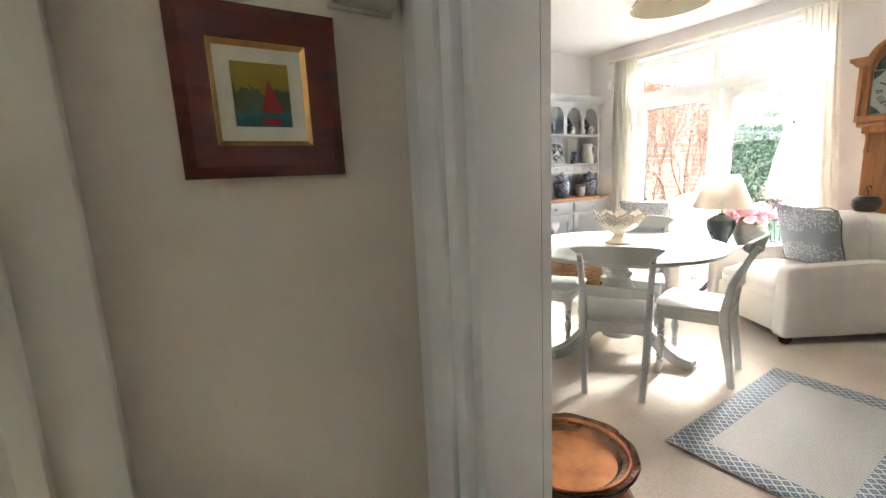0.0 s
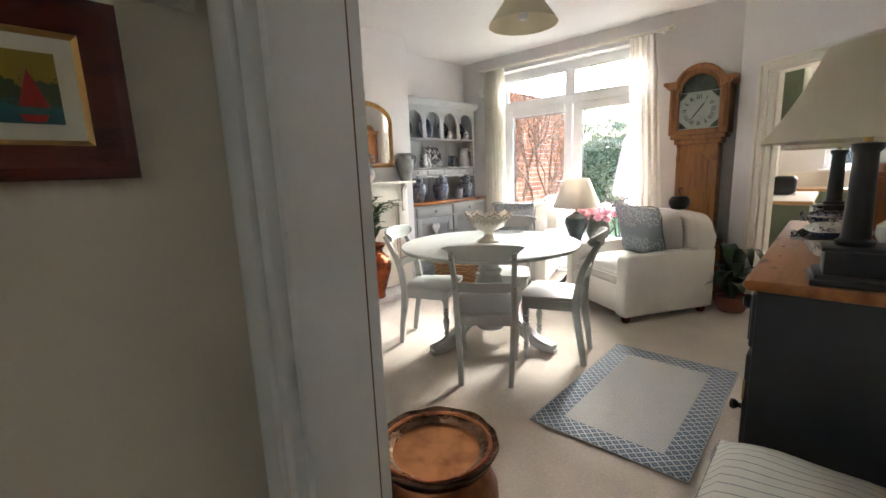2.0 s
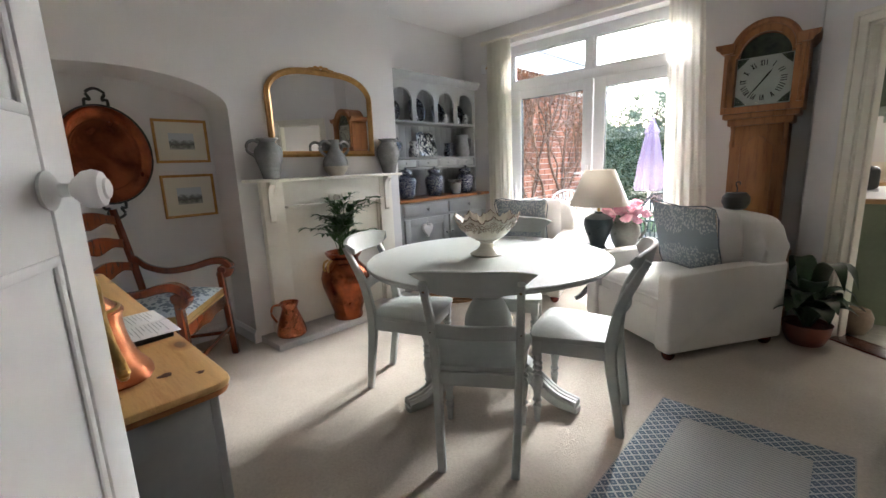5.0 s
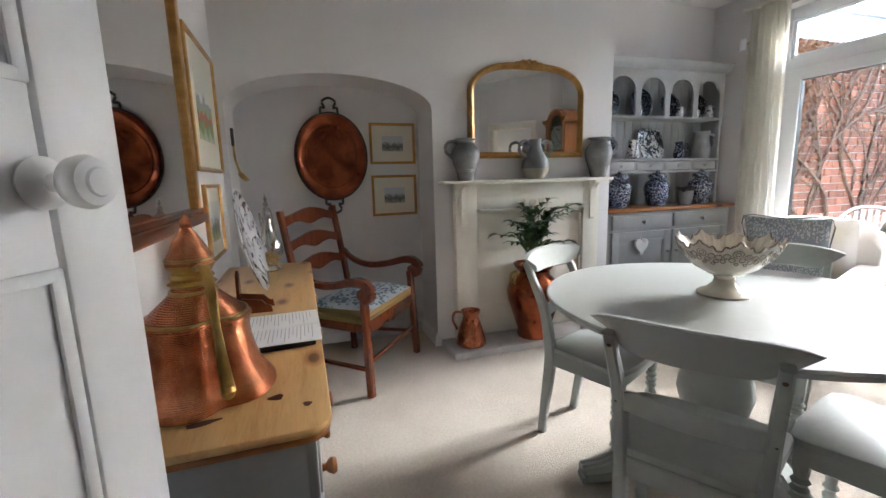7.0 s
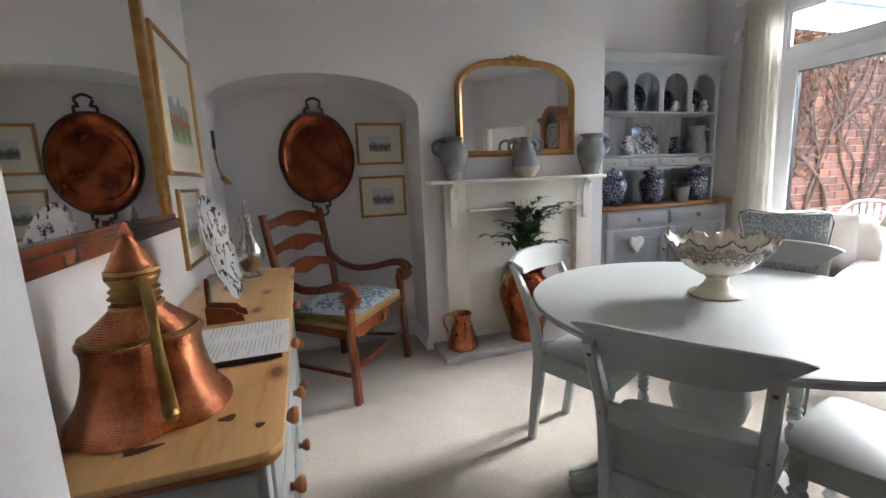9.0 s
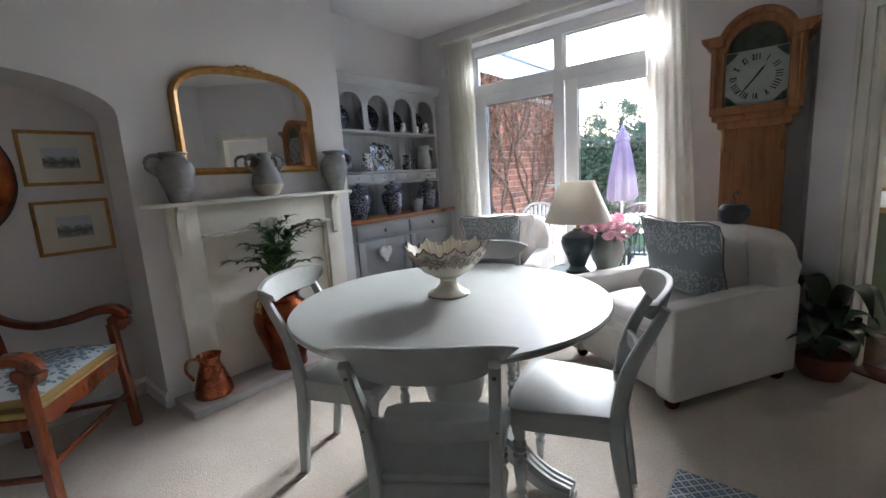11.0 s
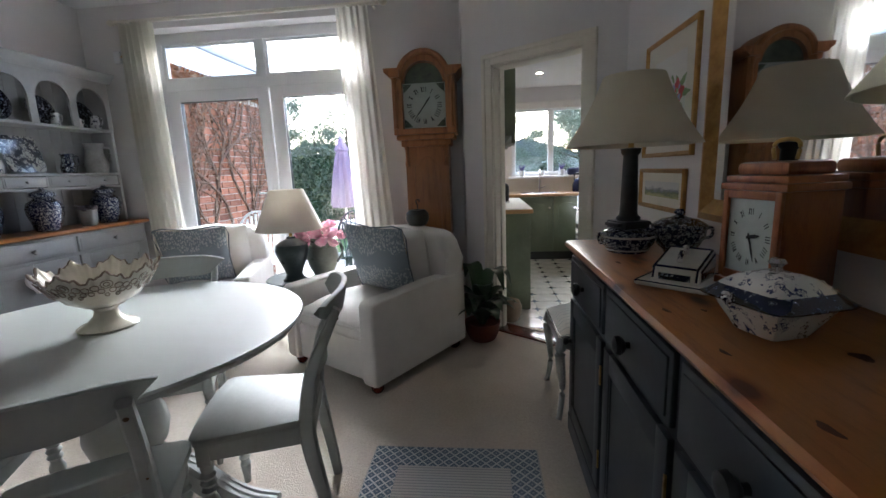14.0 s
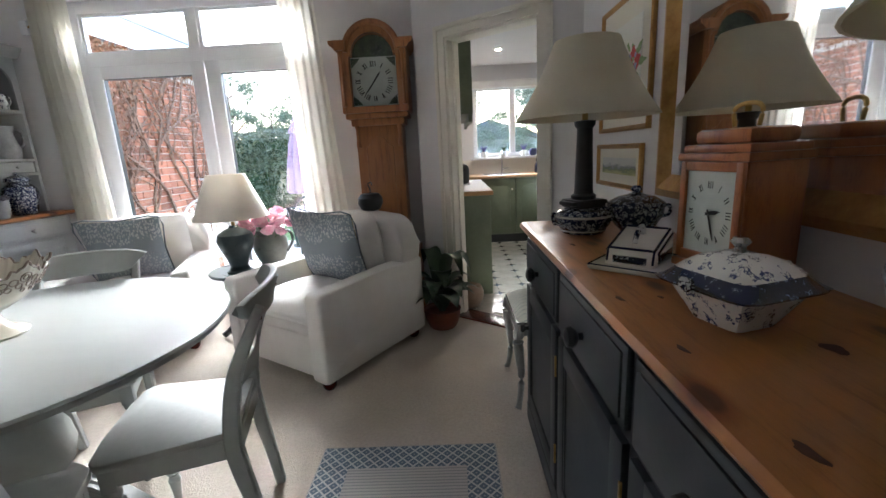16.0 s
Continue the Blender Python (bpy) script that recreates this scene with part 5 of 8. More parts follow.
def numerals(parent, R, size, at, turn, names=("XII", "I", "II", "III", "IIII", "V", "VI", "VII", "VIII", "IX", "X", "XI")):
    """Painted strokes for the hours; a V and an X lean."""
    bm = bmesh.new()
    w = size * 0.16
    for h, s in enumerate(names):
        a = radians(30 * h)
        u = -(len(s) - 1) / 2
        for c in s:
            o = u * size * 0.42
            u += 1
            lines = {"I": [(o, -0.5, o, 0.5)], "V": [(o - size * 0.16, 0.5, o, -0.5), (o + size * 0.16, 0.5, o, -0.5)], "X": [(o - size * 0.16, 0.5, o + size * 0.16, -0.5), (o + size * 0.16, 0.5, o - size * 0.16, -0.5)]}[c]
            for x0, z0, x1, z1 in lines:
                z0, z1 = z0 * size, z1 * size
                q = [(x0 - w / 2, z0), (x0 + w / 2, z0), (x1 + w / 2, z1), (x1 - w / 2, z1)]
                vs_ = []
                for x, z in q:
                    zz = R + z
                    X, Z = x * math.cos(a) + zz * math.sin(a), -x * math.sin(a) + zz * math.cos(a)
                    vs_.append(bm.verts.new((X, 0, Z)))
                bm.faces.new(vs_)
    bmesh.ops.solidify(bm, geom=bm.faces[:], thickness=0.0008)
    return part("numerals", turned(bm, pose(*at) @ turn), M_INK, parent)


numerals(lc, 0.116, 0.037, (0, -0.1172, 1.752), pose(0, 0, 0))


def clock_hand(parent, at, turn, angle, length, w):
    a = radians(angle)
    bm = prism([(-w, -length * 0.15), (w, -length * 0.15), (w * 1.3, length * 0.6), (0, length), (-w * 1.3, length * 0.6)], "y", -0.0008, 0.0008)
    turned(bm, pose(*at) @ turn @ Matrix.Rotation(a, 4, "Y"))
    return part("clock_hand", bm, M_INK, parent)


clock_hand(lc, (0, -0.119, 1.752), pose(0, 0, 0), 218, 0.12, 0.004)
clock_hand(lc, (0, -0.121, 1.752), pose(0, 0, 0), 37, 0.085, 0.005)
g = part("hood_glass", box(-0.165, 0.165, -0.14, -0.137, 1.585, 2.06), M_OLDGLASS, lc)
g.visible_shadow = False

# ---- sideboard ----
sb = thing("sideboard", "dark slate-blue sideboard with a waxed pine top", "sideboard", (0, 0, 0))
DY0, DY1 = 1.80, 3.40
part("body", box(0.262, 0.69, DY0, DY1, 0.07, 0.896, 0.003), M_NAVY, sb)
part("plinth", box(0.25, 0.685, DY0 - 0.012, DY1 + 0.012, 0, 0.09, 0.006), M_NAVY, sb)
tp = prism([(0.246, 0.896), (0.232, 0.901), (0.225, 0.913), (0.232, 0.926), (0.246, 0.93), (0.695, 0.93), (0.695, 0.896)], "y", 1.775, 3.43, bev=0.006)
top_sb = part("worktop", tp, M_PINE, sb, "waxed knotty pine top")


def knot(parent, x, y, z, a, b, rz):
    """A dark oval knot showing in a waxed top."""
    k = lathe([(0, 0), (0.75, 0.0), (1.0, -0.0004)], 14, wave=lambda t, r, q: (1 + 0.16 * math.sin(3 * t + x * 40) + 0.08 * math.sin(5 * t), 0))
    part("knot", turned(k, pose(x, y, z + 0.0006, 0, 0, rz) @ Matrix.Diagonal((a, b, 1, 1))), M_KNOT, parent, "dark wood knot")


for kx, ky, ka, kb in ((0.273, 2.448, 0.008, 0.022), (0.354, 2.446, 0.007, 0.012), (0.28, 2.222, 0.007, 0.02), (0.284, 1.997, 0.010, 0.026), (0.487, 2.205, 0.018, 0.026), (0.318, 2.949, 0.009, 0.024)):
    knot(top_sb, kx, ky, 0.93, ka * 0.75, kb * 0.75, 8)
units = ((2.855, 3.385), (2.33, 2.845), (1.815, 2.32))
for y0, y1 in units:
    dw = box(0.248, 0.266, y0 + 0.012, y1 - 0.012, 0.70, 0.875, 0.006)
    box(0.243, 0.25, y0 + 0.03, y1 - 0.03, 0.718, 0.857, 0.003, dw)
    d = part("drawer", dw, M_NAVY, sb)
    k = lathe([(0, 0), (0.010, 0), (0.009, 0.012), (0.020, 0.018), (0.027, 0.028), (0.024, 0.040), (0.008, 0.046), (0, 0.046)], 20)
    part("knob", turned(k, pose(0.244, (y0 + y1) / 2, 0.785, 0, -90, 0)), M_BLACK, d)
    dr = part("door", box(0.254, 0.262, y0 + 0.07, y1 - 0.07, 0.17, 0.61), M_NAVY, sb)
    part("stile", box(0.246, 0.266, y0 + 0.012, y0 + 0.075, 0.11, 0.675, 0.004), M_NAVY, dr)
    part("stile", box(0.246, 0.266, y1 - 0.075, y1 - 0.012, 0.11, 0.675, 0.004), M_NAVY, dr)
    part("rail", box(0.2465, 0.2655, y0 + 0.07, y1 - 0.07, 0.11, 0.18, 0.004), M_NAVY, dr)
    part("rail", box(0.2465, 0.2655, y0 + 0.07, y1 - 0.07, 0.605, 0.675, 0.004), M_NAVY, dr)
    for q0, q1 in ((y0 + 0.075, y0 + 0.085), (y1 - 0.085, y1 - 0.075)):
        part("bead", box(0.249, 0.256, q0, q1, 0.18, 0.605, 0.003), M_NAVY, dr)
    k = lathe([(0, 0), (0.009, 0), (0.008, 0.012), (0.014, 0.018), (0.018, 0.027), (0.015, 0.035), (0, 0.038)], 18)
    part("knob", turned(k, pose(0.247, y1 - 0.045 if y0 > 2.5 else y0 + 0.045, 0.48, 0, -90, 0)), M_BLACK, dr)
    for z0 in (0.20, 0.52):
        part("hinge", box(0.244, 0.25, y0 + 0.008, y0 + 0.016, z0, z0 + 0.07, 0.001), M_BRASS, dr)


# ---- black column lamps ----
def column_lamp(x, y, rz, pot=True):
    c = thing("table_lamp", "black column lamp with a wide cream shade on the sideboard", "lamp", (x, y, 0.93), rz, "column lamps")
    if pot:
        part("pot", lathe([(0, 0), (0.07, 0), (0.075, 0.01), (0.095, 0.035), (0.10, 0.06), (0.085, 0.08), (0.055, 0.09), (0, 0.09)], 28), M_BLUE4, c, "blue and white pottery foot")
        for zz, rr in ((0.012, 0.077), (0.062, 0.101)):
            part("painted_band", lathe([(rr - 0.004, zz - 0.004), (rr + 0.001, zz - 0.003), (rr + 0.001, zz + 0.003), (rr - 0.004, zz + 0.004)], 28), M_CHINA, c)
        for s in (-1, 1):
            part("handle", tube([(s * 0.09, 0, 0.07), (s * 0.125, 0, 0.075), (s * 0.115, 0, 0.04), (s * 0.095, 0, 0.045)], 0.007, 6), M_BLUE, c)
        z = 0.09
        part("base", box(-0.055, 0.055, -0.055, 0.055, z, z + 0.03, 0.006), M_BLACK, c)
        part("base_collar", box(-0.075, 0.075, -0.04, 0.04, z + 0.01, z + 0.025, 0.005), M_BLACK, c)
        z += 0.03
    else:
        part("base", box(-0.092, 0.092, -0.092, 0.092, 0, 0.018, 0.005), M_BLACK, c)
        part("base_step", box(-0.084, 0.084, -0.084, 0.084, 0.016, 0.03, 0.006), M_BLACK, c)
        part("base_block", box(-0.064, 0.064, -0.064, 0.064, 0.028, 0.10, 0.004), M_BLACK, c)
        part("base_cap", box(-0.072, 0.072, -0.072, 0.072, 0.096, 0.108, 0.004), M_BLACK, c)
        z = 0.108
    part("column", lathe([(0, z), (0.042, z), (0.044, z + 0.012), (0.034, z + 0.02), (0.032, z + 0.03), (0.026, 0.36), (0.034, 0.37), (0.036, 0.385), (0, 0.39)], 24), M_BLACK, c)
    part("stem", lathe([(0.010, 0.385), (0.010, 0.50), (0, 0.50)], 12), M_BRASS, c)
    part("shade", cone_shade(0.235, 0.105, 0.395, 0.64, 0.012), M_SHADE, c)
    part("shade_carrier", tube([(-0.103, 0, 0.622), (0, 0, 0.50), (0.103, 0, 0.622)], 0.003, 5, steps=0), M_BRASS, c)
    return c


column_lamp(0.41, 3.15, 20, True)
column_lamp(0.462, 1.885, 4, False)

# ---- crockery on the sideboard ----
t2 = thing("sugar_tureen", "round lidded blue and white tureen with two handles", "tureen", (0.575, 3.10, 0.93))
part("bowl", lathe([(0, 0), (0.045, 0), (0.05, 0.012), (0.07, 0.03), (0.088, 0.065), (0.09, 0.09), (0.095, 0.096), (0, 0.096)], 28), M_BLUE4, t2)
part("lid", lathe([(0.094, 0.096), (0.092, 0.106), (0.06, 0.125), (0.03, 0.132), (0.012, 0.14), (0.02, 0.15), (0.012, 0.162), (0, 0.164)], 28), M_BLUE4, t2)
for s in (-1, 1):
    part("handle", tube([(s * 0.085, 0, 0.085), (s * 0.115, 0, 0.09), (s * 0.115, 0, 0.06), (s * 0.08, 0, 0.05)], 0.006, 6), M_BLUE4, t2)

bd_ = thing("butter_dish", "wedge-lidded blue and white butter dish", "butter dish", (0.415, 2.69, 0.93), 228)
part("dish", prism([(-0.105, -0.085), (-0.095, -0.095), (0.095, -0.095), (0.105, -0.085), (0.105, 0.085), (0.095, 0.095), (-0.095, 0.095), (-0.105, 0.085)], "z", 0, 0.012, bev=0.004), M_CHINA, bd_)
part("painted_rim", tube([(-0.10, -0.09, 0.012), (0.10, -0.09, 0.012), (0.10, 0.09, 0.012), (-0.10, 0.09, 0.012), (-0.10, -0.09, 0.012)], 0.003, 5, steps=0), M_INKBLUE, bd_)
part("lid", prism([(-0.075, 0.012), (0.075, 0.012), (0.066, 0.05), (-0.05, 0.088), (-0.066, 0.082)], "y", -0.06, 0.06, bev=0.006), M_CHINA, bd_)
for s in (-1, 1):
    part("painted_border", tube([(-0.05, s * 0.054, 0.0885), (0.064, s * 0.054, 0.0525), (0.0725, s * 0.054, 0.02)], 0.0035, 5, steps=0), M_INKBLUE, bd_)
    part("painted_border", tube([(-0.048, s * 0.0605, 0.078), (0.058, s * 0.0605, 0.045)], 0.003, 5, steps=0), M_INKBLUE, bd_)
    part("painted_sprig", box(-0.055, 0.055, s * 0.0604, s * 0.0612, 0.02, 0.042, 0.0003), M_BLUE2, bd_)
part("painted_border", tube([(0.0635, -0.05, 0.053), (0.0635, 0.05, 0.053)], 0.0035, 5, steps=0), M_INKBLUE, bd_)
part("painted_border", tube([(-0.05, -0.05, 0.089), (-0.05, 0.05, 0.089)], 0.0035, 5, steps=0), M_INKBLUE, bd_)
part("painted_sprig", box(0.0695, 0.0735, -0.04, 0.04, 0.018, 0.036, 0.0003), M_BLUE2, bd_)
part("knob", tube([(-0.02, 0, 0.075), (-0.01, 0, 0.098), (0.025, 0, 0.085), (0.035, 0, 0.062)], 0.007, 6), M_BLUE3, bd_)

M_SPRIG = transferware("sprigged china", 170, 0.43, (0.02, 0.035, 0.13), (0.74, 0.74, 0.70), sparse=True)
M_BAND = transferware("cobalt banded china", 190, 0.95, (0.010, 0.018, 0.06), (0.30, 0.36, 0.48))
tu = thing("vegetable_tureen", "square lidded blue and white tureen on the sideboard", "tureen", (0.412, 2.315, 0.93), 17)
tu.scale = (0.86, 0.86, 0.98)


def square_loft(rows):
    """Rounded-square rings joined up: (half width, height) pairs."""
    bm = bmesh.new()
    rings = []
    for r, z in rows:
        ring = []
        for i in range(40):
            a = 2 * math.pi * i / 40
            c, s = math.cos(a), math.sin(a)
            k = (abs(c) ** 8 + abs(s) ** 8) ** (-1 / 8)
            ring.append(bm.verts.new((r * c * k, r * s * k, z)))
        rings.append(ring)
    for p, q in zip(rings, rings[1:]):
        for i in range(40):
            bm.faces.new((p[i], p[(i + 1) % 40], q[(i + 1) % 40], q[i]))
    bm.faces.new(rings[0][::-1])
    bm.faces.new(rings[-1])
    return bm


part("bowl", square_loft([(0.045, 0), (0.052, 0.003), (0.062, 0.02), (0.075, 0.042), (0.086, 0.06), (0.092, 0.068)]), M_SPRIG, tu)
part("rim_band", square_loft([(0.096, 0.066), (0.108, 0.07), (0.110, 0.074), (0.098, 0.080), (0.082, 0.094)]), M_BAND, tu, "cobalt patterned rim")
part("lid", square_loft([(0.0825, 0.094), (0.072, 0.104), (0.055, 0.115), (0.035, 0.122), (0.012, 0.125)]), M_SPRIG, tu)
part("knob", lathe([(0, 0.122), (0.012, 0.124), (0.010, 0.134), (0.018, 0.142), (0.012, 0.15), (0, 0.152)], 16), M_SILVER, tu)
for s in (-1, 1):
    part("handle", tube([(s * 0.09, 0, 0.066), (s * 0.125, 0, 0.078), (s * 0.13, 0, 0.09), (s * 0.11, 0, 0.082)], 0.007, 6), M_BLUE3, tu)

def painted_leaves(profile, sprays, seed):
    """Brush-stroke leaves on climbing stems, laid on a turned body."""
    rn = random.Random(seed)
    bm = bmesh.new()
    zs_ = [q[1] for q in profile]

    def on(a, z):
        r = profile[-1][0]
        for (r0, z0), (r1, z1) in zip(profile, profile[1:]):
            if z0 <= z <= z1:
                r = r0 + (r1 - r0) * (z - z0) / max(1e-6, z1 - z0)
                break
        r += 0.0009
        return Vector((r * math.cos(a), r * math.sin(a), z)), r

    def stroke(a, z, ang, L, w):
        rows = []
        for k in range(6):
            t_ = k / 5
            u, v = L * t_ * math.cos(ang), L * t_ * math.sin(ang)
            h = w * math.sin(math.pi * min(0.98, 0.08 + 0.9 * t_)) ** 0.8
            pr = []
            for s in (-1, 1):
                zz = min(max(z + v + s * h * math.cos(ang), zs_[0]), zs_[-1])
                p, r = on(a, zz)
                p, r = on(a + (u - s * h * math.sin(ang)) / r, zz)
                pr.append(bm.verts.new(p))
            rows.append(pr)
        for p, q in zip(rows, rows[1:]):
            bm.faces.new((p[0], p[1], q[1], q[0]))

    for i in range(sprays):
        a = 2 * math.pi * i / sprays + rn.uniform(-0.15, 0.15)
        z = zs_[0] + 0.004
        while z < zs_[-1] - 0.012:
            stroke(a, z, 1.57 + rn.uniform(-0.2, 0.2), 0.02, 0.0012)
            for s in (-1, 1):
                for _ in range(2):
                    stroke(a + s * 0.03, z + rn.uniform(0, 0.012), (0.5 if s > 0 else 2.64) + rn.uniform(-0.7, 0.7), rn.uniform(0.016, 0.03), rn.uniform(0.0015, 0.0029))
            a += rn.uniform(-0.09, 0.09)
            z += 0.018
    return bm


M_GLAZE = mat("bluish white glaze", (0.56, 0.60, 0.60), (0.48, 0.53, 0.53), 0.12, scale=9, grain=50, relief=0.02, coat=0.4, rough_var=0.03)
JAR = [(0.06, 0), (0.064, 0.008), (0.066, 0.03), (0.085, 0.075), (0.103, 0.115), (0.10, 0.145), (0.07, 0.17), (0.046, 0.178)]
JLID = [(0.066, 0.19), (0.06, 0.205), (0.05, 0.222), (0.022, 0.232)]
gj = thing("ginger_jar", "lidded ginger jar painted with dark bamboo leaves", "jar", (0.60, 2.145, 0.93))
gj.scale = (0.86, 0.86, 0.94)
gb = part("body", lathe([(0, 0), *JAR, (0.046, 0.19), (0, 0.19)], 36), M_GLAZE, gj)
part("painted_leaves", painted_leaves(JAR[1:7], 8, 5), M_INKBLUE, gb, "dark brushed bamboo leaves")
gl = part("lid", lathe([(0.064, 0.186), *JLID, (0.01, 0.236), (0, 0.237)], 32), M_GLAZE, gj)
part("painted_leaves", painted_leaves(JLID, 7, 6), M_INKBLUE, gl)
part("finial", lathe([(0, 0.234), (0.011, 0.236), (0.014, 0.246), (0.016, 0.255), (0.008, 0.264), (0, 0.27)], 20), M_INKBLUE, gl, "dark bud-shaped finial")
part("collar", lathe([(0.05, 0.178), (0.068, 0.180), (0.068, 0.187), (0.05, 0.189)], 32), M_BRASS, gj)

M_AMBERWOOD = wood("amber polished wood", (0.35, 0.11, 0.028), (0.20, 0.055, 0.014), 4, 0.3, (8, 8, 2), coat=0.3)
mc = thing("mantel_clock", "amber polished-wood bracket clock with a square white dial", "clock", (0.575, 2.575, 0.93), face(-0.98, -0.20) + 180)
mc.scale = (0.86, 0.95, 1.03)
part("plinth", box(-0.115, 0.115, -0.085, 0.085, 0, 0.03, 0.006), M_AMBERWOOD, mc)
part("case", box(-0.10, 0.10, -0.075, 0.075, 0.028, 0.255, 0.003), M_AMBERWOOD, mc)
part("cornice", box(-0.112, 0.112, -0.087, 0.08, 0.25, 0.268, 0.005), M_AMBERWOOD, mc)
part("cornice_step", box(-0.105, 0.105, -0.08, 0.078, 0.266, 0.285, 0.008), M_AMBERWOOD, mc)
part("top", box(-0.085, 0.085, -0.065, 0.065, 0.283, 0.315, 0.012), M_AMBERWOOD, mc)
for x0, x1 in ((-0.098, -0.078), (0.078, 0.098)):
    part("door_stile", box(x0, x1, -0.086, -0.074, 0.035, 0.25, 0.003), M_AMBERWOOD, mc)
for z0, z1 in ((0.035, 0.055), (0.23, 0.25)):
    part("door_rail", box(-0.08, 0.08, -0.0855, -0.0745, z0, z1, 0.003), M_AMBERWOOD, mc)
part("dial", box(-0.078, 0.078, -0.078, -0.074, 0.055, 0.23), M_DIAL, mc)
numerals(mc, 0.06, 0.015, (0, -0.0785, 0.142), pose(0, 0, 0))
clock_hand(mc, (0, -0.080, 0.142), pose(0, 0, 0), 160, 0.06, 0.002)
clock_hand(mc, (0, -0.082, 0.142), pose(0, 0, 0), 80, 0.04, 0.0035)
hd = tube([(-0.035, 0, 0.318), (-0.04, 0, 0.35), (-0.02, 0, 0.362), (0.02, 0, 0.362), (0.04, 0, 0.35), (0.035, 0, 0.318)], 0.005, 8)
part("handle", hd, M_BRASS, mc, "brass carrying handle")

# ---- striped stools ----
def stool(x, y, rz, w=0.42, d=0.42, h=0.47):
    c = thing("stool", "painted stool with a striped upholstered seat", "stool", (x, y, 0), rz, "striped stools")
    fr_ = bmesh.new()
    for s in (-1, 1):
        bar([(s * (w / 2 - 0.02), -d / 2 + 0.02, h - 0.065), (s * (w / 2 - 0.02), d / 2 - 0.02, h - 0.065)], 0.028, 0.055, fr_, 0)
        bar([(-w / 2 + 0.02, s * (d / 2 - 0.02), h - 0.065), (w / 2 - 0.02, s * (d / 2 - 0.02), h - 0.065)], 0.028, 0.055, fr_, 0)
    part("seat_frame", fr_, M_SAGE, c)
    for sx in (-1, 1):
        for sy in (-1, 1):
            px, py = sx * (w / 2 - 0.025), sy * (d / 2 - 0.025)
            part("leg", tube([(px, py, h - 0.04), (px + sx * 0.012, py + sy * 0.012, h - 0.12), (px - sx * 0.004, py - sy * 0.004, 0.16), (px + sx * 0.008, py + sy * 0.008, 0.03), (px + sx * 0.018, py + sy * 0.018, 0.0)], (0.026, 0.027, 0.016, 0.013, 0.016), 10), M_SAGE, c)
    part("seat", turned(pillow(w - 0.02, d - 0.02, 0.13, 12, 0.0), pose(0, 0, h - 0.022, 90, 0, 0)), M_STRIPE, c, "striped ticking seat")
    part("piping", tube([(-w / 2 + 0.012, -d / 2 + 0.012, h - 0.03), (w / 2 - 0.012, -d / 2 + 0.012, h - 0.03), (w / 2 - 0.012, d / 2 - 0.012, h - 0.03), (-w / 2 + 0.012, d / 2 - 0.012, h - 0.03), (-w / 2 + 0.012, -d / 2 + 0.012, h - 0.03)], 0.007, 6, steps=0), M_SILVER, c)
    return c


stool(0.43, 3.69, 0, 0.44, 0.44)
stool(0.43, 1.46, 0, 0.44, 0.42, 0.475)


# ---- pine-topped chest ----
ct = thing("chest_of_drawers", "grey painted chest with a knotty pine top", "chest", (0, 0, 0))
CX0, CX1 = -2.86, -1.12
part("body", box(CX0, CX1, 0.87, 1.26, 0.05, 0.735, 0.004), M_GREY, ct)
tpo = [(CX0 - 0.03, 0.865), (CX1 + 0.03, 0.865), *[(CX1 - 0.02 + 0.05 * math.cos(a), 1.255 + 0.05 * math.sin(a)) for a in (0, 0.4, 0.8, 1.2, 1.57)], *[(CX0 + 0.02 - 0.05 * math.sin(a), 1.255 + 0.05 * math.cos(a)) for a in (0, 0.4, 0.8, 1.2, 1.57)]]
top_ct = part("top", prism(tpo, "z", 0.748, 0.768, bev=0.007), M_PINE_X, ct, "knotty pine top")
part("edge_moulding", prism([(x * 0.9985 - 0.003, y - 0.004) for x, y in tpo], "z", 0.735, 0.749, bev=0.004), M_PINE, ct, "darker rounded moulding under the top")
for kx, ky, ka, kb in ((-1.185, 1.06, 0.011, 0.032), (-1.241, 1.193, 0.013, 0.017), (-1.19, 1.258, 0.010, 0.009), (-1.78, 1.20, 0.014, 0.010)):
    knot(top_ct, kx, ky, 0.768, ka, kb, 10)
part("plinth", box(CX0 - 0.008, CX1 + 0.008, 0.87, 1.27, 0, 0.08, 0.006), M_GREY, ct)
for a, b in ((CX1 - 0.05, CX1 + 0.004), (CX0 - 0.004, CX0 + 0.05)):
    part("corner_post", box(a, b, 1.25, 1.271, 0.08, 0.735, 0.004), M_GREY, ct)
cw = (CX1 - CX0 - 0.12) / 3
for i in range(3):
    x0 = CX0 + 0.06 + i * cw
    for z0, z1 in ((0.55, 0.715), (0.33, 0.53), (0.10, 0.31)):
        d = part("drawer", box(x0 + 0.008, x0 + cw - 0.008, 1.255, 1.277, z0, z1, 0.006), M_GREY, ct)
        k = lathe([(0, 0), (0.012, 0), (0.010, 0.012), (0.018, 0.02), (0.024, 0.032), (0.02, 0.042), (0, 0.046)], 18)
        part("knob", turned(k, pose(x0 + cw / 2, 1.275, (z0 + z1) / 2, -90, 0, 0)), M_PINE, d, "pine knob")

# ewer in copper and brass
ew = thing("copper_ewer", "tall ringed copper ewer with a brass handle and pointed lid", "ewer", (-1.335, 1.04, 0.768))
ew.scale = (0.93, 0.93, 1.02)


def cleft(a, r, z):
    """The fold down the body behind the handle."""
    d = (a - 0.47 + math.pi) % (2 * math.pi) - math.pi
    k = min(1.0, max(0.0, (r - 0.05) / 0.05))
    return 1 - 0.20 * k * math.exp(-(d / 0.30) ** 2), 0


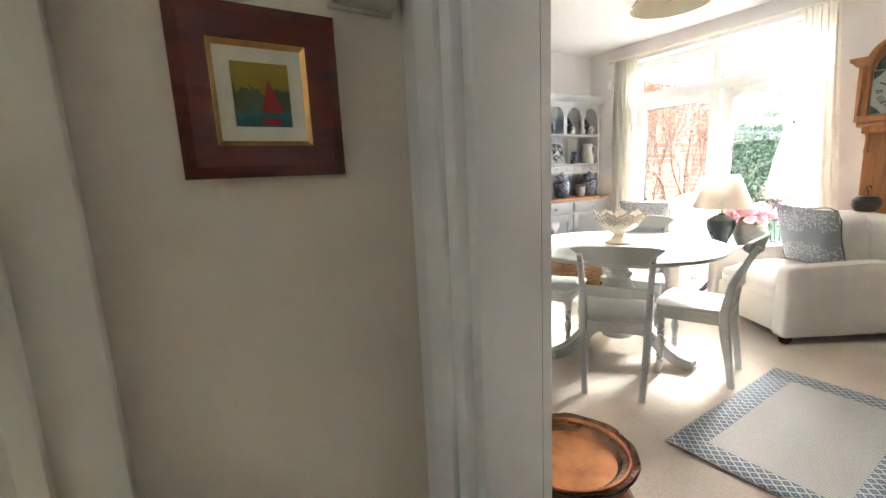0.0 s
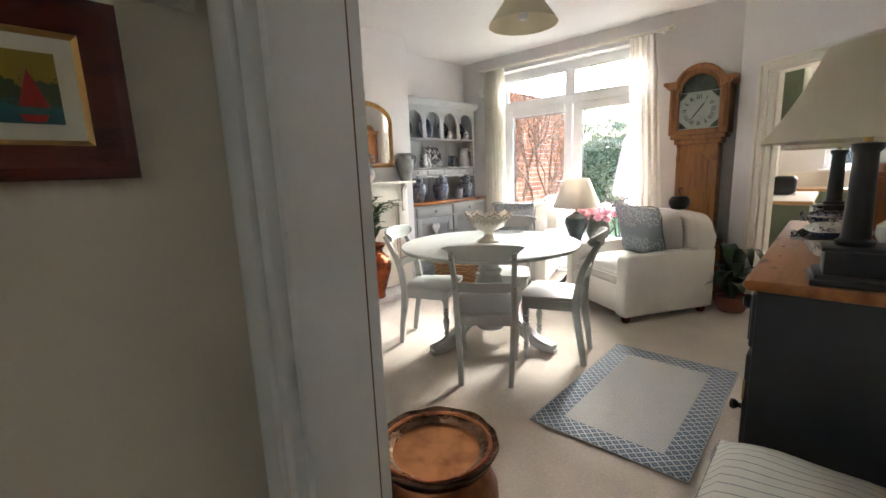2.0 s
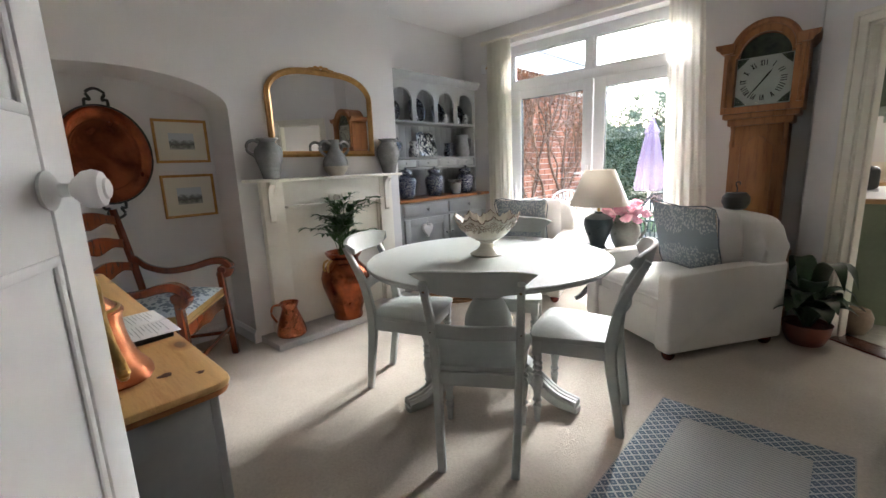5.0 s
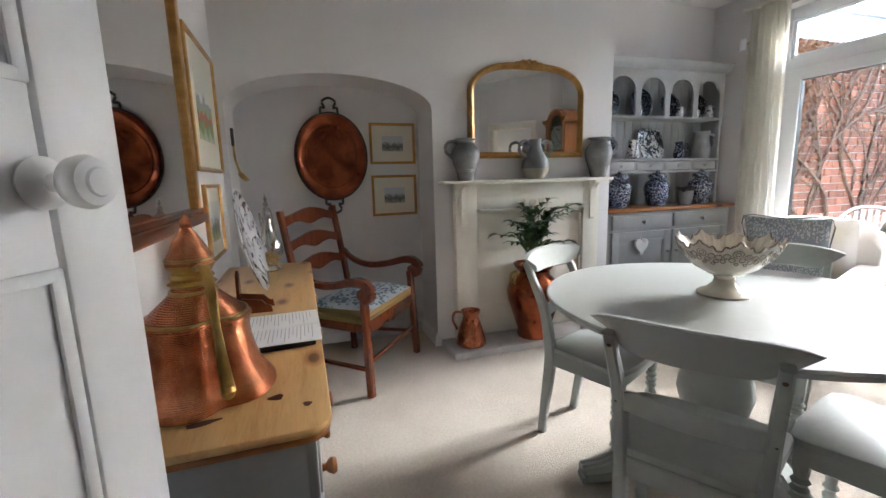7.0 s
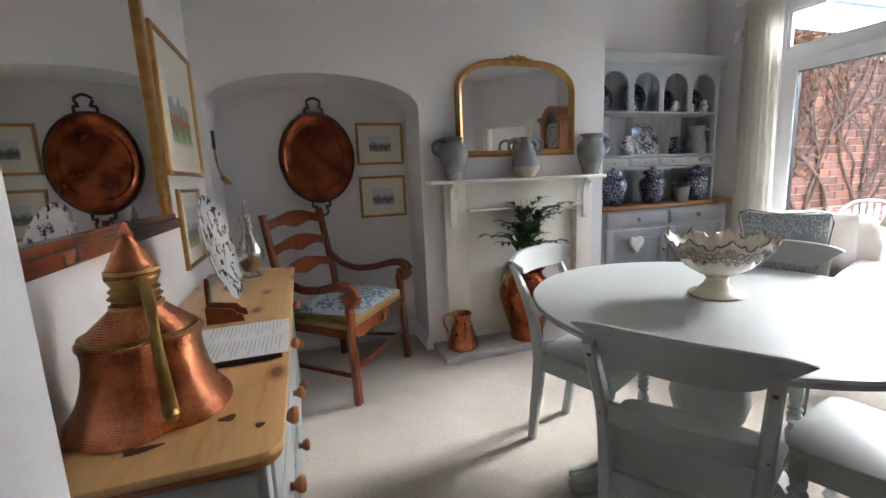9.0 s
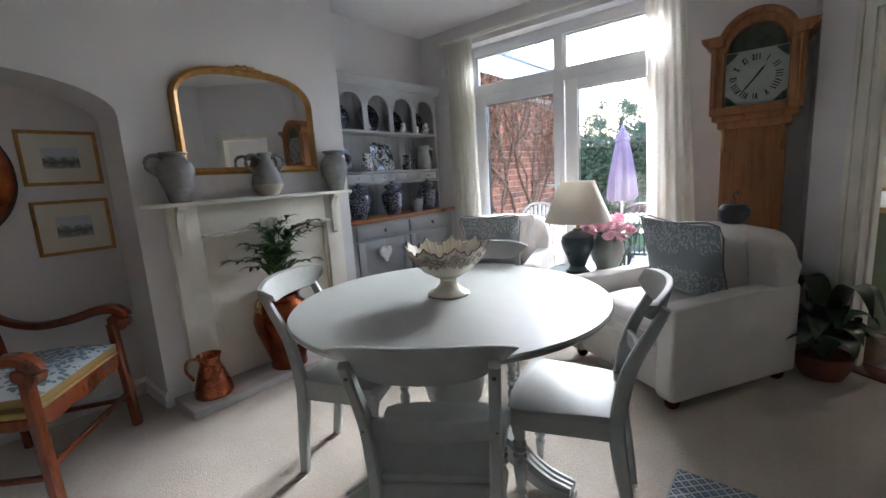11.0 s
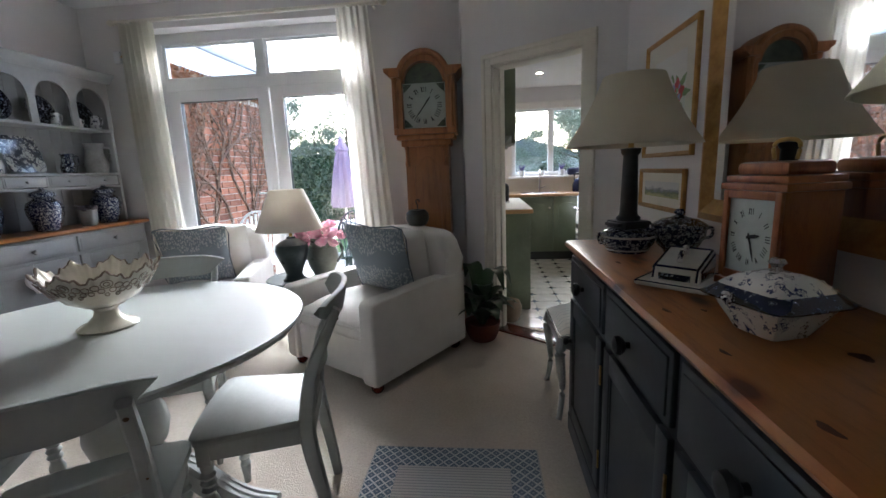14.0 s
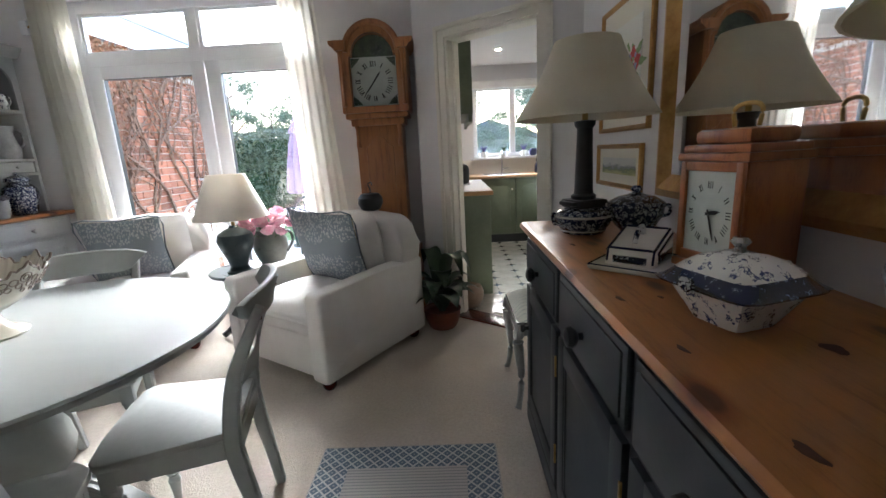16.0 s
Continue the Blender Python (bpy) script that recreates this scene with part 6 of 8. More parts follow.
part("body", lathe([(0, 0), (0.155, 0), (0.162, 0.006), (0.160, 0.016), (0.148, 0.032), (0.144, 0.036), (0.132, 0.058), (0.122, 0.085), (0.115, 0.115), (0.1125, 0.14), (0.114, 0.158), (0.119, 0.166), (0.119, 0.171), (0.110, 0.177), (0.092, 0.194), (0.066, 0.215), (0.048, 0.232), (0.044, 0.245), (0, 0.245)], 72, wave=cleft), M_COPPER_RING, ew)
part("neck", lathe([(0.044, 0.243), (0.052, 0.249), (0.043, 0.256), (0.049, 0.263), (0.041, 0.27), (0.046, 0.279), (0.051, 0.286), (0.05, 0.292), (0, 0.294)], 32), M_BRASS, ew)
part("lid", lathe([(0.052, 0.29), (0.05, 0.30), (0.032, 0.335), (0.018, 0.357), (0.011, 0.366), (0.015, 0.373), (0.009, 0.383), (0.005, 0.392), (0, 0.397)], 32), M_COPPER_RING, ew)
part("handle", tube([(0.045, 0.02, 0.285), (0.085, 0.045, 0.29), (0.11, 0.058, 0.25), (0.114, 0.06, 0.19), (0.122, 0.066, 0.12), (0.146, 0.076, 0.05), (0.14, 0.072, 0.04)], (0.007, 0.008, 0.008, 0.007, 0.008, 0.011, 0.007), 8, flat=1.4), M_BRASS, ew)
for z, r in ((0.178, 0.1115), (0.232, 0.0505), (0.30, 0.0505)):
    part("brass_band", lathe([(r - 0.004, z - 0.004), (r + 0.001, z - 0.003), (r + 0.001, z + 0.003), (r - 0.004, z + 0.004)], 40, wave=cleft), M_BRASS, ew)
part("handle_boss", lathe([(0, 0), (0.012, 0.003), (0.016, 0.012), (0.012, 0.021), (0, 0.024)], 12, (0.144, 0.075, 0.04)), M_BRASS, ew)
part("spout", tube([(-0.085, -0.02, 0.18), (-0.12, -0.02, 0.21), (-0.10, -0.015, 0.26), (-0.075, -0.01, 0.31)], (0.03, 0.024, 0.018, 0.016), 10), M_COPPER_RING, ew)

# plate on its stand
plt = thing("decorative_plate", "large blue and white plate propped on a stand", "plate", (-1.96, 1.075, 0.768), -2)
plt.scale = (1.1, 1.1, 1.1)
part("plate", turned(lathe([(0, 0), (0.09, 0.002), (0.115, 0.008), (0.165, 0.022), (0.168, 0.025), (0.163, 0.026), (0.11, 0.014), (0.0, 0.006)], 48), pose(0, 0.0, 0.23, -78, 0, 0)), M_BLUE3, plt)
ps = thing("plate_stand", "small cherry-wood easel for a plate", "plate stand", (-1.96, 1.075, 0.768), -2)
ps.scale = (0.85, 0.85, 0.85)
part("upright", prism([(-0.035, 0), (0.035, 0), (0.025, 0.05), (0.02, 0.16), (0, 0.18), (-0.02, 0.16), (-0.025, 0.05)], "y", -0.05, -0.038, bev=0.002), M_CHERRY, ps)
for s in (-1, 1):
    part("foot", prism([(-0.05, 0), (0.09, 0), (0.085, 0.03), (0.07, 0.028), (0.05, 0.055), (-0.05, 0.07)], "x", s * 0.045 - 0.006, s * 0.045 + 0.006, bev=0.002), M_CHERRY, ps)

# coffee pot
cp_ = thing("coffee_pot", "tarnished silver coffee pot with a long spout", "coffee pot", (-2.70, 1.10, 0.768), 20)
part("body", lathe([(0, 0), (0.045, 0), (0.05, 0.01), (0.035, 0.03), (0.05, 0.06), (0.07, 0.10), (0.065, 0.14), (0.04, 0.19), (0.024, 0.25), (0.028, 0.28), (0.022, 0.30), (0, 0.30)], 28), M_SILVER, cp_)
part("lid", lathe([(0.028, 0.298), (0.024, 0.32), (0.01, 0.34), (0.014, 0.352), (0.007, 0.365), (0.009, 0.38), (0.003, 0.40), (0, 0.41)], 20), M_SILVER, cp_)
part("handle", tube([(0.028, 0, 0.28), (0.075, 0, 0.30), (0.10, 0, 0.25), (0.09, 0, 0.17), (0.068, 0, 0.12)], 0.007, 7), M_SILVER, cp_)
part("spout", tube([(-0.06, 0, 0.10), (-0.10, 0, 0.14), (-0.105, 0, 0.22), (-0.13, 0, 0.30)], (0.017, 0.013, 0.009, 0.007), 8), M_SILVER, cp_)

# papers on a black folder
fo_ = thing("folder", "black folder lying on the pine chest", "folder", (-1.635, 1.19, 0.768), 4)
part("cover", box(-0.12, 0.12, -0.09, 0.09, 0, 0.018, 0.004), M_BLACK, fo_)
pp = thing("papers", "two printed sheets lying on a black folder", "papers", (-1.66, 1.175, 0.786), 2)
for k in (0, 1):
    sh = part("sheet", turned(box(-0.15, 0.0, -0.13, 0.13, 0, 0.0012) if k == 0 else box(0.004, 0.152, -0.13, 0.13, 0.0013, 0.0025), pose(0, 0, 0, 0, 0, -2 * k)), M_PAPER, pp)
    ln = bmesh.new()
    for i in range(19):
        y = 0.105 - i * 0.011
        x0 = -0.14 if k == 0 else 0.014
        L = 0.125 * (0.55 + 0.45 * math.sin(i * 2.3 + k) ** 2)
        box(x0, x0 + L, y - 0.0009, y + 0.0009, 0.0026 - 0.0013 * (1 - k), 0.003 - 0.0013 * (1 - k), 0, ln)
    part("text_lines", turned(ln, pose(0, 0, 0, 0, 0, -2 * k)), mat("grey print", (0.42, 0.42, 0.43), rough=0.8, relief=0), sh)

# ---- south wall ----
sm = thing("wall_mirror", "large gilt-edged mirror with a wooden bottom rail", "mirror", (0, YS, 0))
part("glass", box(-2.28, -1.06, 0.004, 0.012, 1.13, 2.12), M_MIRROR, sm)
part("frame", box(-2.33, -2.275, 0, 0.03, 1.13, 2.17, 0.008, box(-1.065, -1.01, 0, 0.03, 1.13, 2.17, 0.008, box(-2.28, -1.06, 0, 0.03, 2.115, 2.17, 0.008))), M_GILT, sm)
part("bottom_rail", box(-2.345, -0.995, 0, 0.05, 1.075, 1.115, 0.01, box(-2.335, -1.005, 0, 0.035, 1.11, 1.135, 0.006)), M_CHERRY, sm)
SOUTH = pose(0, YS, 0, 0, 0, 90)


def south_picture(x0, x1, z0, z1, fw, mount, art_m, label):
    p = thing("picture_frame", label, "picture")
    picture(p, -x1, -x0, z0, z1, fw, 0.02, M_GILT, mount, art_m, pose(0, YS, 0, 0, 0, 90) @ pose(0, 0, 0), inner=False)


south_picture(-3.09, -2.44, 1.29, 1.91, 0.022, 0.13, A_FLOWER, "flower watercolour with a wide mount in a thin gilt frame")
south_picture(-2.90, -2.51, 0.86, 1.23, 0.018, 0.07, A_FIELD, "small landscape watercolour in a thin gilt frame")
ld = thing("ladle", "old brass ladle hanging by its handle", "ladle", (-3.30, 0.905, 1.24))
part("handle", bar([(0, 0, 0.31), (0, 0.0, 0.15), (0, 0.02, 0.06)], 0.014, 0.006, up=(1, 0, 0)), M_BRASS, ld)
part("grip", box(-0.011, 0.011, -0.012, 0.006, 0.22, 0.33, 0.004), M_BLACK, ld)
part("bowl", turned(lathe([(0.0, -0.03), (0.03, -0.024), (0.045, -0.004), (0.047, 0.0), (0.042, -0.002), (0.028, -0.02), (0.0, -0.026)], 20), pose(0.0, 0.045, 0.04, -50, 0, 0)), M_BRASS, ld)

# ---- recess: tray and prints ----
tr = thing("copper_tray", "large oval copper tray hanging on the wall", "tray", (XB, 1.51, 1.40))
part("dish", turned(lathe([(0, 0.006), (0.165, 0.008), (0.178, 0.012), (0.18, 0.004), (0.19, 0.006), (0.232, 0.03), (0.248, 0.05), (0.252, 0.048), (0.236, 0.024), (0.195, 0.0), (0, 0.0)], 64, squash=1.22), pose(0, 0, 0, 90, 0, 90)), M_COPPER_RED, tr)
rimp = [(0.05, 0.25 * math.cos(a), 0.305 * math.sin(a)) for a in (2 * math.pi * i / 64 for i in range(65))]
part("rim", tube(rimp, 0.006, 6, steps=0), M_BLACK, tr)
for s in (1, -1):
    part("handle", tube([(0.05, -0.06, s * 0.30), (0.055, -0.055, s * 0.335), (0.06, -0.03, s * 0.335), (0.065, -0.045, s * 0.375), (0.065, 0, s * 0.40), (0.065, 0.045, s * 0.375), (0.06, 0.03, s * 0.335), (0.055, 0.055, s * 0.335), (0.05, 0.06, s * 0.30)], 0.009, 7), M_BLACK, tr, "blackened loop handle")
for z0, z1 in ((1.345, 1.643), (0.958, 1.262)):
    p = thing("picture_frame", "small town engraving in a narrow gilt frame", "picture", (XB, 0, 0), 0, "engravings in the recess")
    picture(p, 1.79, 2.135, z0, z1, 0.018, 0.018, M_GILT, 0.075, A_TOWN, pose(0, 0, 0), inner=False)

# ---- mirror over the fireplace ----
om = thing("overmantel_mirror", "gilt overmantel mirror with an arched top", "mirror", (XW, 0, 0))
yc, hw, zb, zs = 2.89, 0.468, 1.36, 1.82


def over_shape(inset, n=56):
    w, b = hw - inset, zb + inset * 1.0
    pts = [(yc - w, b), (yc + w, b), (yc + w, zs)]
    for i in range(n + 1):
        u = math.cos(math.pi * i / n)
        pts.append((yc + w * u, zs + (0.20 - inset) * (1 - abs(u) ** 3.2) ** 0.55))
    return pts[:3] + pts[4:-1] + [(yc - w, zs)]


og, ig = over_shape(0), over_shape(0.044)
mid = over_shape(0.018)
bm = bmesh.new()
rows = [[bm.verts.new((x, y, z)) for y, z in pts] for x, pts in ((0.0, og), (0.03, og), (0.045, mid), (0.02, ig), (0.0, ig))]
for r, q in zip(rows, rows[1:] + rows[:1]):
    for i in range(len(r)):
        bm.faces.new((r[i], r[(i + 1) % len(r)], q[(i + 1) % len(r)], q[i]))
part("frame", bm, M_GILT, om)
part("glass", prism(over_shape(0.036), "x", 0.006, 0.016), M_MIRROR, om)
cr = bmesh.new()
for i in range(-4, 5):
    z = zs + 0.198 - 0.0012 * i * i
    lathe([(0, 0), (0.013, 0.003), (0.017, 0.012), (0.012, 0.02), (0, 0.023)], 10, (0.028, yc + i * 0.024, z + (0.006 if i % 2 == 0 else 0)), cr)
part("crest", cr, M_GILT, om, "carved gilt leaf crest")


def jug(name, x, y, z, rz, s, prof, label, handles=1):
    c = thing(name, label, "jug", (x, y, z), rz)
    bm = lathe([(r * s, q * s) for r, q in prof], 32)
    part("body", bm, M_STONEWARE, c)
    top = prof[-4]
    for h in range(handles):
        k = 1 if h == 0 else -1
        rz_ = max(r for r, q in prof)
        part("handle", tube([(k * 0.045 * s, 0, 0.25 * s), (k * 0.09 * s, 0, 0.27 * s), (k * 0.132 * s, 0, 0.25 * s), (k * 0.136 * s, 0, 0.20 * s), (k * 0.088 * s, 0, 0.16 * s)], (0.011 * s, 0.011 * s, 0.010 * s, 0.010 * s, 0.012 * s), 8, flat=1.5), M_STONEWARE, c)
    return c


SHOULDER = [(0, 0), (0.052, 0), (0.056, 0.006), (0.06, 0.03), (0.063, 0.034), (0.065, 0.055), (0.069, 0.059), (0.072, 0.08), (0.076, 0.084), (0.08, 0.105), (0.084, 0.109), (0.095, 0.15), (0.097, 0.185), (0.088, 0.215), (0.064, 0.24), (0.054, 0.255), (0.058, 0.27), (0.074, 0.278), (0.074, 0.284), (0.05, 0.27), (0, 0.24)]
PEAR = [(0, 0), (0.055, 0), (0.06, 0.008), (0.09, 0.05), (0.10, 0.085), (0.095, 0.125), (0.07, 0.17), (0.045, 0.205), (0.036, 0.235), (0.04, 0.265), (0.046, 0.275), (0.046, 0.282), (0.032, 0.265), (0, 0.22)]
jug("jug", -3.085, 2.375, 1.207, 250, 1.0, SHOULDER, "grey ribbed stoneware jug on the mantel shelf")
pj = jug("jug", -3.085, 2.92, 1.207, 95, 1.0, PEAR, "two-handled grey stoneware jug with a buff unglazed foot", 2)
part("unglazed_foot", lathe([(0.0555, 0.0005), (0.0605, 0.008), (0.0905, 0.05), (0.0985, 0.075), (0.0965, 0.076), (0.05, 0.03)], 32), M_BUFF, pj, "buff unglazed lower body")
jug("jug", -3.085, 3.47, 1.207, 80, 1.05, SHOULDER, "grey ribbed stoneware jug on the mantel shelf")

# ---- on the hearth ----
un = thing("copper_urn", "tall old copper urn standing on the hearth", "urn", (-2.99, 2.86, 0.05))
part("body", lathe([(0, 0), (0.115, 0), (0.12, 0.015), (0.115, 0.05), (0.15, 0.16), (0.185, 0.27), (0.195, 0.34), (0.18, 0.40), (0.135, 0.45), (0.115, 0.47), (0.115, 0.50), (0.135, 0.52), (0.15, 0.55), (0.14, 0.552), (0.11, 0.53), (0.10, 0.49), (0, 0.46)], 40), M_COPPER_RED, un)
for s in (-1, 1):
    part("handle", tube([(s * 0.02, -0.13, 0.50), (s * 0.03, -0.165, 0.48), (s * 0.03, -0.175, 0.43), (s * 0.02, -0.16, 0.41)], 0.009, 7), M_BRASS, un)
pl = thing("palm_plant", "green parlour palm growing in the copper urn", "plant", (-2.99, 2.86, 0.53))
rnd = random.Random(4)
for i in range(30):
    a = i * 2.4
    tall = rnd.uniform(0.24, 0.56)
    out = rnd.uniform(0.08, 0.25)
    tip = Vector((math.cos(a) * out + 0.02, math.sin(a) * out * 1.15, tall * 0.92))
    stem = [Vector((0.02 * math.cos(a), 0.02 * math.sin(a), -0.03)), Vector((tip.x * 0.35, tip.y * 0.35, tall * 0.75)), tip]
    fr_ = tube(stem, 0.0025, 4, None, 4)
    line = glide(stem, 6)
    for k in range(4, len(line), 2):
        p = line[k]
        d = (line[k] - line[k - 1]).normalized()
        s = d.cross(Vector((0, 0, 1))).normalized()
        for sg in (-1, 1):
            L = 0.21 * (0.65 + 0.35 * math.sin(k * 0.5))
            q = p + d * L * 0.75 + s * sg * L * 0.5 - Vector((0, 0, L * 0.32))
            lb = leaf_blade([p, (p + q) / 2 + Vector((0, 0, 0.012)), q], 0.034, 2)
            me = bpy.data.meshes.new("t")
            lb.to_mesh(me)
            lb.free()
            fr_.from_mesh(me)
            bpy.data.meshes.remove(me)
    part("frond", fr_, M_LEAF, pl)
cj = thing("copper_jug", "small beaten-copper jug standing on the hearth", "jug", (-3.0, 2.36, 0.05))
part("body", lathe([(0, 0), (0.10, 0), (0.108, 0.012), (0.103, 0.05), (0.08, 0.13), (0.058, 0.19), (0.055, 0.21), (0.07, 0.25), (0.066, 0.252), (0.05, 0.21), (0, 0.18)], 32), M_COPPER, cj)
part("handle", tube([(-0.02, -0.06, 0.24), (-0.04, -0.105, 0.235), (-0.045, -0.12, 0.18), (-0.035, -0.09, 0.11)], 0.009, 7), M_COPPER, cj)

# big copper pot by the door
pt = thing("copper_pot", "big old copper pot with a lid tray, on the carpet", "pot", (-0.487, 1.145, 0))
part("body", lathe([(0, 0), (0.13, 0), (0.14, 0.01), (0.185, 0.09), (0.205, 0.18), (0.20, 0.26), (0.17, 0.325), (0.155, 0.345), (0.16, 0.36), (0.185, 0.372), (0.19, 0.38), (0, 0.38)], 48), M_COPPER_DARK, pt)
part("lid", lathe([(0, 0.3865), (0.145, 0.3865), (0.147, 0.382), (0, 0.379)], 56), M_COPPER_TRAY, pt)
part("lid_rim", lathe([(0.14, 0.378), (0.144, 0.387), (0.15, 0.392), (0.156, 0.40), (0.17, 0.404), (0.195, 0.41), (0.203, 0.418), (0.207, 0.412), (0.195, 0.392), (0.15, 0.378)], 56, wave=lambda a, r, z: (1 + (0.006 * math.sin(14 * a) + 0.004 * math.sin(5 * a)) * (r > 0.17), 0.003 * math.sin(9 * a) * (r > 0.17))), M_RIM, pt, "blackened wavy rim")
part("engraved_rim", tube([(0.178 * math.cos(a), 0.178 * math.sin(a), 0.408) for a in (2 * math.pi * i / 60 for i in range(61))], 0.007, 6, steps=0), M_COPPER_DARK, pt)

# ---- ladder-back armchair ----
rc = thing("ladderback_armchair", "cherry-wood ladder-back armchair with scrolled arms", "armchair", (-3.02, 1.578, 0), face(0.614, 0.789))
rc.scale = (1.15, 1.0, 1.0)
for s in (-1, 1):
    part("front_leg", bar([(s * 0.29, 0.26, 0.0), (s * 0.285, 0.25, 0.25), (s * 0.28, 0.24, 0.47), (s * 0.275, 0.235, 0.60)], 0.042, 0.042, up=(0, 1, 0)), M_CHERRY, rc)
    part("back_post", bar([(s * 0.24, -0.22, 0.0), (s * 0.235, -0.23, 0.35), (s * 0.235, -0.25, 0.60), (s * 0.235, -0.33, 1.06)], 0.036, 0.036, up=(0, 1, 0)), M_CHERRY, rc)
    arm = bar([(s * 0.232, -0.258, 0.745), (s * 0.245, -0.19, 0.675), (s * 0.265, -0.08, 0.635), (s * 0.285, 0.06, 0.645), (s * 0.298, 0.17, 0.672), (s * 0.30, 0.245, 0.672), (s * 0.30, 0.292, 0.635), (s * 0.298, 0.285, 0.588), (s * 0.295, 0.245, 0.575)], (0.03, 0.034, 0.04, 0.046, 0.052, 0.056, 0.056, 0.054, 0.05), (0.034, 0.036, 0.04, 0.042, 0.046, 0.05, 0.05, 0.05, 0.044))
    part("arm", arm, M_CHERRY, rc)
    roll = lathe([(0, -0.033), (0.022, -0.033), (0.031, -0.026), (0.031, 0.026), (0.022, 0.033), (0, 0.033)], 20)
    part("arm_scroll", turned(roll, pose(s * 0.296, 0.25, 0.612, 0, 90, 0)), M_CHERRY, rc)
    part("side_stretcher", bar([(s * 0.287, 0.25, 0.16), (s * 0.237, -0.22, 0.16)], 0.022, 0.022, steps=0), M_CHERRY, rc)
    part("side_rail", bar([(s * 0.282, 0.24, 0.40), (s * 0.237, -0.23, 0.40)], 0.025, 0.05, steps=0), M_CHERRY, rc)
part("front_stretcher", bar([(-0.287, 0.25, 0.20), (0.287, 0.25, 0.20)], 0.024, 0.024, steps=0), M_CHERRY, rc)
fa = [(-0.28, 0.44), (0.28, 0.44), (0.28, 0.385), (0.2, 0.36), (0.1, 0.375), (0, 0.35), (-0.1, 0.375), (-0.2, 0.36), (-0.28, 0.385)]
part("front_apron", prism(fa, "y", 0.235, 0.255, bev=0.003), M_CHERRY, rc)
for zc, yo in ((1.0, -0.32), (0.85, -0.295), (0.70, -0.27)):
    sl = []
    n = 14
    for i in range(n + 1):
        u = 2 * i / n - 1
        sl.append((u * 0.235, zc + 0.045 + 0.022 * math.cos(u * 3.1)))
    for i in range(n + 1):
        u = 1 - 2 * i / n
        sl.append((u * 0.235, zc - 0.025 - 0.015 * math.cos(u * 6.2)))
    part("ladder_slat", prism(sl, "y", yo - 0.009, yo + 0.009, bev=0.003), M_CHERRY, rc)
part("rush_seat", prism([(-0.29, 0.25), (0.29, 0.25), (0.24, -0.22), (-0.24, -0.22)], "z", 0.42, 0.452, bev=0.008), M_OCHRE, rc, "woven rush seat")
pc = thing("seat_pad", "pale blue leaf-patterned seat pad with an ochre edge", "cushion", (-3.015, 1.585, 0.452), face(0.614, 0.789))
pc.scale = (1.15, 1.0, 1.0)
part("boxing", prism([(-0.255, 0.24), (0.255, 0.24), (0.225, -0.19), (-0.225, -0.19)], "z", 0, 0.045, bev=0.01), M_OCHRE, pc, "ochre side band")
part("cover", turned(pillow(0.50, 0.44, 0.085, 12, 0.0), pose(0, 0.025, 0.044, 90, 0, 0)), M_CUSHION_BLUE, pc)

# ---- painted dresser in the alcove ----
hu = thing("dresser", "pale grey painted dresser with arched shelves and a pine counter", "dresser", (0, 0, 0))
HY0, HY1 = 3.67, 5.03
part("base", box(-3.53, -3.20, HY0, HY1, 0.06, 0.902, 0.004), M_GREY, hu)
part("plinth", box(-3.53, -3.19, HY0 - 0.004, HY1, 0, 0.08, 0.006), M_GREY, hu)
part("counter", prism([(-3.53, 0.902), (-3.175, 0.902), (-3.162, 0.912), (-3.162, 0.928), (-3.172, 0.936), (-3.53, 0.936)], "y", HY0 - 0.02, HY1 + 0.02, bev=0.003), M_PINE, hu, "waxed pine counter")
hwid = (HY1 - HY0 - 0.06) / 2
for i in range(2):
    y0 = HY0 + 0.03 + i * hwid
    d = part("drawer", box(-3.204, -3.184, y0 + 0.015, y0 + hwid - 0.015, 0.76, 0.88, 0.006, box(-3.186, -3.18, y0 + 0.03, y0 + hwid - 0.03, 0.775, 0.865, 0.003)), M_GREY, hu)
    k = lathe([(0, 0), (0.010, 0), (0.009, 0.012), (0.015, 0.018), (0.019, 0.027), (0.015, 0.035), (0, 0.038)], 16)
    part("knob", turned(k, pose(-3.181, y0 + hwid / 2, 0.82, 0, 90, 0)), M_GREY, d)
    a, b = y0 + 0.015, y0 + hwid - 0.015
    dr = part("door", box(-3.204, -3.195, a + 0.06, b - 0.06, 0.16, 0.675), M_GREY, hu)
    for q in (a, b - 0.07):
        part("stile", box(-3.204, -3.184, q, q + 0.07, 0.10, 0.735, 0.004), M_GREY, dr)
    for z0 in (0.10, 0.665):
        part("rail", box(-3.204, -3.1845, a + 0.065, b - 0.065, z0, z0 + 0.07, 0.004), M_GREY, dr)
    for q in (a + 0.07, b - 0.082):
        part("bead", box(-3.197, -3.188, q, q + 0.012, 0.17, 0.665, 0.002), M_GREY, dr)
    part("bead", box(-3.197, -3.188, a + 0.07, b - 0.07, 0.653, 0.665, 0.002), M_GREY, dr)
    k = lathe([(0, 0), (0.009, 0), (0.008, 0.012), (0.014, 0.02), (0.012, 0.03), (0, 0.033)], 16)
    part("knob", turned(k, pose(-3.184, b - 0.035 if i == 0 else a + 0.035, 0.55, 0, 90, 0)), M_GREY, dr)
heart = [(0.0, -0.085)] + [(0.0045 * 16 * math.sin(t) ** 3, 0.0049 * (13 * math.cos(t) - 5 * math.cos(2 * t) - 2 * math.cos(3 * t) - math.cos(4 * t)) + 0.0) for t in (math.pi - 2 * math.pi * i / 28 for i in range(1, 28))]
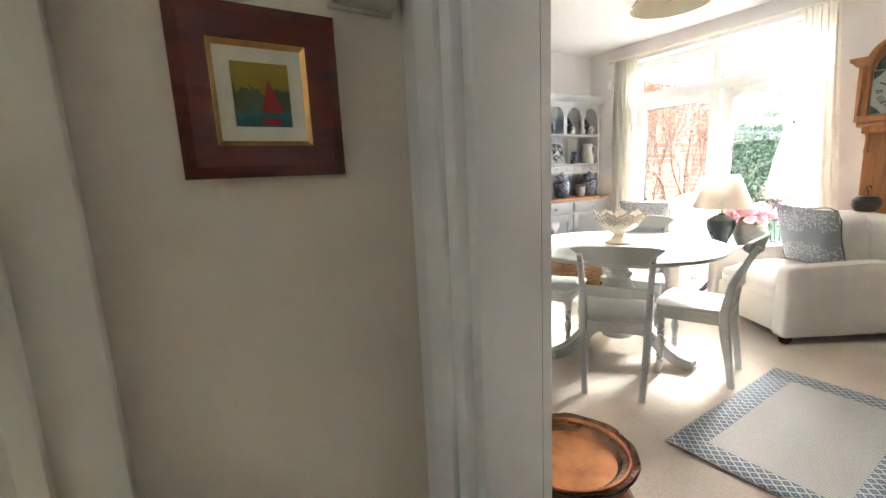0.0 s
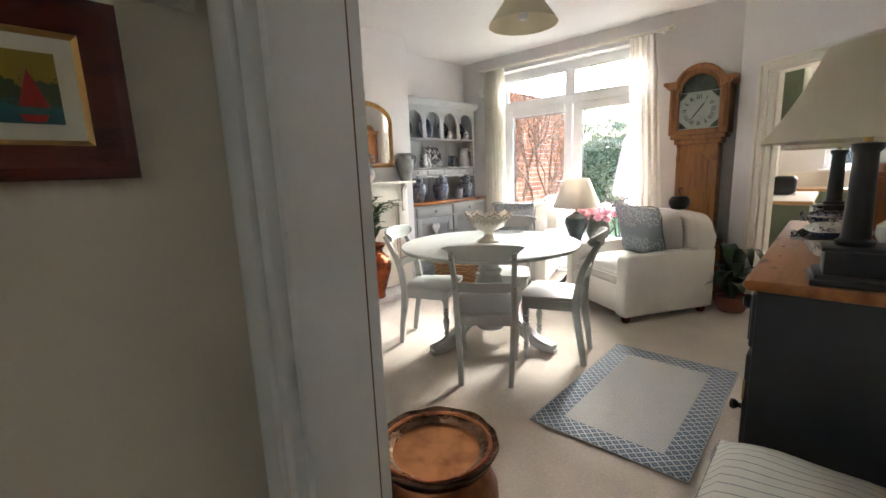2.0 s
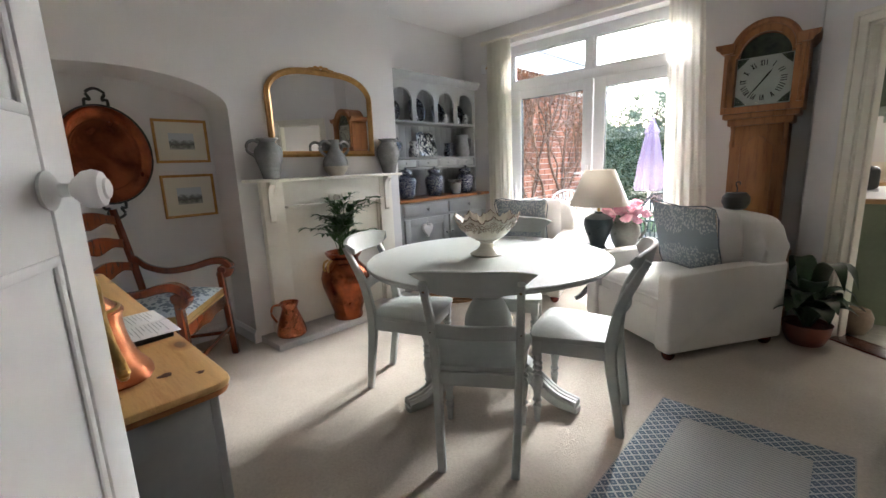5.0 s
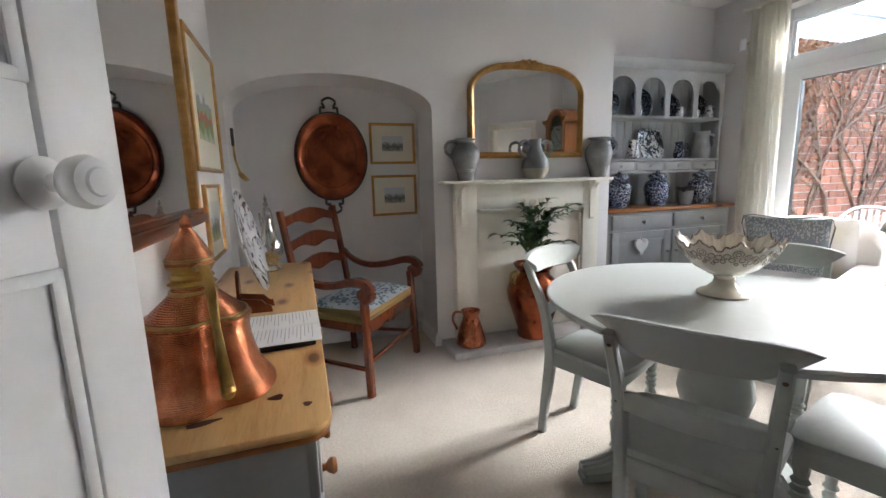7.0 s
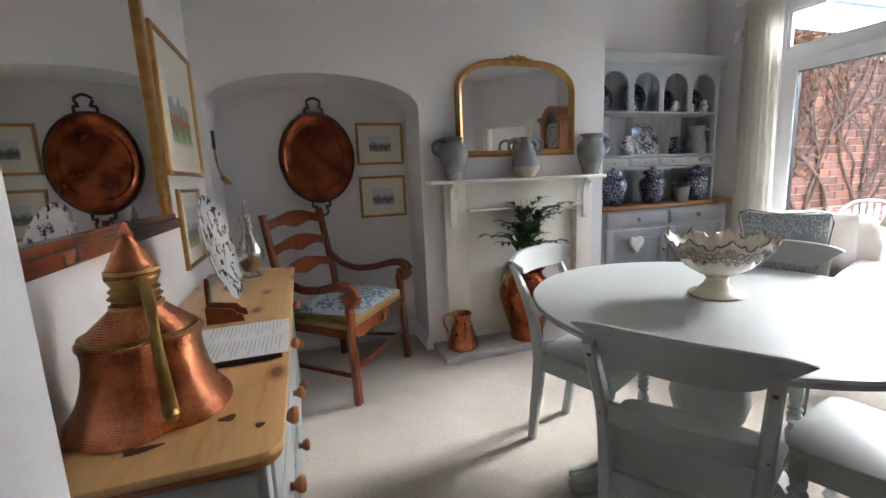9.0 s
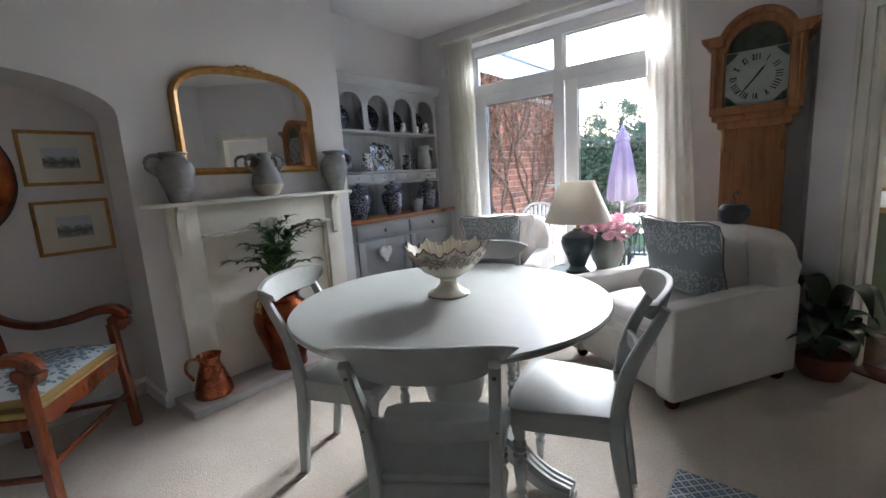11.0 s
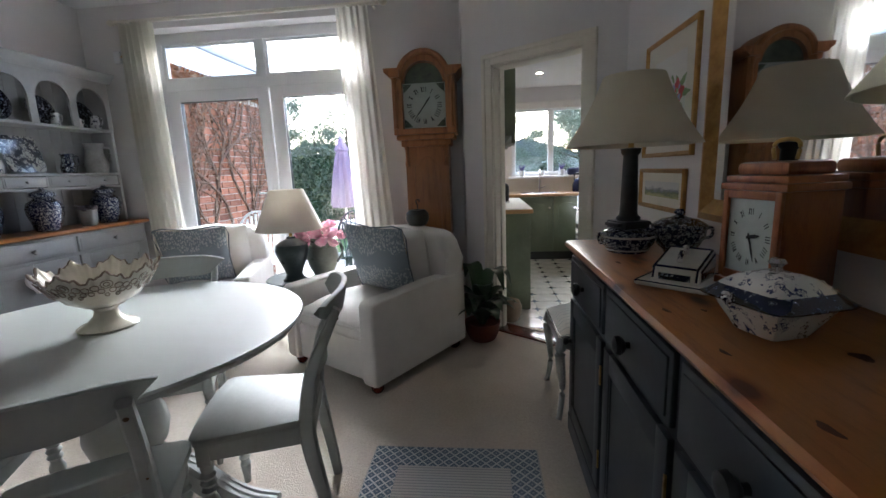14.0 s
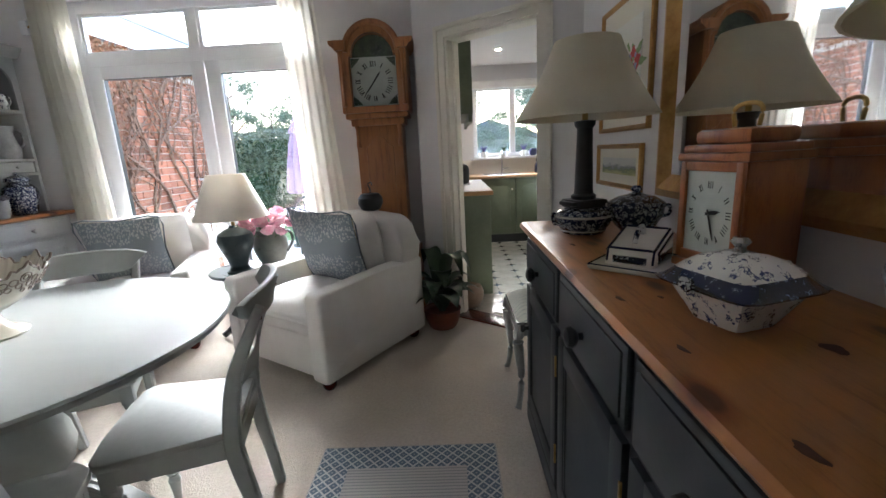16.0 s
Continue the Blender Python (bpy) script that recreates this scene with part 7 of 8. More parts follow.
ho = thing("heart_ornament", "pale padded heart hanging on the dresser door", "ornament", (-3.165, 4.0, 0.62))
hb_ = prism(heart, "x", -0.012, 0.012)
bmesh.ops.bevel(hb_, geom=[e for e in hb_.edges if abs(e.verts[0].co.x - e.verts[1].co.x) < 1e-6], offset=0.009, segments=3, affect="EDGES", profile=0.5)
part("heart", hb_, M_LINEN, ho)
part("string", tube([(0, 0, 0.05), (-0.002, 0.0, 0.12)], 0.0015, 4, steps=0), M_LINEN, ho)
UX0, UX1 = -3.53, -3.32
for i in range(14):
    y0 = HY0 + 0.05 + i * (HY1 - HY0 - 0.1) / 14
    part("back_board", box(UX0, UX0 + 0.012, y0 + 0.001, y0 + (HY1 - HY0 - 0.1) / 14 - 0.001, 0.936, 2.1, 0.002), M_GREY, hu)
for y0, y1 in ((HY0 + 0.03, HY0 + 0.055), (HY1 - 0.055, HY1 - 0.03)):
    part("side", box(UX0, UX1, y0, y1, 0.936, 2.10, 0.003), M_GREY, hu)
for z in (1.235, 1.34, 1.70):
    part("shelf", box(UX0, UX1 + 0.004, HY0 + 0.05, HY1 - 0.05, z - 0.01, z + 0.01, 0.003), M_GREY, hu)
for i in range(4):
    w4 = (HY1 - HY0 - 0.12) / 4
    y0 = HY0 + 0.06 + i * w4
    d = part("small_drawer", box(UX1 - 0.016, UX1 + 0.002, y0 + 0.01, y0 + w4 - 0.01, 1.25, 1.325, 0.004, box(UX1, UX1 + 0.006, y0 + 0.022, y0 + w4 - 0.022, 1.262, 1.313, 0.002)), M_GREY, hu)
    k = lathe([(0, 0), (0.007, 0), (0.006, 0.008), (0.011, 0.014), (0.009, 0.022), (0, 0.024)], 14)
    part("knob", turned(k, pose(UX1 + 0.005, y0 + w4 / 2, 1.288, 0, 90, 0)), M_GREY, d)
    if i < 3:
        part("drawer_divider", box(UX0, UX1, y0 + w4 - 0.008, y0 + w4 + 0.008, 1.24, 1.335), M_GREY, hu)
fas = [(HY0 + 0.03, 2.10), (HY0 + 0.03, 1.71)]
for i in range(4):
    w4 = (HY1 - HY0 - 0.10) / 4
    c = HY0 + 0.05 + (i + 0.5) * w4
    r = w4 / 2 - 0.028
    fas += [(c - r, 1.71), *arc(c, 1.90, r, 180, 0, 14, 0.125), (c + r, 1.71)]
fas += [(HY1 - 0.03, 1.71), (HY1 - 0.03, 2.10)]
part("arched_fascia", prism(fas, "x", UX1 - 0.012, UX1 + 0.006, bev=0.002), M_GREY, hu)
part("cornice", prism([(UX0, 2.09), (UX1 + 0.012, 2.09), (UX1 + 0.02, 2.105), (UX1 + 0.03, 2.115), (UX1 + 0.055, 2.145), (UX1 + 0.06, 2.165), (UX0, 2.165)], "y", HY0 - 0.01, HY1 + 0.01, bev=0.002), M_GREY, hu)

# crockery on the dresser
GJ = [(0, 0), (0.06, 0), (0.065, 0.006), (0.075, 0.04), (0.095, 0.11), (0.098, 0.15), (0.085, 0.185), (0.055, 0.205), (0.05, 0.215), (0.07, 0.222), (0.066, 0.245), (0.03, 0.262), (0.012, 0.27), (0.014, 0.28), (0, 0.284)]
for y, s, m, lab in ((3.87, 1.12, M_BLUE4, "lidded blue and white ginger jar on the dresser"), (4.28, 1.12, M_BLUE4, "dark blue patterned ginger jar on the dresser"), (4.79, 1.12, M_BLUE4, "dark blue lidded jar on the dresser")):
    c = thing("ginger_jar", lab, "jar", (-3.31, y, 0.936), 0, "ginger jars on the dresser")
    k = 1.12 if y == 4.80 else 1
    part("body", lathe([(r * s * k, z * s * (0.92 if k > 1 else 1)) for r, z in GJ[:9]] + [(0, 0.215 * s * (0.92 if k > 1 else 1))], 28), m, c)
    part("lid", lathe([(r * s * k, z * s * (0.92 if k > 1 else 1)) for r, z in GJ[8:]], 28), m, c)
pw = thing("pewter_pot", "grey pewter pot with dried flowers on the dresser", "pot", (-3.25, 4.55, 0.936))
part("pot", lathe([(0, 0), (0.045, 0), (0.05, 0.008), (0.06, 0.06), (0.062, 0.12), (0.066, 0.13), (0.058, 0.13), (0, 0.10)], 24), M_STONEWARE, pw)
fl = bmesh.new()
for i in range(14):
    a, rr = i * 2.4, 0.012 * math.sqrt(i) * 1.5
    lathe([(0, 0), (0.016, 0.006), (0.02, 0.016), (0.012, 0.026), (0, 0.03)], 8, (rr * math.cos(a), rr * math.sin(a), 0.125 + 0.012 * math.sin(i * 1.7)), fl)
part("dried_flowers", fl, mat("dried petals", (0.10, 0.09, 0.10), (0.05, 0.045, 0.05), 0.8, scale=40), pw)


def shelf_jug(x, y, z, h, m, label, rz=0, kind="jug"):
    c = thing(kind, label, kind, (x, y, z), rz)
    part("body", lathe([(0, 0), (0.30 * h, 0), (0.33 * h, 0.05 * h), (0.36 * h, 0.3 * h), (0.28 * h, 0.62 * h), (0.25 * h, 0.8 * h), (0.31 * h, h), (0.28 * h, h), (0.22 * h, 0.8 * h), (0, 0.5 * h)], 24), m, c)
    if kind != "beaker":
        part("handle", tube([(0.26 * h, 0, 0.9 * h), (0.52 * h, 0, 0.85 * h), (0.52 * h, 0, 0.5 * h), (0.33 * h, 0, 0.3 * h)], 0.045 * h, 6), m, c)


def shelf_plate(y, z, r, m, lean=12, shape=0):
    c = thing("plate", "patterned blue and white plate standing on a dresser shelf", "plate", (UX0 + 0.065, y, z), 0, "plates on the dresser")
    prof = [(0, 0), (0.55 * r, 0.002), (0.65 * r, 0.01), (0.98 * r, 0.02), (r, 0.023), (0.96 * r, 0.024), (0.62 * r, 0.014), (0, 0.006)]
    if shape:
        bm = square_loft([(0.6 * r, 0), (0.95 * r, 0.015), (r, 0.02)])
    else:
        bm = lathe(prof, 32)
    part("plate_body", turned(bm, pose(0, 0, r, 0, 90 - lean, 0)), m, c)


for y, r, m in ((3.84, 0.115, M_BLUE2), (4.19, 0.125, M_BLUE2), (4.515, 0.11, M_BLUE2), (4.85, 0.11, M_BLUE2)):
    shelf_plate(y, 1.712, r, m)
shelf_jug(-3.38, 3.80, 1.71, 0.10, M_BLUE2, "small dark blue jug on a dresser shelf", 60)
shelf_jug(-3.37, 4.08, 1.71, 0.12, M_BLUE, "small blue and white beaker on a dresser shelf", 0, "beaker")
shelf_jug(-3.37, 4.55, 1.71, 0.09, M_BLUE3, "small white jug on a dresser shelf", 80)
shelf_jug(-3.37, 4.74, 1.71, 0.07, M_PAPER, "small white cup on a dresser shelf", 80)
shelf_jug(-3.38, 4.90, 1.71, 0.11, M_BLUE3, "small blue sprigged jug on a dresser shelf", 80)
shelf_plate(3.82, 1.352, 0.12, M_BLUE2)
shelf_jug(-3.39, 4.07, 1.35, 0.16, M_BLUE3, "tall blue sprigged beaker on a dresser shelf", 0, "beaker")
M_SPONGE = transferware("sponged ware", 40, 0.50, (0.02, 0.025, 0.035), (0.50, 0.50, 0.46))
shelf_plate(4.32, 1.352, 0.135, M_SPONGE, 14, 1)
shelf_jug(-3.39, 4.60, 1.35, 0.15, M_BLUE2, "dark blue patterned mug on a dresser shelf", 80)
shelf_jug(-3.39, 4.85, 1.35, 0.24, M_STONEWARE, "tall cream enamel jug on a dresser shelf", 80)

# log basket beyond the table
bk_ = thing("wicker_basket", "brown woven wicker basket on the floor", "basket", (-2.72, 3.86, 0), 33)
bk_.scale = (1.2, 1.1, 1.0)
wv = bmesh.new()
for j in range(11):
    z = 0.02 + j * 0.024
    pts = [((0.19 + 0.02 * j / 10 + 0.006 * math.cos(11 * a + math.pi * j)) * math.cos(a), (0.15 + 0.02 * j / 10 + 0.006 * math.cos(11 * a + math.pi * j)) * math.sin(a), z) for a in (2 * math.pi * i / 66 for i in range(67))]
    tube(pts, 0.012, 5, wv, 0)
part("weave", wv, M_WICKER, bk_)
part("bottom", lathe([(0, 0.0), (0.19, 0.0), (0.19, 0.015), (0, 0.015)], 32, squash=0.8), M_WICKER, bk_)
part("handle", tube([(-0.21, 0, 0.25), (-0.2, 0, 0.32), (-0.12, 0, 0.37), (0.12, 0, 0.37), (0.2, 0, 0.32), (0.21, 0, 0.25)], 0.012, 7), M_WICKER, bk_)

# leafy plant by the kitchen door
lp = thing("plant_pot", "low terracotta pot on the floor by the kitchen door", "plant pot", (-0.165, 4.53, 0))
part("pot", lathe([(0, 0), (0.09, 0), (0.10, 0.01), (0.125, 0.07), (0.13, 0.12), (0.135, 0.14), (0.12, 0.14), (0.112, 0.12), (0, 0.11)], 32), M_TERRA, lp)
lv = thing("leafy_plant", "dark broad-leaved houseplant in a terracotta pot", "plant", (-0.165, 4.53, 0.115))
rnd = random.Random(9)
for i in range(24):
    a = i * 2.4 + 0.3
    L = rnd.uniform(0.18, 0.31)
    h = rnd.uniform(0.14, 0.45)
    part("leaf", leaf_blade([(0.01 * math.cos(a), 0.01 * math.sin(a), 0), (L * 0.35 * math.cos(a), L * 0.35 * math.sin(a), h * 0.9), (L * 0.75 * math.cos(a), L * 0.75 * math.sin(a), h), (L * math.cos(a), L * math.sin(a), h * 0.72)], rnd.uniform(0.10, 0.145), 4), M_DARKLEAF, lv)

# ---- east wall ----
em = thing("wall_mirror", "large gilt-framed mirror above the sideboard", "mirror", (XE, 0, 0))
EAST = pose(0, 0, 0, 0, 0, 180)
part("frame", turned(frame_bm(-3.165, -1.85, 1.05, 2.02, 0.075, 0.04, 0.4), EAST), M_GILT, em)
part("glass", box(-0.016, -0.006, 1.92, 3.095, 1.12, 1.95), M_MIRROR, em)
for y0, y1, z0, z1, mnt, art_m, lab in ((3.29, 3.815, 1.285, 1.815, 0.08, A_PALE, "flower watercolour in a thin dark gilt frame"), (3.335, 3.835, 1.04, 1.232, 0.04, A_FIELD, "small landscape watercolour in a dark gilt frame")):
    p = thing("picture_frame", lab, "picture", (XE, 0, 0))
    picture(p, -y1, -y0, z0, z1, 0.02, 0.02, M_GILT, mnt, art_m, EAST, inner=False)
    if art_m is A_PALE:
        p_flower = p


def painted_posy(parent, cx, cz, size, m0):
    """Brushed red blooms over green leaves, laid flat on a sheet that faces +x."""
    rn = random.Random(17)
    for k, (name, mt, count, reach, big) in enumerate((("painted_leaf", M_LEAFWASH, 11, 1.0, 0.24), ("painted_bloom", M_REDWASH, 5, 0.5, 0.26), ("painted_bloom", M_BLUEWASH, 4, 0.85, 0.16))):
        for i in range(count):
            a = 2 * math.pi * (i + 0.3 * k) / count + rn.uniform(-0.3, 0.3)
            q = reach * rn.uniform(0.3, 1.0) * size
            w = big * size * rn.uniform(0.7, 1.2)
            ph = rn.uniform(0, 6)
            pts = [(w * (1 + 0.25 * math.sin(3 * t + ph)) * math.cos(t) * (1.5 if k == 0 else 1), w * (1 + 0.25 * math.sin(4 * t + ph)) * math.sin(t) * (0.55 if k == 0 else 1)) for t in (2 * math.pi * j / 14 for j in range(14))]
            ca, sa = math.cos(a), math.sin(a)
            out = [(cx + q * ca + x * ca - y * sa, cz + q * sa * 1.1 + x * sa + y * ca) for x, y in pts]
            part(name, turned(prism(out, "x", 0.0078, 0.0092 + 0.0004 * k + 0.00003 * i), m0), mt, parent)


M_LEAFWASH = mat("green wash", (0.30, 0.40, 0.20), (0.18, 0.28, 0.12), 0.7, scale=30, grain=90, relief=0)
M_REDWASH = mat("red wash", (0.60, 0.10, 0.09), (0.42, 0.05, 0.06), 0.7, scale=30, grain=90, relief=0)
M_BLUEWASH = mat("violet wash", (0.38, 0.40, 0.58), (0.28, 0.28, 0.46), 0.7, scale=30, grain=90, relief=0)
painted_posy(p_flower, -3.46, 1.54, 0.085, EAST)


# ---- kitchen ----
M_OLIVE = mat("sage green kitchen paint", (0.17, 0.20, 0.13), (0.13, 0.155, 0.10), 0.4, scale=4, grain=40, relief=0.06)
M_TILE = mat("cream glazed tile", (0.46, 0.45, 0.40), (0.36, 0.355, 0.32), 0.16, scale=6, grain=30, relief=0.04)
M_TILEBLUE = mat("blue glazed inset", (0.09, 0.12, 0.15), (0.05, 0.065, 0.09), 0.2, scale=9, relief=0.0)
M_GROUT = mat("grey grout", (0.42, 0.41, 0.39), (0.34, 0.33, 0.31), 0.8, scale=20)
M_STEEL = mat("brushed steel", (0.62, 0.62, 0.63), (0.52, 0.52, 0.53), 0.25, 1.0, scale=20, grain=90, relief=0.03)
M_OAKTOP = wood("oak worktop", (0.46, 0.27, 0.12), (0.34, 0.18, 0.07), 3, 0.35, (1.2, 12, 12))
KC = 2.36
kf = structure("kitchen_floor", box(-0.3, 2.4, 4.2, 8.0, -0.12, -0.004), M_GROUT, "cream tiled kitchen floor with blue insets", "floor")
structure("kitchen_ceiling", prism([(-0.19, 5.0), (0.15, 4.70), (0.85, 4.19), (2.3, 4.19), (2.3, 7.95), (-0.19, 7.95)], "z", KC, KC + 0.1), M_CEIL, "white kitchen ceiling", "ceiling")
structure("kitchen_wall_west", box(-0.30, -0.19, 5.36, 7.95, 0, KC + 0.1), M_WALL, "white kitchen wall")
structure("kitchen_wall_east", box(2.3, 2.4, 4.0, 8.0, 0, KC + 0.1), M_WALL, "white kitchen wall")
structure("kitchen_wall_south", box(0.85, 2.3, 4.09, 4.19, 0, KC + 0.1), M_WALL, "white kitchen wall")
KW = (0.28, 1.42, 1.13, 2.10)
kn_ = box(-0.19, KW[0], 7.85, 8.0, 0, KC)
box(KW[1], 2.3, 7.85, 8.0, 0, KC, 0, kn_)
box(KW[0], KW[1], 7.85, 8.0, 0, KW[2], 0, kn_)
box(KW[0], KW[1], 7.85, 8.0, KW[3], KC, 0, kn_)
structure("kitchen_wall_north", kn_, M_WALL, "white kitchen wall round the window")
kw = thing("window_2", "white plastic kitchen window in two lights", "window", kind="structure")
bm = box(KW[0], KW[0] + 0.06, 7.90, 7.96, KW[2], KW[3], 0.004)
box(KW[1] - 0.06, KW[1], 7.90, 7.96, KW[2], KW[3], 0.004, bm)
box(KW[0] + 0.05, KW[1] - 0.05, 7.901, 7.959, KW[2], KW[2] + 0.06, 0.004, bm)
box(KW[0] + 0.05, KW[1] - 0.05, 7.901, 7.959, KW[3] - 0.06, KW[3], 0.004, bm)
box(0.80, 0.88, 7.902, 7.958, KW[2] + 0.05, KW[3] - 0.05, 0.004, bm)
part("window_frame", bm, M_UPVC, kw)
for a, b in ((KW[0] + 0.05, 0.81), (0.87, KW[1] - 0.05)):
    g = part("pane", box(a, b, 7.927, 7.932, KW[2] + 0.05, KW[3] - 0.05), M_GLASS, kw)
    g.visible_shadow = False
part("window_sill", box(KW[0] - 0.05, KW[1] + 0.05, 7.72, 7.9, KW[2] - 0.03, KW[2], 0.004), M_UPVC, kw)
part("roller_blind", box(KW[0] - 0.03, KW[1] + 0.03, 7.80, 7.84, 2.06, 2.16, 0.01), M_LINEN, kw)

# units
for k, (x0, x1) in enumerate(((-0.15, 0.30), (0.30, 0.78), (0.78, 1.20))):
    c = thing("kitchen_cabinet", "sage green panelled base cabinet under the worktop", "cabinet", (0, 0, 0), 0, "kitchen base cabinets")
    part("body", box(x0, x1, 7.27, 7.84, 0.12, 0.87), M_OLIVE, c)
    bm = box(x0 + 0.006, x1 - 0.006, 7.25, 7.27, 0.13, 0.86, 0.004)
    pan = [(x0 + 0.07, 0.20), (x1 - 0.07, 0.20), (x1 - 0.07, 0.70), *[(p, q) for p, q in arc((x0 + x1) / 2, 0.70, (x1 - x0) / 2 - 0.07, 0, 180, 10, 0.08)][1:-1], (x0 + 0.07, 0.70)]
    prism(pan, "y", 7.243, 7.252, bm, 0.004)
    d = part("door", bm, M_OLIVE, c)
    part("knob", turned(lathe([(0, 0), (0.008, 0), (0.007, 0.012), (0.014, 0.02), (0, 0.03)], 12), pose(x1 - 0.05, 7.25, 0.72, 90, 0, 0)), M_CREAM, d)
    part("kickboard", box(x0, x1, 7.31, 7.33, 0, 0.12), M_BLACK, c)
wt = thing("worktop", "oak-edged kitchen worktop along the window wall", "worktop")
part("slab", box(-0.17, 2.28, 7.22, 7.84, 0.87, 0.905, 0.006), M_OAKTOP, wt)
structure("splashback", box(-0.18, 2.29, 7.835, 7.85, 0.905, 1.10), M_CREAM, "cream tiled splashback over the worktop", "splashback")
sk = thing("sink", "stainless steel sink set into the worktop", "sink", (0.62, 7.52, 0.905))
sb_ = box(-0.24, 0.24, -0.2, 0.2, 0.0, 0.006, 0.003)
box(-0.19, 0.19, -0.15, 0.15, 0.006, 0.009, 0.0, sb_)
part("bowl", sb_, M_STEEL, sk)
tp_ = thing("tap", "chrome swan-neck kitchen tap", "tap", (0.66, 7.74, 0.905))
part("spout", tube([(0, 0, 0), (0, 0, 0.20), (0, -0.02, 0.27), (0.0, -0.08, 0.30), (0, -0.14, 0.27), (0, -0.15, 0.22)], 0.012, 10), M_STEEL, tp_)
part("lever", tube([(0.01, 0, 0.05), (0.06, 0, 0.07), (0.09, 0, 0.07)], 0.007, 7), M_STEEL, tp_)
pn = thing("peninsula", "sage green peninsula unit with a pale worktop", "kitchen unit")
part("body", box(-0.18, 0.255, 5.20, 6.55, 0.0, 0.87, 0.003), M_OLIVE, pn)
part("end_panel", box(-0.18, 0.262, 5.19, 5.20, 0.0, 0.87, 0.002), M_OLIVE, pn)
part("worktop", box(-0.185, 0.285, 5.165, 6.6, 0.87, 0.905, 0.006), M_OAKTOP, pn)
part("top_sheet", box(-0.182, 0.28, 5.172, 6.595, 0.905, 0.909, 0.0), M_PAPER, pn, "pale work surface")
bl = thing("toaster", "rounded black toaster with a steel band on the peninsula", "toaster", (0.02, 5.95, 0.909))
part("case", box(-0.10, 0.10, -0.13, 0.13, 0.008, 0.20, 0.045, None, 4), M_BLACK, bl)
part("band", box(-0.103, 0.103, -0.10, 0.10, 0.0, 0.03, 0.008), M_STEEL, bl, "steel band")
for x in (-0.035, 0.035):
    part("slot", box(x - 0.012, x + 0.012, -0.09, 0.09, 0.198, 0.203, 0.002), M_STEEL, bl)
cu_ = thing("wall_cabinet", "olive wall cabinet with a shaped pelmet", "cabinet")
part("body", box(-0.185, 0.135, 5.12, 6.3, 1.52, KC - 0.01, 0.003), M_OLIVE, cu_)
part("pelmet", prism([(5.12, 1.53), (6.3, 1.53), (6.3, 1.46), (5.9, 1.49), (5.7, 1.46), (5.5, 1.49), (5.3, 1.45), (5.12, 1.46)], "x", 0.10, 0.13), M_OLIVE, cu_)
ck = thing("cooker", "white freestanding cooker with a black oven door", "cooker", (1.30, 6.62, 0))
part("body", box(-0.28, 0.30, -0.30, 0.30, 0.02, 0.89, 0.006), M_UPVC, ck)
part("oven_door", box(-0.30, -0.28, -0.27, 0.27, 0.15, 0.72, 0.005), M_BLACK, ck)
part("handle", tube([(-0.30, -0.24, 0.75), (-0.335, -0.22, 0.75), (-0.335, 0.22, 0.75), (-0.30, 0.24, 0.75)], 0.01, 8), M_STEEL, ck)
part("hob", box(-0.28, 0.30, -0.29, 0.29, 0.89, 0.90, 0.003), M_BLACK, ck)
part("kick", box(-0.26, 0.28, -0.28, 0.28, 0, 0.03), M_BLACK, ck)
tw = thing("tea_towel", "folded pale tea towel over the oven rail", "tea towel", (0.965, 6.50, 0))
part("cloth", bar([(0.012, 0, 0.50), (0.01, 0, 0.68), (0.0, 0, 0.765), (-0.02, 0.0, 0.68), (-0.022, 0, 0.42)], 0.20, 0.006, up=(0, 0, 1)), M_LINEN, tw)
kt = thing("blue_kettle", "dark blue kettle on the worktop", "kettle", (1.18, 7.55, 0.905))
part("body", lathe([(0, 0), (0.09, 0), (0.1, 0.02), (0.095, 0.10), (0.06, 0.17), (0.02, 0.19), (0.02, 0.2), (0, 0.205)], 24), mat("navy enamel", (0.02, 0.025, 0.09), rough=0.15), kt)
part("handle", tube([(-0.07, 0, 0.15), (-0.06, 0, 0.24), (0.06, 0, 0.24), (0.07, 0, 0.15)], 0.009, 7), M_BLACK, kt)
for x, lab in ((0.42, "small sill pot with purple flowers"), (0.70, "small sill pot with a green plant"), (0.98, "small sill pot with purple flowers")):
    c = thing("sill_pot", lab, "plant pot", (x, 7.79, KW[2]), 0, "pots on the kitchen sill")
    part("pot", lathe([(0, 0), (0.035, 0), (0.048, 0.08), (0.042, 0.08), (0, 0.06)], 18), M_UPVC, c)
    bm = bmesh.new()
    for i in range(14):
        a = i * 2.4
        tube([(0.01 * math.cos(a), 0.01 * math.sin(a), 0.06), (0.02 * math.cos(a), 0.02 * math.sin(a), 0.11), (0.045 * math.cos(a), 0.045 * math.sin(a), 0.15 + 0.02 * math.sin(i))], (0.004, 0.006, 0.002), 5, bm, 3)
    part("plant", bm, M_DARKLEAF if "green" in lab else mat("purple petals", (0.10, 0.06, 0.20), rough=0.7), c)
cl_ = thing("folded_cloth", "dark blue cloth on the kitchen sill", "cloth", (1.17, 7.79, KW[2]))
part("cloth", box(-0.11, 0.11, -0.05, 0.05, 0, 0.10, 0.03, None, 3), mat("navy cloth", (0.03, 0.035, 0.10), rough=0.9), cl_)
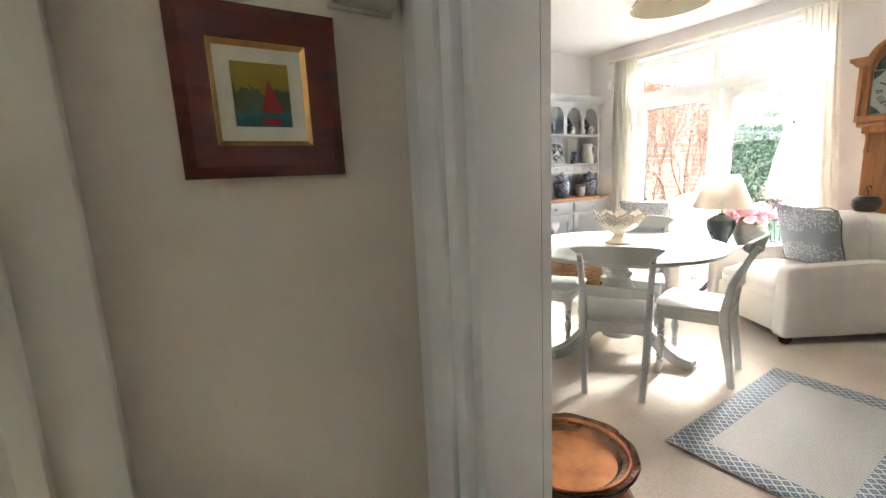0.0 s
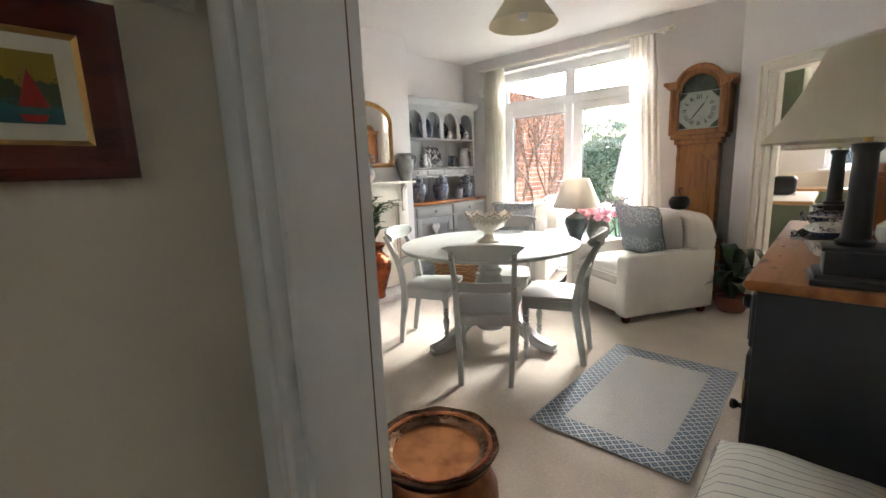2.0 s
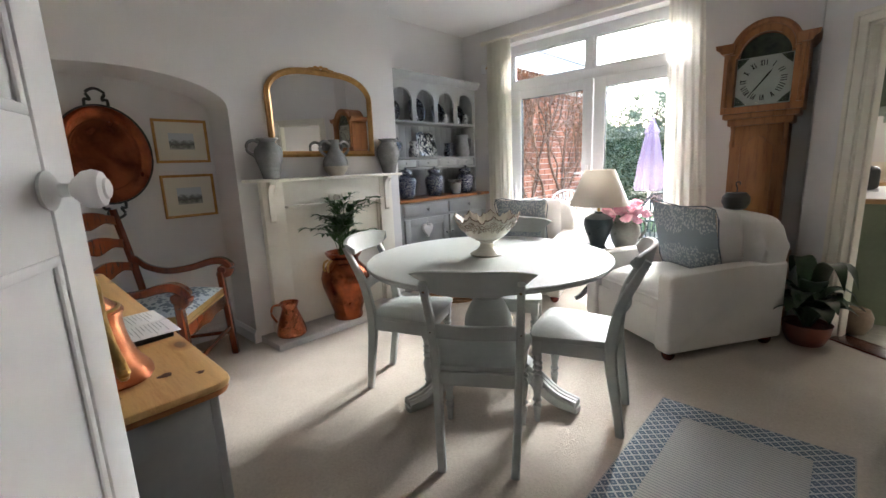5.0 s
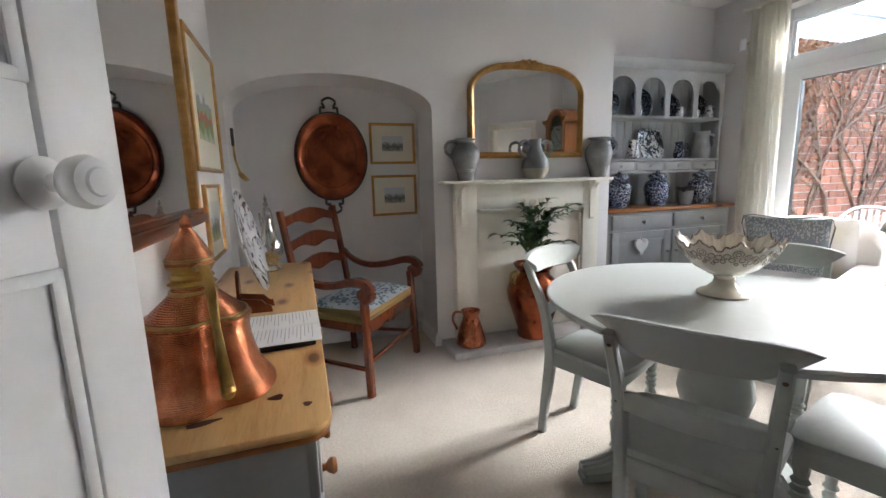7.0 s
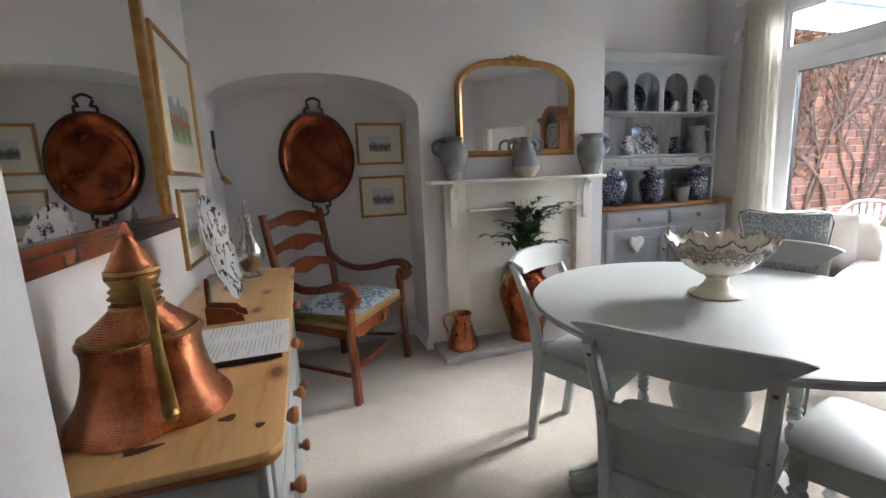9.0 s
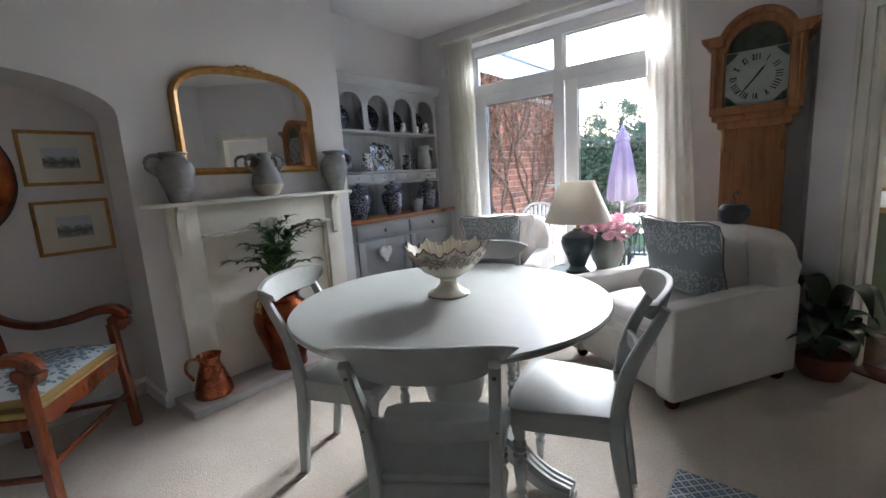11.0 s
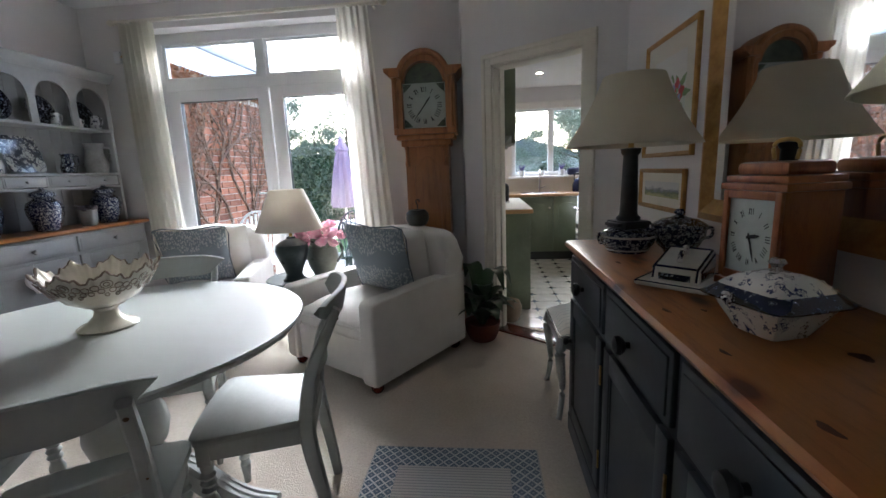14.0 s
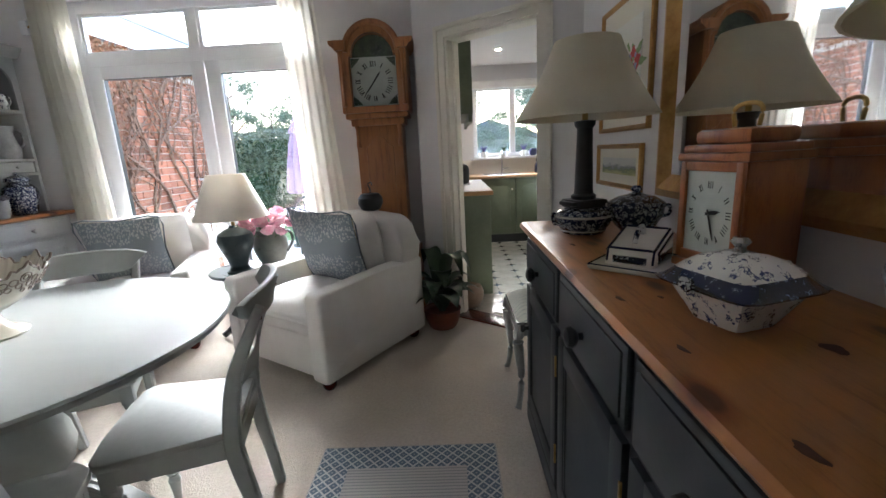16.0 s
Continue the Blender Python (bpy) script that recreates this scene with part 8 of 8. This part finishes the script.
for x, y in ((0.55, 6.9), (0.75, 5.7)):
    s_ = thing("spotlight", "small recessed ceiling spotlight, lit", "ceiling light", (x, y, KC), 0, "kitchen spotlights")
    part("bezel", lathe([(0.045, 0), (0.045, -0.008), (0.03, -0.008), (0.03, 0.0)], 24), M_STEEL, s_)
    m, nt, bs = nodes_of("lit lamp")
    bs.inputs["Emission Color"].default_value = (1, 0.82, 0.6, 1)
    bs.inputs["Emission Strength"].default_value = 60.0
    part("lamp", lathe([(0, -0.003), (0.03, -0.003), (0.03, -0.001), (0, -0.001)], 20), m, s_)

# stone jar by the kitchen door
sj = thing("stone_jar", "round brown stoneware jar on the threshold", "jar", (0.06, 4.93, 0))
part("body", lathe([(0, 0), (0.07, 0), (0.10, 0.06), (0.105, 0.12), (0.085, 0.17), (0.06, 0.18), (0, 0.16)], 24), mat("brown stoneware", (0.30, 0.22, 0.15), (0.20, 0.14, 0.09), 0.4, scale=8), sj)

# kitchen floor tiles
tme = bpy.data.meshes.new("tile")
b0 = prism([(-0.1125, -0.1125), (0.1125, -0.1125), (0.1125, 0.1125), (-0.1125, 0.1125)], "z", -0.004, 0.004, bev=0.0015)
b0.to_mesh(tme)
b0.free()
tme.materials.append(M_TILE)
sme = bpy.data.meshes.new("inset")
b0 = prism([(-0.052, 0), (-0.015, -0.015), (0, -0.052), (0.015, -0.015), (0.052, 0), (0.015, 0.015), (0, 0.052), (-0.015, 0.015)], "z", -0.004, 0.0046)
b0.to_mesh(sme)
b0.free()
sme.materials.append(M_TILEBLUE)
PITCH = 0.229
for i in range(10):
    for j in range(13):
        x, y = -0.02 + i * PITCH, 4.62 + j * PITCH
        side = (Vector((x, y)) - DIA).dot(dn)
        if side > 0.10 and x < 1.6 and x > -0.15:
            o = new("tile", tme)
            o.location = (x, y, 0)
            o.parent = kf
        if (Vector((x + PITCH / 2, y + PITCH / 2)) - DIA).dot(dn) > 0.1 and x < 1.6:
            o = new("inset", sme)
            o.location = (x + PITCH / 2, y + PITCH / 2, 0)
            o.parent = kf


# ---- garden ----
def paving_mat():
    m, nt, bs = nodes_of("patio paving")
    v = coords(nt)
    n = noise_of(nt, v, 3, 5)
    nt.links.new(ramp(nt, n, [(0.3, (0.24, 0.22, 0.20)), (0.7, (0.36, 0.34, 0.31))]), bs.inputs["Base Color"])
    bs.inputs["Roughness"].default_value = 0.85
    bump(nt, bs, noise_of(nt, v, 40, 4), 0.3, 0.01)
    return m


M_PAVE = paving_mat()
M_GRASS = mat("lawn", (0.09, 0.15, 0.03), (0.05, 0.09, 0.02), 0.9, scale=3, grain=80, relief=0.6)
M_BRICK = mat("red brick", (0.38, 0.16, 0.09), (0.27, 0.105, 0.06), 0.85, scale=10, grain=60, relief=0.3)
nt = M_BRICK.node_tree
oi = nt.nodes.new("ShaderNodeObjectInfo")
hs = nt.nodes.new("ShaderNodeHueSaturation")
mr = add(nt, "ShaderNodeMapRange")
mr.inputs["To Min"].default_value, mr.inputs["To Max"].default_value = 0.65, 1.35
nt.links.new(oi.outputs["Random"], mr.inputs[0])
nt.links.new(mr.outputs[0], hs.inputs["Value"])
bsn = nt.nodes["Principled BSDF"]
nt.links.new(bsn.inputs["Base Color"].links[0].from_socket, hs.inputs["Color"])
nt.links.new(hs.outputs[0], bsn.inputs["Base Color"])
M_MORTAR = mat("pale mortar", (0.58, 0.53, 0.46), (0.48, 0.43, 0.37), 0.9, scale=14)
M_STEM = mat("dry vine stem", (0.26, 0.17, 0.11), (0.10, 0.055, 0.035), 0.85, scale=30, grain=90, relief=0.4)
M_RUST = mat("rusty vine leaf", (0.30, 0.13, 0.05), (0.18, 0.07, 0.03), 0.7, scale=25)
M_HEDGE = mat("hedge leaf", (0.17, 0.175, 0.095), (0.075, 0.082, 0.045), 0.55, scale=2, grain=30)
M_TREE = mat("tree leaf", (0.16, 0.185, 0.12), (0.09, 0.115, 0.07), 0.6, scale=1, grain=20)
M_BARK = mat("bark", (0.12, 0.09, 0.06), (0.07, 0.05, 0.035), 0.9, scale=8, grain=50, relief=0.6)
M_LILAC = mat("lilac canvas", (0.38, 0.275, 0.365), (0.285, 0.20, 0.28), 0.85, scale=5, grain=120, relief=0.2)
M_GREENMETAL = mat("dark green metal", (0.03, 0.06, 0.05), (0.02, 0.04, 0.035), 0.4, scale=20)
M_WHITECANE = mat("white cane", (0.70, 0.70, 0.67), (0.55, 0.55, 0.52), 0.6, scale=30, grain=120, relief=0.4)
structure("ground", box(-400, 400, 8.7, 600, -0.25, -0.16), M_GRASS, "green lawn running to the hedge and beyond", "lawn")
structure("pavement", box(-9, 9, 5.36, 8.7, -0.25, -0.10), M_PAVE, "grey paved patio outside the garden door", "patio")

gw = structure("garden_wall", box(-3.42, -3.128, 5.36, 7.55, -0.1, 2.36), M_MORTAR, "red brick house wall beside the patio, grown with vine", "brick wall")
bme = bpy.data.meshes.new("brick")
b0 = box(-0.006, 0.006, -0.1065, 0.1065, -0.0325, 0.0325, 0.003, None, 1)
b0.to_mesh(bme)
b0.free()
bme.materials.append(M_BRICK)
rnd = random.Random(2)
n = 0
for j in range(33):
    z = -0.06 + j * 0.0735
    for i in range(10):
        y = 5.47 + i * 0.2245 + (0.112 if j % 2 else 0)
        if y < 7.5 and n < 300:
            o = new("brick", bme)
            o.location = (-3.126 + rnd.uniform(-0.002, 0.003), y, z)
            o.parent = gw
            n += 1
gr = thing("lean_to_roof", "white lean-to roof with a pale gutter", "roof")
part("gutter", box(-3.10, -3.02, 5.40, 7.7, 2.60, 2.67, 0.01), mat("grey gutter", (0.35, 0.37, 0.42), rough=0.4), gr)
part("roof_sheet", prism([(-3.42, 2.36), (-3.06, 2.36), (-3.06, 2.60), (-3.42, 2.80)], "y", 5.40, 7.7), M_UPVC, gr)

# vine on the wall
vn = thing("climbing_vine", "bare brown climbing vine on the brick wall", "vine")
rnd = random.Random(21)


def branch(p, d, r, L, depth, bm, leaves):
    pts, q, dirn = [p.copy()], p.copy(), d.copy()
    for _ in range(6):
        dirn = (dirn + Vector((0, rnd.uniform(-0.75, 0.75), rnd.uniform(-0.4, 0.4)))).normalized()
        q = q + dirn * L / 6
        q.x = -3.105 + rnd.uniform(-0.008, 0.012)
        q.z = min(q.z, 2.3)
        q.y = min(max(q.y, 5.5), 7.5)
        pts.append(q.copy())
    tube([tuple(v) for v in pts], (r, r * 0.6), 5, bm, 2)
    for v in pts[1:]:
        for _ in range(1 if depth > 1 else 3):
            if rnd.random() < 0.42:
                leaves.append(v + Vector((rnd.uniform(0.005, 0.04), rnd.uniform(-0.07, 0.07), rnd.uniform(-0.07, 0.07))))
        if depth > 0 and rnd.random() < 0.62:
            branch(v, (dirn + Vector((0, rnd.uniform(-1, 1), rnd.uniform(-0.2, 0.6)))).normalized(), r * 0.6, L * 0.7, depth - 1, bm, leaves)


vb, lvs = bmesh.new(), []
for y in (6.30, 6.42, 6.52, 6.66, 6.80):
    branch(Vector((-3.10, y, -0.1)), Vector((0, rnd.uniform(-0.25, 0.25), 1)), 0.023, 2.2, 3, vb, lvs)
part("stems", vb, M_STEM, vn)


def leaf_cloud(points, size, seed):
    """Many small bent leaves, one at each point."""
    r = np.random.RandomState(seed)
    verts, faces = [], []
    for p in points:
        a = r.normal(size=3)
        a /= np.linalg.norm(a)
        b = np.cross(a, r.normal(size=3))
        b /= np.linalg.norm(b)
        s = size * r.uniform(0.6, 1.3)
        p = np.array(p)
        k = len(verts)
        n_ = np.cross(a, b)
        verts += [tuple(p - a * s), tuple(p + b * s * 0.5 + n_ * s * 0.15), tuple(p + a * s), tuple(p - b * s * 0.5 + n_ * s * 0.15)]
        faces += [(k, k + 1, k + 2), (k, k + 2, k + 3)]
    me = bpy.data.meshes.new("leaves")
    me.from_pydata(verts, [], faces)
    return me


def leaf_part(name, points, size, seed, material, parent, kind="stuff"):
    me = leaf_cloud(points, size, seed)
    me.materials.append(material)
    o = new(name, me)
    o.parent = parent
    return tagged(o, kind=kind)


leaf_part("leaves", [tuple(v) for v in lvs], 0.022, 3, M_RUST, vn)

# hedge
hg_ = thing("hedge", "clipped dark green garden hedge", "hedge", (0, 12.0, -0.16))
r = np.random.RandomState(5)
# solid filler; the shade deep between the leaves is put into its dark colour
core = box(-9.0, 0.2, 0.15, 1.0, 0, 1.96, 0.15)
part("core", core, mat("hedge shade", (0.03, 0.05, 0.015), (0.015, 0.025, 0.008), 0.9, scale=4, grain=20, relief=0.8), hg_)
pts = []
for _ in range(24000):
    x = r.uniform(-9, 0.2)
    top = 2.04 + 0.05 * math.sin(x * 2.1) + 0.04 * math.sin(x * 5.3)
    if r.rand() < 0.7:
        z = r.uniform(0, top)
        pts.append((x, 0.10 + 0.07 * math.sin(x * 3 + z * 4) + r.uniform(-0.08, 0.08), z))
    else:
        pts.append((x, r.uniform(0.05, 1.0), top + r.uniform(-0.07, 0.06)))
leaf_part("leaves", pts, 0.045, 6, M_HEDGE, hg_)


def tree(x, y, h, spread, seed, leafn=9000):
    t = thing("tree", "leafy green garden tree behind the hedge", "tree", (x, y, -0.16), 0, "trees behind the hedge")
    rr = random.Random(seed)
    bm = tube([(0, 0, 0), (0.1, 0.05, h * 0.3), (-0.05, 0.1, h * 0.6), (0.05, 0, h * 0.9)], (h * 0.028, h * 0.02, h * 0.013, h * 0.004), 8)
    pts = []
    for i in range(13):
        a = i * 2.4
        z0 = h * (0.28 + 0.05 * i)
        L = spread * (1.05 - 0.045 * i) * rr.uniform(0.7, 1.1)
        tip = (L * math.cos(a), L * math.sin(a), z0 + h * rr.uniform(0.08, 0.2))
        tube([(0, 0, z0), (tip[0] * 0.5, tip[1] * 0.5, z0 + h * 0.07), tip], (h * 0.01, h * 0.006, h * 0.002), 5, bm, 3)
        for _ in range(5):
            f = rr.uniform(0.45, 1.08)
            cx, cy, cz = tip[0] * f, tip[1] * f, z0 + (tip[2] - z0) * f + rr.uniform(-0.04, 0.1) * h
            q = rr.uniform(0.05, 0.10) * h
            for _ in range(leafn // 65):
                pts.append((cx + rr.gauss(0, q * 0.6), cy + rr.gauss(0, q * 0.6), cz + rr.gauss(0, q * 0.45)))
    part("trunk", bm, M_BARK, t)
    leaf_part("crown", pts, 0.022 * h * 0.5, seed, M_TREE, t)


for k, (x, y, h, s) in enumerate(((-10.5, 19, 4.3, 2.2), (-7.6, 21, 3.9, 2.0), (-5.0, 20, 4.2, 1.9), (-2.2, 22, 4.6, 2.2), (0.8, 19, 4.0, 1.9), (3.0, 16, 4.4, 1.8), (-14, 23, 5.0, 2.6), (6.5, 20, 5.0, 2.4), (2.9, 15, 3.9, 1.5), (-8.2, 18, 5.3, 1.5), (-6.7, 18, 4.0, 1.6), (-5.4, 18, 4.2, 1.6), (-4.1, 18.5, 3.8, 1.5))):
    tree(x, y, h * 0.84, s, 30 + k)

M_RENDER = mat("weathered house render", (0.42, 0.38, 0.34), (0.34, 0.30, 0.27), 0.9, scale=2, grain=30, relief=0.2)
# neighbour's roof beyond the kitchen window
nb = thing("house", "distant pale house with a grey slate roof", "house", (2.2, 26, -0.16))
part("wall", box(-3, 3, 0, 6, 0, 1.95), M_RENDER, nb)
part("roof", prism([(-3.3, 1.95), (3.3, 1.95), (0, 3.0)], "y", -0.2, 6.2), mat("grey slate", (0.15, 0.14, 0.135), (0.10, 0.095, 0.09), 0.7, scale=4, grain=30, relief=0.3), nb)
for x in (-1.4, 1.4):
    w_ = part("window", box(x - 0.5, x + 0.5, -0.03, 0.0, 0.7, 1.7), M_UPVC, nb)
    part("pane", box(x - 0.43, x + 0.43, -0.035, -0.03, 0.77, 1.63), M_BLACK, w_)

# parasol
um = thing("parasol", "closed lilac garden parasol on a stand", "parasol", (-2.40, 8.30, -0.10))


def folds(a, r_, z):
    return 1 + 0.22 * math.cos(8 * a + 0.6 * z) * min(1, (1.95 - z) * 1.4), 0


part("canopy", lathe([(0, 1.93), (0.035, 1.92), (0.06, 1.85), (0.105, 1.77), (0.112, 1.73), (0.085, 1.72), (0.115, 1.6), (0.165, 1.25), (0.205, 0.88), (0.18, 0.83), (0.03, 0.86)], 64, wave=folds), M_LILAC, um)
part("pole", tube([(0, 0, 0), (0, 0, 1.95)], 0.02, 10, steps=0), M_CREAM, um)
part("base", lathe([(0, 0), (0.24, 0), (0.24, 0.05), (0.06, 0.08), (0.03, 0.2), (0, 0.2)], 28), M_GREENMETAL, um)
part("finial", lathe([(0, 1.92), (0.02, 1.93), (0.022, 1.96), (0, 1.98)], 12), M_LILAC, um)

# garden table and chairs
gt = thing("garden_table", "white garden table on the patio", "garden table", (-1.75, 7.0, -0.10))
part("tabletop", lathe([(0, 0.72), (0.5, 0.72), (0.5, 0.70), (0, 0.70)], 36), M_WHITECANE, gt)
for a in (45, 135, 225, 315):
    part("leg", tube([(0.12 * math.cos(radians(a)), 0.12 * math.sin(radians(a)), 0.70), (0.2 * math.cos(radians(a)), 0.2 * math.sin(radians(a)), 0.35), (0.38 * math.cos(radians(a)), 0.38 * math.sin(radians(a)), 0)], 0.016, 7), M_GREENMETAL, gt)


def garden_chair(x, y, rz, material, label, cane):
    c = thing("garden_chair", label, "garden chair", (x, y, -0.10), rz)
    for sx in (-1, 1):
        for sy in (-1, 1):
            part("leg", tube([(sx * 0.2, sy * 0.2, 0), (sx * 0.19, sy * 0.19, 0.43)], 0.012, 7, steps=0), material, c)
    part("seat", box(-0.23, 0.23, -0.22, 0.24, 0.42, 0.45, 0.01), material, c)
    bmx = bmesh.new()
    tube([(-0.22, -0.22, 0.44), (-0.24, -0.27, 0.75), (-0.14, -0.30, 0.93), (0, -0.31, 0.97), (0.14, -0.30, 0.93), (0.24, -0.27, 0.75), (0.22, -0.22, 0.44)], 0.014, 7, bmx)
    part("back_frame", bmx, material, c)
    for k in range(-4, 5):
        x_ = k * 0.045
        top = 0.95 - 0.9 * x_ * x_ * 4
        part("back_slat", tube([(x_, -0.225, 0.45), (x_ * 1.05, -0.28, 0.72), (x_ * 1.05, -0.305, top)], 0.016 if cane else 0.007, 5), material, c)


garden_chair(-2.66, 5.95, 200, M_WHITECANE, "white cane garden chair outside the garden door", True)
garden_chair(-1.55, 6.30, 10, M_GREENMETAL, "dark green metal garden chair on the patio", False)
garden_chair(-1.95, 7.75, 175, M_GREENMETAL, "dark green metal garden chair on the patio", False)
